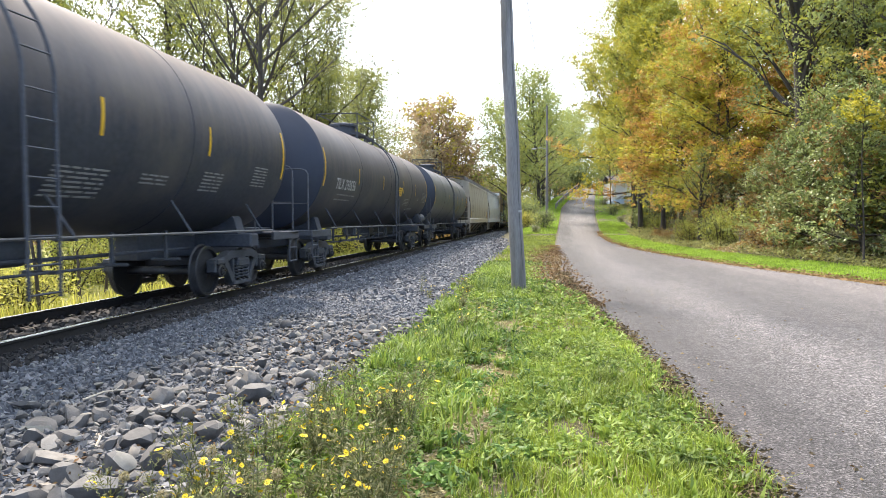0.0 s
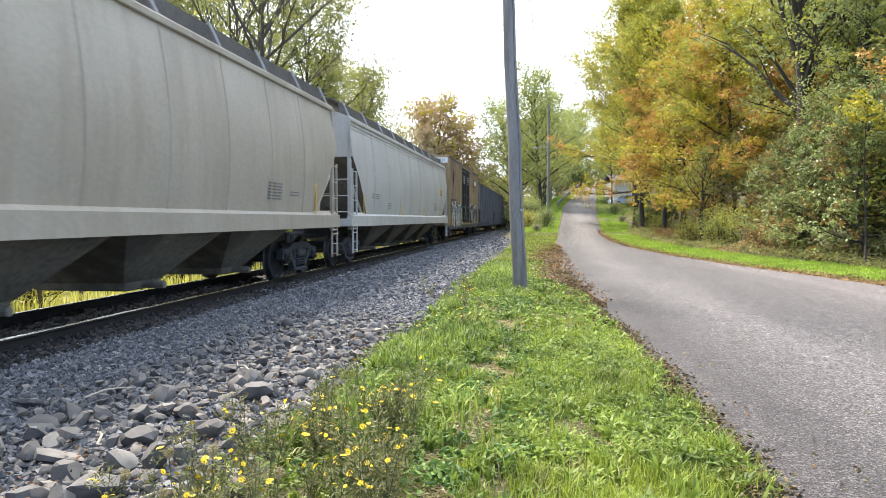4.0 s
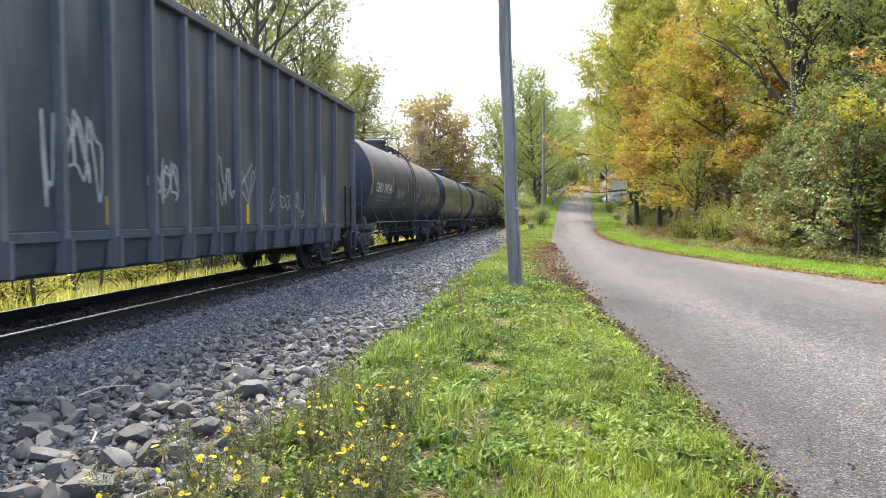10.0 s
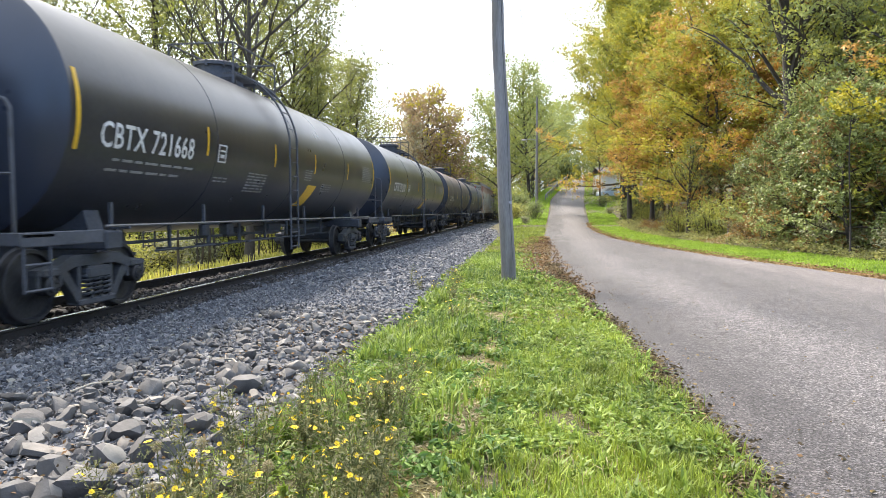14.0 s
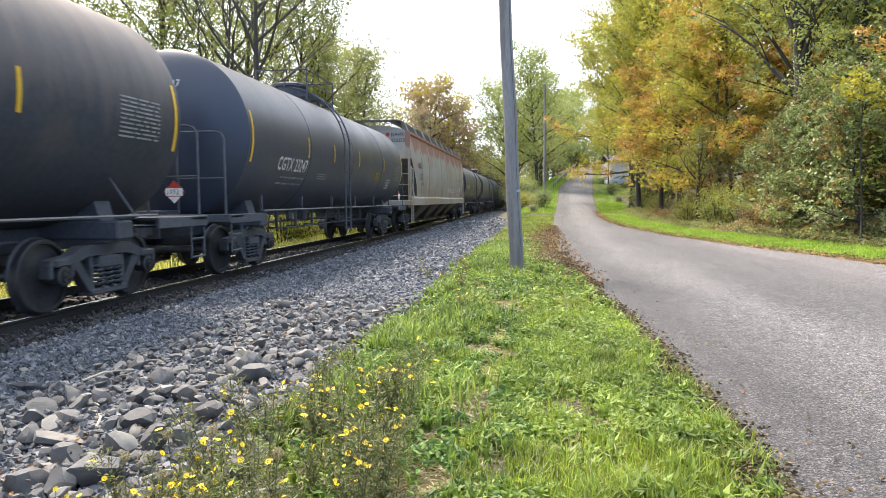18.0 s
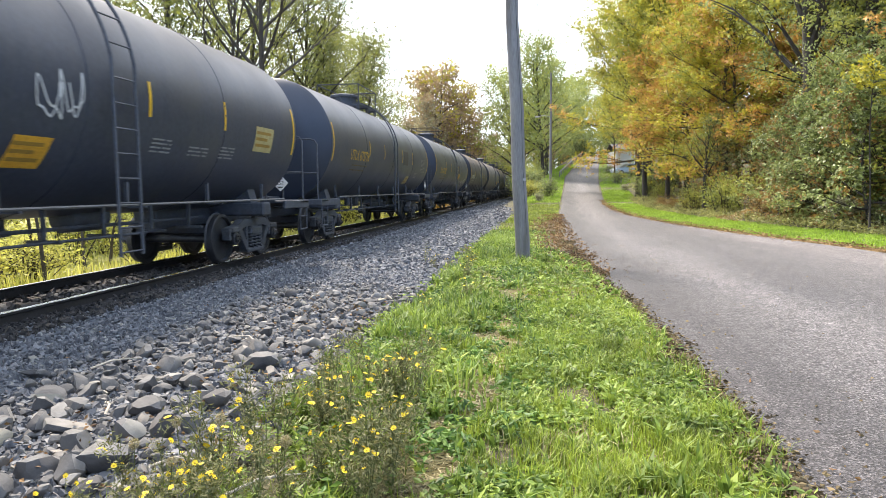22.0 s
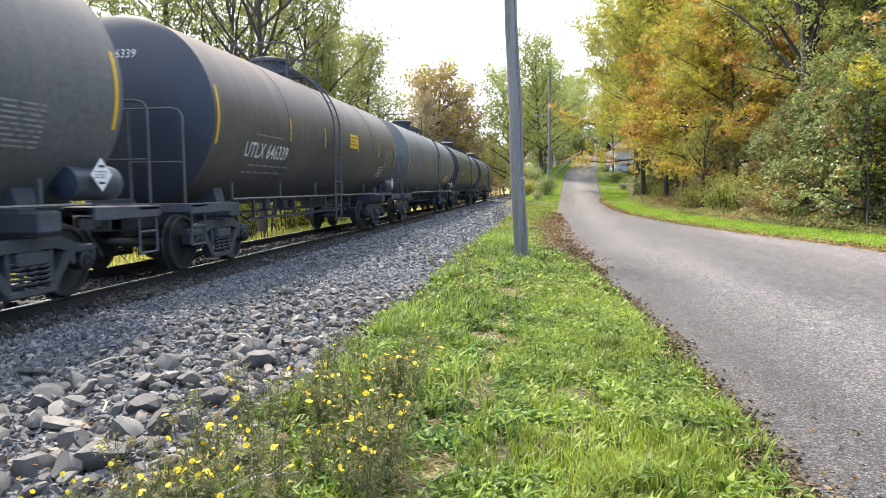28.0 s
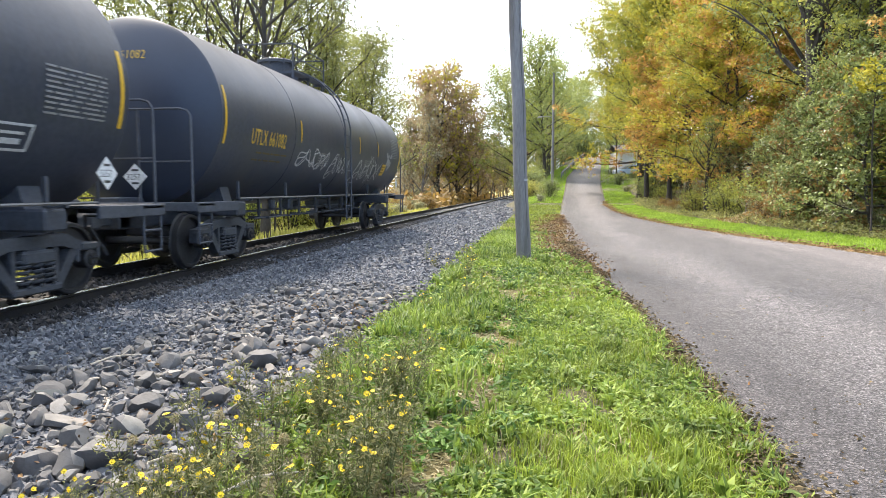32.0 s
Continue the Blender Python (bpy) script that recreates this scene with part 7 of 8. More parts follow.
    plant(left_kinds, [(-6.9, 26.5, 1.0, "spreading"), (-9.4, 31, 1.05, "spreading"), (-6.9, 42, 1.0, "slender"), (-11.0, 37, 1.3, "airy_two"), (-8.0, 41, 1.2, "airy"), (-14.8, 37, 1.35, "airy"), (-5.2, 45, 1.0, "bare"), (-6.0, 52, 0.95, "airy"), (-19.0, 34, 1.3, "airy_two"),
                       (-23.5, 33, 1.35, "airy"), (-10.5, 47, 1.15, "bare"), (-29, 34, 1.3, "airy_two"), (-26, 26, 1.2, "airy"), (-35, 30, 1.3, "airy_two"), (-4.4, 52, 0.8, "bare"), (-4.7, 46, 1.0, "slender"), (-7.2, 44, 0.85, "slender"), (-17, 44, 1.1, "bare")],
          "trees behind the track")
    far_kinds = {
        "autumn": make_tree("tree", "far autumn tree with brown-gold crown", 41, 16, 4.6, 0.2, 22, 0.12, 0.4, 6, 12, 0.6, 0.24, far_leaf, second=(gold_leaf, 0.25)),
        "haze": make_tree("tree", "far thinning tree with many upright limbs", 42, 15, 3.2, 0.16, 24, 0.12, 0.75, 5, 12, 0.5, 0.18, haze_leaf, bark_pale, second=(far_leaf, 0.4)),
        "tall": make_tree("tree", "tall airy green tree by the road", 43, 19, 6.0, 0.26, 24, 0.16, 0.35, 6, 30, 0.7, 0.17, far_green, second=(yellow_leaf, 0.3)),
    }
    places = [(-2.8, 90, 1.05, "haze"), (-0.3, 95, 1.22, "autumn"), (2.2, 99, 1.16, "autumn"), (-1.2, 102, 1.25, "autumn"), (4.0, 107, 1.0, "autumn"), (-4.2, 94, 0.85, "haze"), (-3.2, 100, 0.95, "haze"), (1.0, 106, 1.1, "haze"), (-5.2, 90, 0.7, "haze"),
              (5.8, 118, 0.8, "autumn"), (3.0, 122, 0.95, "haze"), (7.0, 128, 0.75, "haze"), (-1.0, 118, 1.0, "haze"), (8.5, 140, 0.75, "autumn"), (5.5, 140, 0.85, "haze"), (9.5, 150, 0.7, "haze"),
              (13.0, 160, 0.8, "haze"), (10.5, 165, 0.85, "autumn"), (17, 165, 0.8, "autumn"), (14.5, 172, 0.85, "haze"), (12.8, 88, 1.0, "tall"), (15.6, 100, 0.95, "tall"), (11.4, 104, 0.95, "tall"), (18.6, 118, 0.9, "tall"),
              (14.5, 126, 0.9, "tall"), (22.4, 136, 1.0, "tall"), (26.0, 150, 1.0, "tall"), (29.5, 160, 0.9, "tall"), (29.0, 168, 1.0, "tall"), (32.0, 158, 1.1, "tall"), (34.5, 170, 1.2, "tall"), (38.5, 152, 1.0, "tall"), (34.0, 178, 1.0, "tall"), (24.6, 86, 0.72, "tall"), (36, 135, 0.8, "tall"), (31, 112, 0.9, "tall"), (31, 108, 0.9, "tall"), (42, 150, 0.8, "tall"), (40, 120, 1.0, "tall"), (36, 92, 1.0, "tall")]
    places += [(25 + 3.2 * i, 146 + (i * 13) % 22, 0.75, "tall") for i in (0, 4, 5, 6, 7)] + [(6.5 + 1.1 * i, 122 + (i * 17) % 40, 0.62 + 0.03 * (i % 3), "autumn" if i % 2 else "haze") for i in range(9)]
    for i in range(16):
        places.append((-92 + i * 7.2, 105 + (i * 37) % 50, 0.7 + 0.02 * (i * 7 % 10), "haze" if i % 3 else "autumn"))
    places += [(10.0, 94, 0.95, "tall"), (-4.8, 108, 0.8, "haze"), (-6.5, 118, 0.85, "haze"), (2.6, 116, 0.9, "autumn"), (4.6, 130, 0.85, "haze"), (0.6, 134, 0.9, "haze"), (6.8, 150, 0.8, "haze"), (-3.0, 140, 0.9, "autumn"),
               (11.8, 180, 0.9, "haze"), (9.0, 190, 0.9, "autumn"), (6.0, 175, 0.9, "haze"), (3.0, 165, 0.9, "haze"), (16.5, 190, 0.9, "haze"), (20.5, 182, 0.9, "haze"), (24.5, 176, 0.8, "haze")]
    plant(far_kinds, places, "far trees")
    # the weedy bank along the edge of the woods
    rng = np.random.default_rng(57)
    n = 30000
    a = 17 + 42 * rng.random(n) ** 1.2
    base = np.maximum(np.interp(a, ROAD_A, [q[2] for q in ROAD]) + np.interp(a, [20, 40, 60], [3.3, 2.7, 2.3]), np.where(a < 40, 13.0, 0))
    deep = rng.random(n)
    r = base + 4.5 * deep ** 1.3 + rng.normal(size=n) * 0.12
    x, y = r * math.cos(YAW) - a * math.sin(YAW), r * math.sin(YAW) + a * math.cos(YAW)
    tall = np.array([0.55 + 0.75 * noise.noise((p * 0.5, q * 0.5, 4)) for p, q in zip(x, y)])
    z = np.array([ground_z(float(p), float(q)) for p, q in zip(x, y)])
    c = np.stack([x, y, z + 0.04 + np.clip(tall, 0.15, 1.3) * (0.35 + deep) * rng.random(n) ** 0.7], 1)
    for k, mt in enumerate((brush_leaf, rust_leaf, straw_mat)):
        pick = np.array([int(3.2 * (noise.noise((p * 0.35, q * 0.35, 8)) + 0.5)) for p, q in zip(x, y)])
        pick = (pick <= 1) if k == 0 else (pick == 2) if k == 1 else (pick > 2)
        v, f = leaf_quads(c[pick], 0.06, rng, 0.3, 0.5)
        tagged(new("bank_weeds", stuff_mesh("bank_weeds", v, f, mt)), ("low grey-green brambles along the edge of the woods", "rust-brown weeds along the edge of the woods", "dry pale weeds along the edge of the woods")[k], "weeds", kind="stuff")
    rnd = random.Random(91)
    for i in range(16):
        a = 24 + i * 1.7
        x, y = plan(max(13.4, road_at(a)[1] + 3.2) + rnd.uniform(0.2, 2.2), a)
        z, az, ln = ground_z(x, y) - 0.05, rnd.uniform(0, 6.28), rnd.uniform(1.2, 2.6)
        d = Vector((math.cos(az), math.sin(az), 0))
        p0 = Vector((x, y, z))
        pts = [p0, p0 + d * ln * 0.3 + Vector((0, 0, rnd.uniform(0.5, 1.1))), p0 + d * ln * 0.7 + Vector((0, 0, rnd.uniform(0.7, 1.3))), p0 + d * ln + Vector((0, 0, rnd.uniform(0.2, 1.2)))]
        ob = thing("dead_branch", "thin pale dead branch arching out of the brambles", "branch", "dead branches at the edge of the woods")
        part("stem", Geo().tube(pts, [0.035, 0.028, 0.02, 0.008], 5), bark_pale, ob)
        part("twig", Geo().tube([pts[2], pts[2] + Vector((rnd.uniform(-0.5, 0.5), rnd.uniform(-0.5, 0.5), 0.5))], [0.014, 0.005], 4), bark_pale, ob)
    for i in range(14):
        y = 7.5 + i * 1.55 + rnd.uniform(-0.5, 0.5)
        p0 = Vector((-10.9 - rnd.uniform(0, 1.8), y, ground_z(-11.5, y) - 0.1))
        lean, tall = Vector((rnd.uniform(-0.5, 0.5), rnd.uniform(-0.6, 0.6), 0)), rnd.uniform(1.6, 3.6)
        pts = [p0, p0 + lean * 0.35 + Vector((0, 0, tall * 0.4)), p0 + lean * 0.9 + Vector((0, 0, tall * 0.75)), p0 + lean * 1.8 + Vector((0, 0, tall * (1.0 if i % 3 else 0.7)))]
        ob = thing("sapling", "thin dark leafless sapling in the brush behind the track", "sapling", "saplings behind the track")
        part("stem", Geo().tube(pts, [0.05, 0.04, 0.026, 0.008], 6), bark, ob)
        for k in (1, 2):
            e = pts[k] + Vector((rnd.uniform(-0.7, 0.7), rnd.uniform(-0.9, 0.9), rnd.uniform(0.1, 0.7)))
            part("twig", Geo().tube([pts[k], pts[k].lerp(e, 0.5) + Vector((0, 0, 0.12)), e], [0.02, 0.014, 0.005], 4), bark, ob)
    # the brown thicket closing the view along the track
    rng = np.random.default_rng(55)
    n = 34000
    a = rng.uniform(72, 235, n)
    r = rng.uniform(-0.75, 0.115, n) * a
    x, y = r * math.cos(YAW) - a * math.sin(YAW), r * math.sin(YAW) + a * math.cos(YAW)
    keep = np.where(a < 150, (x < -10.5), True) & ((x < -10.5) | (a > 205))
    x, y, a = x[keep], y[keep], a[keep]
    tall = np.array([1.8 + 2.2 * noise.noise((p * 0.08, q * 0.05, 2)) for p, q in zip(x, y)]) + (a > 150) * 4
    c = np.stack([x, y, -1.2 + tall * rng.random(len(x)) ** 0.8], 1)
    v, f = leaf_quads(c, 0.5, rng, 0.2, 0.6)
    tagged(new("far_thicket", stuff_mesh("far_thicket", v, f, rust_leaf)), "brown and olive thicket below the far trees", "thicket", kind="stuff")


woods()

# ---- poles and wires ----
galv = surface("galvanised_steel", (0.3, 0.3, 0.31), (0.42, 0.42, 0.43), 4, 30, 0.5, 0.6)
wire_mat = surface("wire", (0.04, 0.04, 0.045), (0.08, 0.08, 0.085), 4, 30, 0.6)


def build_poles():
    x, y = plan(1.75, 14.6)
    z = ground_z(x, y)
    near = thing("utility_pole", "weathered grey wooden utility pole leaning a little over the grass", "utility pole", "utility poles", pose(x, y, z))
    g, top = Geo(), Vector((-0.46, 0.0, 10.4))
    pts = [Vector((0, 0, -0.4)).lerp(top, i / 12) + Vector((0.012 * math.sin(i * 1.9), 0.01 * math.cos(i * 1.3), 0)) for i in range(13)]
    part("shaft", g.tube(pts, [0.158 - 0.0042 * i for i in range(13)], 20), pole_wood, near)
    part("tag", Geo().box((0.02, -0.165, 1.75), (0.07, 0.01, 0.05)), galv, near, "small metal tag")
    part("ground_wire", Geo().tube([p + Vector((0.10, -0.115, 0)) * (1 - 0.02 * i) for i, p in enumerate(pts[1:])], 0.006, 5), wire_mat, near)
    part("insulator", Geo().lathe([(0, 0.03), (0.1, 0.06), (0.12, 0.04), (0.18, 0.06), (0.2, 0.02)], 12, Matrix.Translation(top + Vector((0.0, 0, 0))) @ Matrix.Rotation(-math.pi / 2, 4, "Y")), galv, near)
    x2, y2 = plan(10.85, 68)
    z2 = ground_z(x2, y2)
    far = thing("utility_pole", "slim distant utility pole with a lamp arm at the roadside", "utility pole", "utility poles", pose(x2, y2, z2))
    part("shaft", Geo().tube([(0, 0, -0.4), (0, 0, 11.6)], [0.15, 0.1], 12), pole_wood, far)
    part("arm", Geo().tube([(0, 0, 7.3), (-0.6, 0, 7.45), (-1.15, 0, 7.4)], 0.035, 6), galv, far)
    part("lamp_head", Geo().box((-1.3, 0, 7.35), (0.45, 0.2, 0.14), bevel=0.04), galv, far)
    # the wire between them
    a, b = Vector((x, y, z)) + top + Vector((0, 0, 0.2)), Vector((x2, y2, z2 + 11.5))
    pts = [a.lerp(b, i / 24) - Vector((0, 0, 1.1 * (1 - (2 * i / 24 - 1) ** 2))) for i in range(25)]
    solid("overhead_wire", Geo().tube(pts, 0.011, 5), wire_mat, "thin dark overhead wire between the poles", "wire")


build_poles()

# ---- house, parked car, guard rail ----
siding = surface("white_siding", (0.66, 0.66, 0.65), (0.78, 0.78, 0.77), 1.0, 12, 0.6)
cream = surface("cream_boards", (0.5, 0.42, 0.3), (0.62, 0.53, 0.4), 1.0, 12, 0.7)
shingle = surface("roof_shingle", (0.06, 0.06, 0.065), (0.12, 0.115, 0.11), 2.0, 20, 0.9)
car_paint = surface("pale_blue_car_paint", (0.42, 0.5, 0.56), (0.5, 0.58, 0.64), 1.0, 30, 0.25, 0.2, 0)
rubber = surface("tyre_rubber", (0.015, 0.015, 0.015), (0.03, 0.03, 0.03), 4, 30, 0.8)
dark_glass, gnt, gbs = nodes_of("window_glass")
gbs.inputs["Base Color"].default_value, gbs.inputs["Roughness"].default_value = (0.02, 0.025, 0.03, 1), 0.08


def build_house(r, a, turn, w, d, h, wall_mat, name, label):
    x, y = plan(r, a)
    ob = thing(name, label, name, m=pose(x, y, ground_z(x, y) - 0.1, 0, 0, turn))
    part("wall", Geo().box((0, 0, h / 2), (w, d, h)), wall_mat, ob)
    for i in range(int(h / 0.2)):
        part("siding_board", Geo().box((0, 0, 0.1 + 0.2 * i), (w + 0.03, d + 0.03, 0.17)), wall_mat, ob)
    part("roof", Geo().prism([(-d / 2 - 0.4, h), (0, h + d * 0.22), (d / 2 + 0.4, h), (d / 2 + 0.4, h + 0.14), (0, h + d * 0.22 + 0.14), (-d / 2 - 0.4, h + 0.14)], -w / 2 - 0.3, w / 2 + 0.3, "x"), shingle, ob)
    for q in (-0.3, 0.05, 0.34):
        win = part("window", Geo().box((w * q, -d / 2 - 0.03, h * 0.55), (1.0, 0.1, 1.2), bevel=0.02), siding, ob, "white-framed window")
        part("pane", Geo().box((w * q, -d / 2 - 0.07, h * 0.55), (0.8, 0.04, 1.0)), dark_glass, win)
    part("door", Geo().box((w * 0.2, -d / 2 - 0.03, 1.0), (0.9, 0.08, 2.0), bevel=0.02), shingle, ob, "dark door")


def build_parked_car(r, a, turn):
    x, y = plan(r, a)
    ob = thing("parked_car", "pale blue sedan parked beside the house", "car", m=pose(x, y, ground_z(x, y) + 0.05, 0, 0, turn))
    side = [(-2.25, 0.35), (2.2, 0.35), (2.25, 0.65), (2.1, 0.82), (1.1, 0.92), (0.45, 1.36), (-0.9, 1.4), (-1.6, 0.98), (-2.2, 0.92), (-2.28, 0.6)]
    g = Geo()
    n, k = 6, len(side)
    for i in range(n + 1):
        q = -1 + 2 * i / n
        for u, z in side:
            tuck = 0.12 * max(0, z - 0.85) / 0.5
            g.v.append((u * (1 - 0.03 * q * q), q * (0.87 - tuck), z))
    for i in range(n):
        for j in range(k):
            g.f.append((i * k + j, i * k + (j + 1) % k, (i + 1) * k + (j + 1) % k, (i + 1) * k + j))
    g.f += [tuple(range(k)), tuple(n * k + j for j in range(k))]
    body = part("body", g, car_paint, ob)
    for s in (-1, 1):
        part("side_window", Geo().prism([(0.9, 0.96), (0.4, 1.3), (-0.85, 1.33), (-1.35, 1.0)], s * 0.80, s * 0.845, "y"), dark_glass, ob, "dark side windows")
        part("headlight", Geo().box((2.18, s * 0.6, 0.7), (0.14, 0.36, 0.14), bevel=0.03), galv, ob)
        for u in (-1.4, 1.4):
            wh = part("wheel", Geo().lathe([(-0.1, 0.2), (-0.1, 0.31), (-0.06, 0.33), (0.06, 0.33), (0.1, 0.31), (0.1, 0.2)], 20, Matrix.Rotation(math.pi / 2, 4, "Z")), rubber, ob, m=pose(u, s * 0.8, 0.3))
            part("rim", Geo().lathe([(-0.08, 0.2), (0.105 , 0.2), (0.11, 0.05)], 16, Matrix.Rotation(math.pi / 2 if s > 0 else -math.pi / 2, 4, "Z")), galv, wh)
    part("windscreen", Geo().add([(1.1, -0.75, 0.94), (1.1, 0.75, 0.94), (0.48, 0.66, 1.36), (0.48, -0.66, 1.36)], [(0, 1, 2, 3)]), dark_glass, ob)


def build_guard_rail():
    rail = thing("guard_rail", "pale steel guard rail along the road's crest", "guard rail")
    pts = []
    for i in range(15):
        a = 84 + i * 3.0
        x, y = plan(road_at(a)[0] - 0.7, a)
        z = ground_z(x, y)
        pts.append(Vector((x, y, z + 0.62)))
        part("post", Geo().box((x, y, z + 0.3), (0.15, 0.15, 0.9), bevel=0.01), pole_wood, rail)
    part("beam", Geo().tube(pts, 0.085, 6), pole_wood, rail)


def build_snag(r, a):
    """A pale broken trunk standing among the trees."""
    x, y = plan(r, a)
    g = Geo().tube([(0, 0, -0.3), (0.05, 0, 1.5), (0.0, 0.05, 3.4), (0.12, 0, 5.0), (0.05, 0, 5.6)], [0.5, 0.42, 0.4, 0.34, 0.12], 10)
    g.tube([(0, 0, 3.6), (0.5, 0, 4.3), (0.7, 0, 4.4)], [0.14, 0.1, 0.04], 6)
    ob = thing("tree_snag", "pale barkless broken tree trunk", "tree stump", m=pose(x, y, ground_z(x, y)))
    part("trunk", g, cream, ob)


build_house(24.9, 91, 190, 4.6, 4.2, 2.7, siding, "house", "white-sided house half hidden behind the trees")
build_snag(21.7, 70)
build_parked_car(23.5, 85.5, 196)
build_guard_rail()

# ---- stones ----
def stone_geo(seed, detail=1):
    """An angular broken stone about one metre across."""
    rnd = random.Random(seed)
    bm = bmesh.new()
    bmesh.ops.create_icosphere(bm, subdivisions=detail, radius=0.5)
    cuts = []
    for _ in range(11):
        n = Vector((rnd.gauss(0, 1), rnd.gauss(0, 1), rnd.gauss(0, 1))).normalized()
        cuts.append((n, rnd.uniform(0.2, 0.36)))
    for v in bm.verts:
        for n, d in cuts:
            k = v.co.dot(n)
            if k > d:
                v.co -= n * (k - d)
    for v in bm.verts:
        v.co += v.co.normalized() * 0.035 * noise.noise(v.co * 4.5 + Vector((seed, 0, 0)))
    me = bpy.data.meshes.new("stone")
    bm.to_mesh(me)
    bm.free()
    me.shade_smooth()
    me.set_sharp_from_angle(angle=radians(28))
    return me


def bed_z(x):
    return float(np.interp(x, [-10.2, -8.9, -8.2, -5.3, -4.2, -2.6, -1.75, -1.5], [-0.95, -0.35, -0.17, -0.17, -0.19, -0.2, -0.24, -0.26]))


def build_stones():
    bed = bpy.data.objects["track_bed"]
    kinds = []
    for s in range(14):
        me = stone_geo(100 + s, 2)
        me.materials.append(rock_stone)
        kinds.append(me)
    rnd = random.Random(77)
    put = []
    # the largest, near the standpoint: right, ahead, length, width, height, turn
    for r, a, l, w, h, turn in ((-1.9, 3.66, 0.36, 0.3, 0.26, 30), (-2.35, 4.2, 0.42, 0.17, 0.14, 15), (-2.2, 3.55, 0.3, 0.22, 0.18, 80), (-1.75, 4.15, 0.22, 0.2, 0.22, 50), (-2.0, 4.5, 0.3, 0.2, 0.2, 10),
                                (-2.62, 4.65, 0.26, 0.2, 0.15, 60), (-1.62, 4.75, 0.28, 0.2, 0.18, 0), (-2.3, 3.25, 0.34, 0.26, 0.2, 45), (-1.55, 3.45, 0.24, 0.2, 0.13, 20), (-1.95, 5.2, 0.28, 0.22, 0.2, 70),
                                (-1.55, 5.7, 0.34, 0.22, 0.24, 35), (-1.75, 6.3, 0.26, 0.2, 0.2, 5), (-2.35, 5.7, 0.28, 0.2, 0.18, 80), (-3.35, 5.5, 0.36, 0.2, 0.13, 10), (-1.3, 6.6, 0.3, 0.2, 0.14, 60),
                                (-2.75, 4.0, 0.26, 0.2, 0.16, 40), (-1.2, 7.4, 0.26, 0.2, 0.18, 20), (-1.5, 7.2, 0.22, 0.2, 0.16, 60), (-1.85, 7.0, 0.24, 0.18, 0.15, 0), (-1.3, 4.05, 0.22, 0.17, 0.1, 30),
                                (-2.9, 4.9, 0.3, 0.22, 0.14, 0), (-1.45, 5.0, 0.2, 0.16, 0.14, 75)):
        x, y = plan(r, a)
        put.append((x, y, l * 1.05, w * 1.05, h, turn))
    while len(put) < 300:
        y = rnd.uniform(2.2, 9.4)
        x = rnd.uniform(-3.7, -1.62) - 0.02 * y
        if y > 5 and rnd.random() < (-2.0 - x) / 2.2:
            continue
        big = 0.11 + 0.18 * rnd.random() ** 1.4 * (1.0 if y < 6 else 0.85)
        if any((x - p[0]) ** 2 + (y - p[1]) ** 2 < (0.32 * (big + p[2])) ** 2 for p in put):
            if rnd.random() < 0.8:
                continue
        put.append((x, y, big, big * rnd.uniform(0.6, 0.9), big * rnd.uniform(0.45, 0.85), rnd.uniform(0, 360)))
    for x, y, l, w, h, turn in put:
        m = pose(x, y, bed_z(x) + h * 0.34, rnd.uniform(-25, 25), rnd.uniform(-25, 25), turn) @ Matrix.Diagonal((l, w, h, 1))
        part("stone", rnd.choice(kinds), None, bed, m=m)
    # the smaller broken stones between them
    base = [np.array([tuple(v.co) for v in me.vertices]) for me in kinds[:8]]
    tris = [np.array([tuple(p.vertices) for p in me.polygons]) for me in kinds[:8]]
    vs, fs, off = [], [], 0
    for i in range(1900):
        y = rnd.uniform(2.2, 10.5)
        x = rnd.uniform(-3.9, -1.6) - 0.02 * y
        big = 0.035 + 0.085 * rnd.random() ** 1.6
        k = rnd.randrange(8)
        m = pose(x, y, bed_z(x) + big * 0.3 + rnd.uniform(0, 0.03), rnd.uniform(-40, 40), rnd.uniform(-40, 40), rnd.uniform(0, 360)) @ Matrix.Diagonal((big * 1.2, big * 0.9, big * 0.75, 1))
        v = base[k] @ np.array(m.to_3x3()).T + np.array(m.translation)
        vs.append(v)
        fs.append(tris[k] + off)
        off += len(v)
    tagged(new("broken_stones", stuff_mesh("broken_stones", np.concatenate(vs), np.concatenate(fs), rock_stone)), "small broken grey stones beside the track", "stones", kind="stuff")
    # the crushed stone, too many to pick apart
    rng = np.random.default_rng(9)
    cube = np.array([(x, y, z) for x in (-1, 1) for y in (-1, 1) for z in (-1, 1)], float) * 0.5
    quads = np.array([(0, 1, 3, 2), (4, 6, 7, 5), (0, 4, 5, 1), (2, 3, 7, 6), (0, 2, 6, 4), (1, 5, 7, 3)])

    def gravel(name, n, xs, ys, size, label, mt=ballast_stone, lift=0.008):
        x, y = rng.uniform(*xs, n), rng.uniform(*ys, n)
        far = ys[0] + (ys[1] - ys[0]) * rng.random(n)
        v = cube[None] * rng.uniform(0.45, 1.0, (n, 8, 1)) + rng.normal(size=(n, 8, 3)) * 0.12
        a, b, c = (rng.uniform(0, 6.28, n) for _ in range(3))
        v = v * (size * rng.uniform(0.6, 1.45, n))[:, None, None] * np.array((1.25, 0.95, 0.7))
        ca, sa, cb, sb = np.cos(a), np.sin(a), np.cos(b * 0.25), np.sin(b * 0.25)
        v = np.stack([v[..., 0] * ca[:, None] - v[..., 1] * sa[:, None], v[..., 0] * sa[:, None] + v[..., 1] * ca[:, None], v[..., 2]], -1)
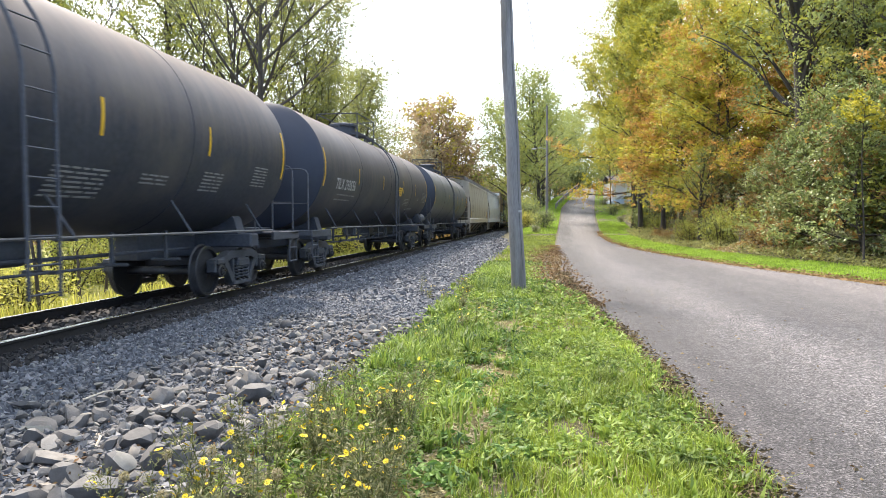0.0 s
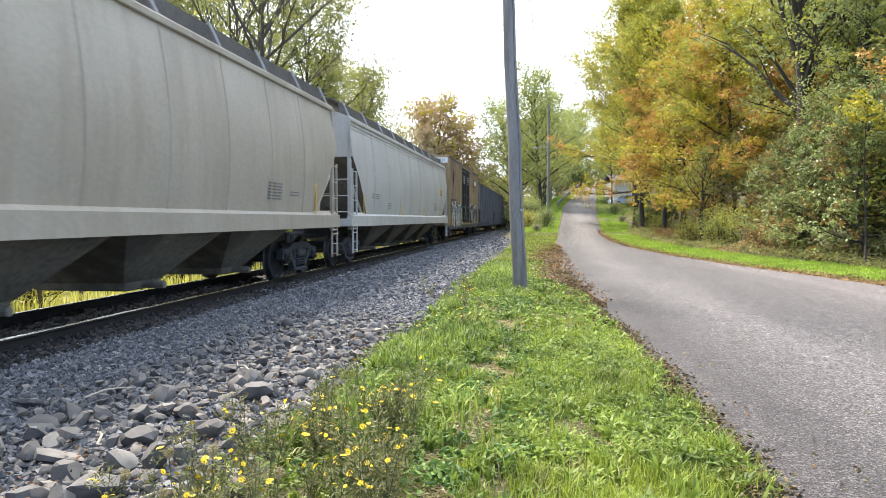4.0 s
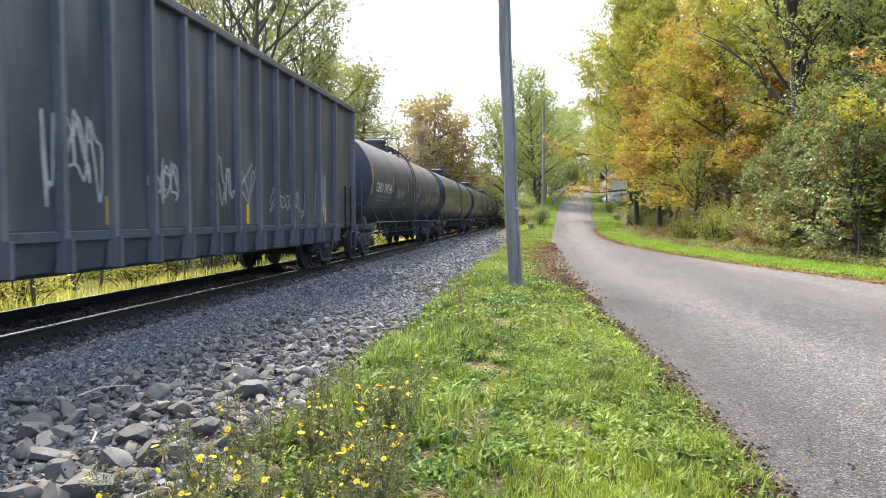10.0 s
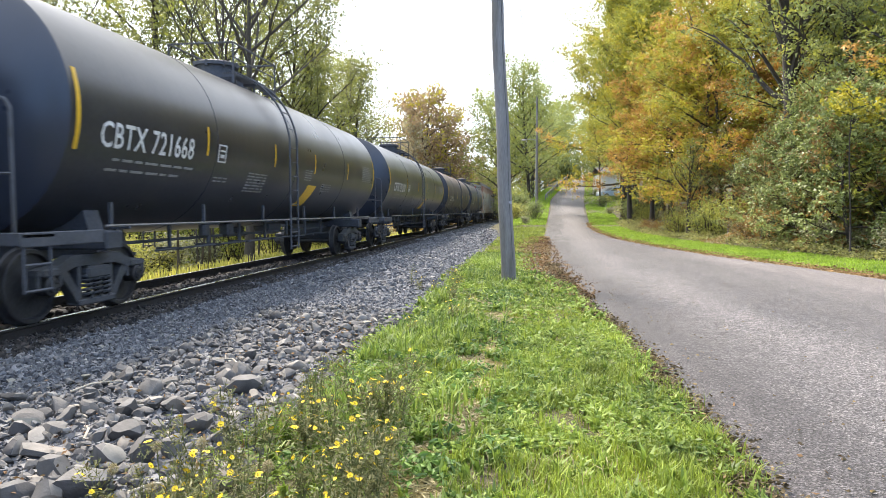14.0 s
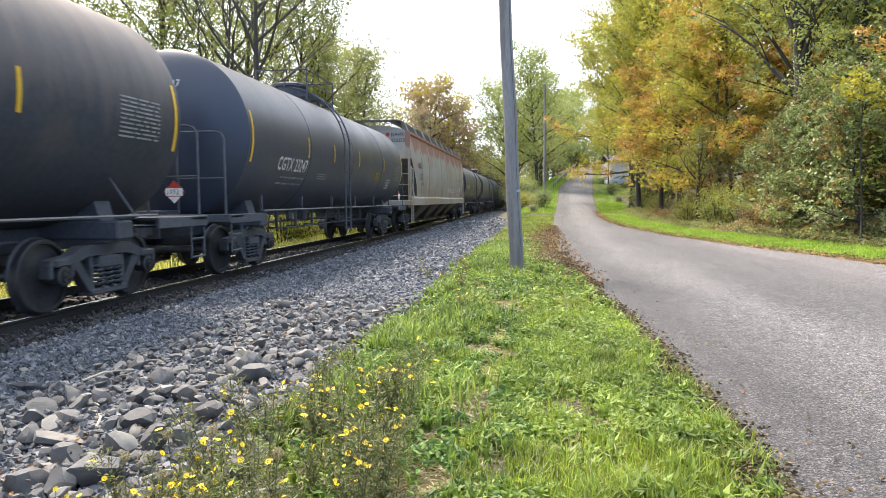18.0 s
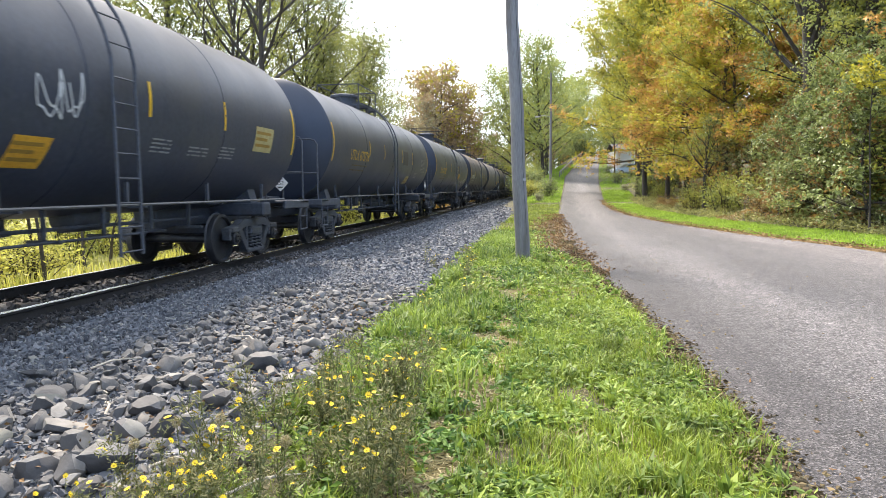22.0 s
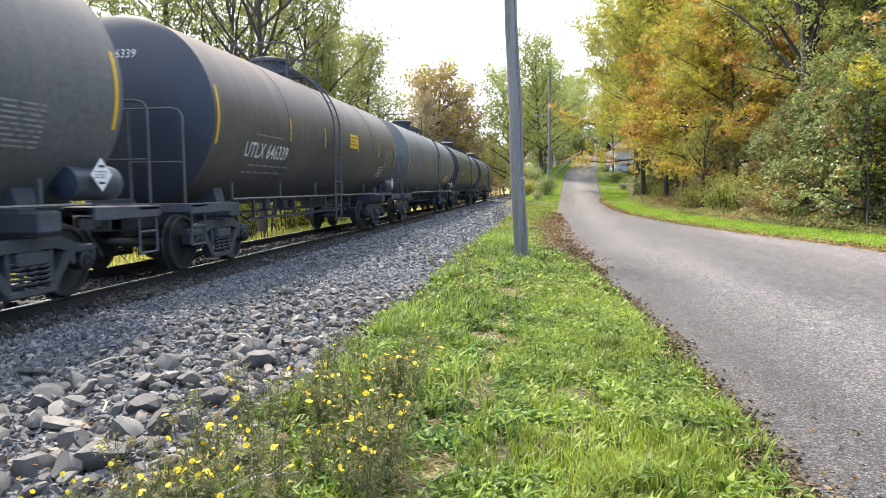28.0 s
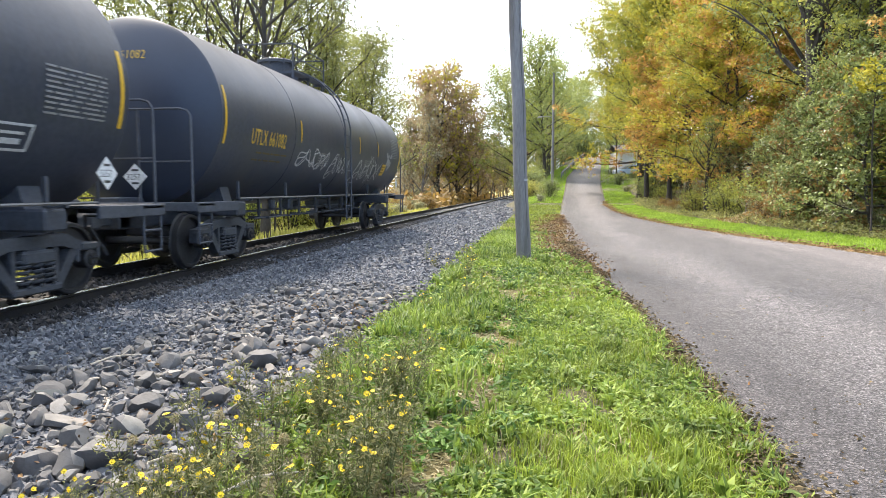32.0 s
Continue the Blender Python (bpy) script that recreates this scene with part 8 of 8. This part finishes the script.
        v = np.stack([v[..., 0], v[..., 1] * cb[:, None] - v[..., 2] * sb[:, None], v[..., 1] * sb[:, None] + v[..., 2] * cb[:, None]], -1)
        z = np.interp(x, [-10.2, -8.9, -8.2, -5.3, -4.2, -2.6, -1.75, -1.5], [-0.95, -0.35, -0.17, -0.17, -0.19, -0.2, -0.24, -0.26])
        v += np.stack([x, y, z + lift + rng.uniform(-0.01, 0.014, n)], 1)[:, None]
        f = (np.arange(n)[:, None, None] * 8 + quads[None]).reshape(-1, 4)
        tagged(new(name, stuff_mesh(name, v.reshape(-1, 3), f, mt)), label, "gravel", kind="stuff")

    gravel("gravel", 34000, (-5.7, -1.75), (2.4, 12.5), 0.038, "grey crushed ballast stone beside the track")
    gravel("gravel", 5000, (-5.9, -1.7), (-14.0, 2.4), 0.1, "grey ballast stone behind the standpoint")
    gravel("gravel", 15000, (-5.9, -1.7), (12.5, 34.0), 0.062, "grey crushed ballast stone further along the track")
    gravel("gravel", 5500, (-5.9, -1.9), (34.0, 95.0), 0.12, "far grey ballast stone along the track")
    # oil darkens this strip, and the train's shade is painted in with it
    gravel("gravel", 8000, (-5.92, -5.3), (3.0, 34.0), 0.05, "dark oily ballast along the near rail, with the train's shade in its colour", oily_shaded_stone, 0.024)
    gravel("gravel", 5500, (-8.6, -5.7), (4.0, 40.0), 0.06, "dark ballast stone between the ties", oily_shaded_stone)


# ---- grass, weeds, fallen leaves ----
def ground_array(x, y):
    return np.array([ground_z(float(a), float(b)) for a, b in zip(x, y)])


def blades(name, right, ahead, height, width, material, label, seed):
    rng = np.random.default_rng(seed)
    x = right * math.cos(YAW) - ahead * math.sin(YAW)
    y = right * math.sin(YAW) + ahead * math.cos(YAW)
    z = ground_array(x, y)
    n = len(x)
    az, bend = rng.uniform(0, 6.28, n), rng.uniform(0.2, 0.8, n)
    h, w = height * rng.uniform(0.55, 1.35, n), width * rng.uniform(0.7, 1.3, n)
    d = np.stack([np.cos(az), np.sin(az), np.zeros(n)], 1)
    s = np.stack([-np.sin(az), np.cos(az), np.zeros(n)], 1)
    base = np.stack([x, y, z - 0.01], 1)
    up = np.array((0, 0, 1.0))
    mid = base + up * (h * 0.6)[:, None] + d * (h * bend * 0.25)[:, None]
    tip = base + up * (h * (1 - 0.35 * bend))[:, None] + d * (h * bend * 0.8)[:, None]
    hw = (w / 2)[:, None]
    v = np.stack([base - s * hw, base + s * hw, mid - s * hw * 0.8, mid + s * hw * 0.8, tip - s * hw * 0.12, tip + s * hw * 0.12], 1).reshape(-1, 3)
    k = np.arange(n)[:, None] * 6
    f = np.concatenate([k + np.array([[0, 1, 3, 2]]), k + np.array([[2, 3, 5, 4]])])
    tagged(new(name, stuff_mesh(name, v, f, material)), label, "grass", kind="stuff")


def worn(r, a):
    """How bare the grass is: a ragged trodden line along the middle, with bald spots."""
    mid = np.interp(a, [3.0, 4.1, 5.0, 6.0, 7.2, 10.0], [-0.35, -0.03, 0.3, 0.48, 0.67, 1.0])
    rag = np.array([noise.noise((p * 2.3, q * 1.5, 31.0)) + 0.6 * noise.noise((p * 6, q * 4, 8.0)) for p, q in zip(r, a)])
    line = np.exp(-((r - mid) / 0.3) ** 2) * np.interp(a, [10, 15], [1, 0])
    return np.clip((0.95 * line + rag * 0.9 - 0.42) * 4, 0, 1)


def strip(n, a0, a1, seed, power=1.0):
    """Random places on the grass between the stones and the road."""
    rng = np.random.default_rng(seed)
    a = a0 + (a1 - a0) * rng.random(n * 2) ** power
    lo = (-1.75 + rng.normal(size=n * 2) * 0.14 + a * math.sin(YAW)) / math.cos(YAW)
    hi = np.interp(a, ROAD_A, [r[1] for r in ROAD]) - 0.12 + rng.normal(size=n * 2) * 0.06 - 1.25 * np.interp(a, [13.5, 18, 30, 36], [0, 1, 1, 0]) * rng.random(n * 2) ** 0.3
    r = lo + (hi - lo) * rng.random(n * 2)
    # thinner on worn patches
    keep = np.array([noise.noise((p * 1.6, q * 1.3, 9.0)) + 0.5 * noise.noise((p * 4, q * 3, 2.0)) + rng.uniform(-0.2, 0.4) > -0.3 for p, q in zip(r, a)])
    keep &= rng.random(n * 2) > 0.92 * worn(r, a)
    return r[keep][:n], a[keep][:n]


def build_grass():
    rng = np.random.default_rng(12)
    r, a = strip(33000, 2.3, 6.5, 1)
    patch = np.array([noise.noise((p * 1.5, q * 1.2, 21.0)) > -0.42 for p, q in zip(r, a)])
    r, a = r[patch], a[patch]
    tall = 0.075 + 0.13 * np.array([noise.noise((p * 1.7, q * 1.7, 1)) for p, q in zip(r, a)]) + 0.03 * (r > 0.4)
    blades("grass", r, a, np.clip(tall, 0.03, 0.2), 0.007, grass_mat, "fresh green grass beside the road", 2)
    r, a = strip(26000, -9, 2.5, 15)
    blades("grass", r, a, 0.11, 0.022, grass_mat, "green grass behind the standpoint", 16)
    r, a = strip(26000, 6.5, 16, 3)
    blades("grass", r, a, 0.085 + 0.04 * np.array([noise.noise((p * 1.3, q * 1.3, 1)) for p, q in zip(r, a)]), 0.011, grass_mat, "green grass round the pole", 4)
    r, a = strip(16000, 16, 60, 5, 1.3)
    blades("grass", r, a, 0.12, 0.025, grass_mat, "far green grass beside the road", 6)
    r, a = strip(3500, 3.0, 24, 7)
    blades("dry_grass", r, a, 0.1, 0.008, straw_mat, "dry straw-coloured grass", 8)
    a = 3.0 + 9 * rng.random(30000)
    r = np.interp(a, [3.0, 4.1, 5.0, 6.0, 7.2, 10.0], [-0.35, -0.03, 0.3, 0.48, 0.67, 1.0]) + rng.normal(size=30000) * 0.4
    bald = rng.random(30000) < worn(r, a)
    x, y = r[bald] * math.cos(YAW) - a[bald] * math.sin(YAW), r[bald] * math.sin(YAW) + a[bald] * math.cos(YAW)
    v, f = leaf_quads(np.stack([x, y, ground_array(x, y) + rng.uniform(0.005, 0.035, len(x))], 1), 0.06, rng, 0.88, 0.06)
    tagged(new("thatch", stuff_mesh("thatch", v, f, straw_mat)), "pale dead straw on the trodden line through the grass", "straw", kind="stuff")
    r, a = strip(22000, 3.0, 30, 9)
    dry = np.array([noise.noise((p * 0.9, q * 0.6, 15.0)) > 0.12 for p, q in zip(r, a)])
    blades("dry_grass", r[dry], a[dry], 0.11, 0.009, straw_mat, "patches of dry yellowed grass", 10)
    # the mown verges
    for n, a0, a1, w, seed in ((24000, 8, 32, 0.022, 20), (20000, 32, 75, 0.04, 21), (9000, 75, 135, 0.09, 23)):
        a = rng.uniform(a0, a1, n)
        lo = np.interp(a, ROAD_A, [q[2] for q in ROAD]) + 0.15 + rng.normal(size=n) * 0.08
        wd = np.interp(a, [8, 20, 40, 75, 80], [3.6, 3.4, 2.8, 2.6, 5.5])
        blades("verge_grass", lo + wd * rng.random(n), a, 0.1, w, verge_mat, "bright mown grass on the far verge", seed)
    a = rng.uniform(56, 105, 14000)
    hi = np.interp(a, ROAD_A, [q[1] for q in ROAD]) - 0.1
    blades("verge_grass", hi - 3.4 * rng.random(14000) ** 1.2, a, 0.13, 0.05, verge_mat, "bright mown grass below the far pole", 22)
    # broad leaves low in the grass
    r, a = strip(40000, 2.3, 9.0, 30)
    x, y = r * math.cos(YAW) - a * math.sin(YAW), r * math.sin(YAW) + a * math.cos(YAW)
    pick = np.array([noise.noise((p * 0.9, q * 0.9, 3.0)) > -0.25 for p, q in zip(x, y)])
    x, y = x[pick], y[pick]
    c = np.stack([x, y, ground_array(x, y) + rng.uniform(0.02, 0.11, len(x))], 1)
    v, f = leaf_quads(c, 0.028, rng, 0.7, 0.45)
    tagged(new("ground_weeds", stuff_mesh("ground_weeds", v, f, weed_mat)), "low broad-leaved weeds in the grass", "weeds", kind="stuff")
    r, a = strip(12000, 9.0, 24.0, 31)
    x, y = r * math.cos(YAW) - a * math.sin(YAW), r * math.sin(YAW) + a * math.cos(YAW)
    c = np.stack([x, y, ground_array(x, y) + rng.uniform(0.03, 0.14, len(x))], 1)
    v, f = leaf_quads(c, 0.035, rng, 0.75, 0.6)
    tagged(new("ground_weeds", stuff_mesh("ground_weeds", v, f, weed_mat)), "broad-leaved weeds further along the grass", "weeds", kind="stuff")
    # dead straw and thatch lying between the plants
    a = 2.4 + 12 * rng.random(11000) ** 1.4
    lo = (-1.75 + a * math.sin(YAW)) / math.cos(YAW)
    r = lo + (np.interp(a, ROAD_A, [q[1] for q in ROAD]) - lo) * rng.random(11000)
    x, y = r * math.cos(YAW) - a * math.sin(YAW), r * math.sin(YAW) + a * math.cos(YAW)
    c = np.stack([x, y, ground_array(x, y) + rng.uniform(0.004, 0.03, len(x))], 1)
    v, f = leaf_quads(c, 0.05, rng, 0.93, 0.05)
    tagged(new("thatch", stuff_mesh("thatch", v, f, straw_mat)), "dead straw lying between the grass", "straw", kind="stuff")
    # leafy rosettes and tufts standing out of the grass
    for n, a0, a1, per, tall, wide, seed in ((760, 2.4, 7.5, 12, 0.13, 0.026, 50), (420, 7.5, 18, 10, 0.15, 0.045, 51), (420, 2.4, 9, 30, 0.17, 0.006, 52)):
        r, a = strip(n, a0, a1, seed)
        rr = np.repeat(r, per) + rng.normal(size=len(r) * per) * (0.012 if per < 20 else 0.05)
        aa = np.repeat(a, per) + rng.normal(size=len(a) * per) * (0.012 if per < 20 else 0.05)
        hh = np.repeat(tall * rng.uniform(0.6, 1.3, len(r)), per)
        blades("leafy_weeds" if per < 20 else "grass_tufts", rr, aa, hh, wide, weed_mat if per < 20 else grass_mat, "broad-leaved rosettes in the grass" if per < 20 else "long tufts of green grass", seed + 10)
    # dark leafy clumps, most of them towards the stones
    r, a = strip(150, 3.2, 13, 60)
    lo = (-1.75 + a * math.sin(YAW)) / math.cos(YAW)
    r = lo + (r - lo) * 0.6
    per = 70
    big = np.repeat(rng.uniform(0.07, 0.2, len(r)), per)
    turn, off = rng.uniform(0, 6.28, len(r) * per), rng.random(len(r) * per) ** 0.5
    rr, aa = np.repeat(r, per) + big * off * np.cos(turn), np.repeat(a, per) + big * off * np.sin(turn)
    x, y = rr * math.cos(YAW) - aa * math.sin(YAW), rr * math.sin(YAW) + aa * math.cos(YAW)
    c = np.stack([x, y, ground_array(x, y) + 0.03 + big * 0.9 * (1 - off ** 2) * rng.random(len(x))], 1)
    v, f = leaf_quads(c, 0.034, rng, 0.5, 0.42)
    tagged(new("weed_clumps", stuff_mesh("weed_clumps", v, f, clump_leaf)), "dark green clumps of leafy weeds in the grass", "weeds", kind="stuff")
    # the rough meadow behind the track
    n = 15000
    x, y = -10.2 - 18 * rng.random(n) ** 1.5, rng.uniform(3, 60, n)
    r, a = x * math.cos(YAW) + y * math.sin(YAW), -x * math.sin(YAW) + y * math.cos(YAW)
    blades("meadow_grass", r, a, 0.3, 0.022, bright_brush, "tall yellow-green grass and weeds behind the track", 35)
    # taller weeds along the edge of the stones
    n = 16000
    a = rng.uniform(4.5, 24, n)
    lo = (-1.7 + a * math.sin(YAW)) / math.cos(YAW)
    r = lo + np.abs(rng.normal(size=n)) * 0.6
    keep = np.array([noise.noise((p * 0.8, q * 0.55, 6.0)) > 0.02 for p, q in zip(r, a)])
    r, a = r[keep], a[keep]
    blades("tall_weeds", r, a, 0.24, 0.016, weed_mat, "taller weeds at the edge of the stones", 33)


def build_litter():
    rng = np.random.default_rng(40)
    lots = []
    road_l, road_r = [q[1] for q in ROAD], [q[2] for q in ROAD]
    n = 12000
    a = rng.uniform(2.6, 20, n)
    wob = np.array([0.12 * noise.noise((q * 0.5, 3.1, 0)) for q in a])
    lots.append((np.interp(a, ROAD_A, road_l) + wob - 0.1 + rng.normal(size=n) * np.array([0.075 + 0.09 * abs(noise.noise((q * 1.3, 5.5, 0))) for q in a]), a, 0.02))
    n = 8500
    a = rng.uniform(12, 40, n)
    lots.append((np.interp(a, ROAD_A, road_l) - (rng.normal(size=n) * 0.5 + 0.45) * np.interp(a, [12, 18, 32, 40], [0.2, 1.25, 1.2, 0.5]), a, 0.035))
    n = 13000
    a = 14 + 44 * rng.random(n) ** 1.3
    lots.append((np.interp(a, ROAD_A, road_r) + (rng.normal(size=n) * 0.34 - 0.3) * np.interp(a, [14, 20, 32, 58], [0.4, 1, 1.2, 1]), a, 0.042))
    n = 1500
    a = rng.uniform(3.2, 40, n)
    lo, hi = np.interp(a, ROAD_A, road_l), np.interp(a, ROAD_A, road_r)
    lots.append((lo + (hi - lo) * rng.random(n), a, 0.025))
    # clods and grit strewn over the asphalt, most of them by its edge
    rnd = random.Random(44)
    vs, fs = [], []
    for i in range(420):
        a = rnd.uniform(3.0, 26)
        l, r, h = road_at(a)
        x, y = plan(l + 0.05 + abs(rnd.gauss(0, 0.9)) * (1 if i % 3 else 2.6), a)
        big, n0 = rnd.uniform(0.006, 0.02), len(vs)
        k = (unplan(x, y)[0] - l) / (r - l)
        z = h + 0.012 + 0.03 * (1 - (2 * k - 1) ** 2)
        for q in (0.0, 2.1, 4.2):
            q += rnd.uniform(-0.5, 0.5)
            vs.append((x + big * 1.3 * math.cos(q), y + big * 1.3 * math.sin(q), z - 0.004))
        vs += [(x + big * 0.6 * math.cos(q), y + big * 0.6 * math.sin(q), z + big * 0.7) for q in (rnd.uniform(0, 6.28) for _ in range(2))]
        fs += [(n0, n0 + 1, n0 + 3), (n0 + 1, n0 + 4, n0 + 3), (n0 + 1, n0 + 2, n0 + 4), (n0 + 2, n0, n0 + 3), (n0 + 2, n0 + 3, n0 + 4)]
    tagged(new("road_grit", stuff_mesh("road_grit", np.array(vs), np.array(fs), litter_edge)), "dark clods and grit strewn over the asphalt", "grit", kind="stuff")
    for k, (r, a, size) in enumerate(lots):
        x, y = r * math.cos(YAW) - a * math.sin(YAW), r * math.sin(YAW) + a * math.cos(YAW)
        c = np.stack([x, y, ground_array(x, y) + 0.055 + rng.uniform(0, 0.02, len(x))], 1)
        v, f = leaf_quads(c, size, rng, 0.9, 0.6)
        tagged(new("fallen_leaves", stuff_mesh("fallen_leaves", v, f, (litter_edge, litter_mat, tan_litter, litter_mat)[k])), ("brown fallen leaves along the road's edge", "drift of brown leaves beside the road", "orange-brown leaves along the far edge of the road",
                                                                               "scattered fallen leaves on the asphalt")[k], "fallen leaves", kind="stuff")


def flower_head():
    g = Geo()
    for k in range(11):
        a = k * 2 * math.pi / 11
        d, s = Vector((math.cos(a), math.sin(a), 0)), Vector((-math.sin(a), math.cos(a), 0))
        g.add([d * 0.004, d * 0.012 + s * 0.004 + Vector((0, 0, 0.003)), d * 0.02 + Vector((0, 0, 0.002)), d * 0.012 - s * 0.004 + Vector((0, 0, 0.003))], [(0, 1, 2, 3)])
    return g.lathe([(0.0, 0.006), (0.004, 0.005), (0.006, 0.001)], 8, Matrix.Rotation(-math.pi / 2, 4, "Y"))


def make_wildflower(seed, tall):
    rnd = random.Random(seed)
    rng = np.random.default_rng(seed)
    ob = thing("wildflower", "wispy weed with small yellow flowers at the edge of the stones", "wildflower")
    head = shared("flower", flower_head, petal_mat)
    centres = []
    for s in range(rnd.randint(3, 5)):
        az, ln = rnd.uniform(0, 6.28), tall * rnd.uniform(0.65, 1.1)
        lean = rnd.uniform(0.1, 0.4)
        pts = [Vector((math.cos(az) * lean * ln * f * f, math.sin(az) * lean * ln * f * f, ln * f - 0.02)) + Vector((rnd.uniform(-0.012, 0.012), rnd.uniform(-0.012, 0.012), 0)) for f in (0, 0.25, 0.5, 0.75, 1)]
        g = Geo().tube(pts, [0.0035, 0.003, 0.0026, 0.002, 0.0014], 4, caps=False)
        tips = [pts[-1]]
        for b in range(rnd.randint(3, 6)):
            f = rnd.uniform(0.35, 0.95) * 4
            i = min(3, int(f))
            p = pts[i].lerp(pts[i + 1], f - i)
            e = p + Vector((rnd.uniform(-0.12, 0.12), rnd.uniform(-0.12, 0.12), rnd.uniform(0.05, 0.16)))
            g.tube([p, p.lerp(e, 0.5) + Vector((0, 0, 0.02)), e], [0.002, 0.0016, 0.001], 4, caps=False)
            tips.append(e)
        tagged(part("stem", g, stem_mat, ob, smooth=0), kind="stuff")
        for p in pts[:-1]:
            centres += [tuple(p + Vector((rnd.gauss(0, 0.035), rnd.gauss(0, 0.035), rnd.uniform(0, 0.1)))) for _ in range(16)]
        for e in tips:
            centres += [tuple(e + Vector((rnd.gauss(0, 0.02), rnd.gauss(0, 0.02), rnd.uniform(-0.08, 0)))) for _ in range(4)]
            if rnd.random() < 0.3:
                part("flower", head, None, ob, m=pose(*e, rnd.uniform(-50, 50), rnd.uniform(-50, 50), 0) @ Matrix.Scale(rnd.uniform(0.65, 1.1), 4))
    v, f = leaf_quads(np.array(centres), 0.018, rng, 0.3, 0.3)
    tagged(part("leaves", stuff_mesh("leaves", v, f, wild_leaf), None, ob), kind="stuff")
    return ob


def make_seed_head(seed):
    rnd, rng = random.Random(seed), np.random.default_rng(seed)
    ob = thing("seed_head_weed", "weed with a curled pale-green seed head", "weed")
    top = Vector((rnd.uniform(-0.08, 0.08), rnd.uniform(-0.08, 0.08), rnd.uniform(0.32, 0.45)))
    part("stem", Geo().tube([(0, 0, -0.02), top * 0.5 + Vector((0.02, 0, 0)), top], 0.0025, 4), stem_mat, ob)
    c = rng.normal(size=(260, 3))
    c = c / np.linalg.norm(c, axis=1)[:, None] * rng.uniform(0.5, 1, (260, 1)) * (0.028, 0.028, 0.032) + tuple(top)
    v, f = leaf_quads(c, 0.008, rng, 0.0, 0.25)
    tagged(part("seed_head", stuff_mesh("seed_head", v, f, straw_mat), None, ob), kind="stuff")
    return ob


def build_flowers():
    kinds = {k: make_wildflower(200 + k, t) for k, t in enumerate((0.62, 0.5, 0.42, 0.55, 0.36))}
    rnd = random.Random(66)
    places = []
    for i in range(44):
        a = rnd.uniform(2.7, 4.9)
        r = rnd.uniform(-1.25, -0.2) + (a - 3.8) * 0.12
        places.append((r, a, rnd.uniform(0.75, 1.15), rnd.randrange(5)))
    for i in range(10):
        places.append((rnd.uniform(-1.75, -1.1), rnd.uniform(2.6, 3.4), rnd.uniform(0.6, 0.9), rnd.randrange(5)))
    for i in range(9):
        places.append((rnd.uniform(-0.4, 0.6), rnd.uniform(8, 16), rnd.uniform(0.7, 1.0), rnd.randrange(5)))
    plant(kinds, places, "yellow wildflowers", 0.0)
    heads = {k: make_seed_head(300 + k) for k in range(3)}
    plant(heads, [(-1.42, 3.6, 1.0, 0), (-1.15, 3.45, 1.1, 1), (-0.82, 3.1, 1.0, 2), (-1.5, 3.25, 0.9, 1), (-1.3, 3.1, 0.9, 0), (-0.9, 3.7, 0.8, 2)], "seed heads", 0.0)


def build_sticks():
    rnd = random.Random(12)
    for r, a, ln, turn in ((-2.68, 5.5, 0.42, 60), (-2.2, 4.35, 0.3, 120), (-3.1, 4.0, 0.34, 80), (-1.4, 3.5, 0.3, 20), (-1.9, 6.4, 0.35, 150), (-0.9, 3.3, 0.4, 45)):
        x, y = plan(r, a)
        d = Vector((math.cos(radians(turn)), math.sin(radians(turn)), 0)) * ln / 2
        p = Vector((x, y, bed_z(x) + 0.13))
        ob = thing("stick", "dry pale stick lying across the stones", "stick", "sticks on the stones")
        part("stem", Geo().tube([p - d, p - d * 0.3 + Vector((0.01, 0.02, 0.03)), p + d * 0.4 + Vector((-0.015, 0, 0.02)), p + d], [0.009, 0.008, 0.007, 0.004], 6), dry_stick, ob)
        part("twig", Geo().tube([p + d * 0.1 + Vector((0, 0, 0.02)), p + d * 0.5 + Vector((rnd.uniform(-0.08, 0.08), rnd.uniform(-0.08, 0.08), 0.06))], [0.005, 0.002], 5), dry_stick, ob)
    rng = np.random.default_rng(77)
    n = 520
    y = rng.uniform(2.8, 9.0, n)
    x = -1.75 - np.abs(rng.normal(size=n)) * 0.9
    c = np.stack([x, y, np.array([bed_z(float(q)) for q in x]) + rng.uniform(0.03, 0.1, n)], 1)
    v, f = leaf_quads(c, 0.022, rng, 0.75, 0.5)
    tagged(new("fallen_leaves", stuff_mesh("fallen_leaves", v, f, litter_mat)), "a few brown leaves caught among the stones", "fallen leaves", kind="stuff")


build_stones()
build_sticks()
build_grass()
build_litter()
build_flowers()


motions()
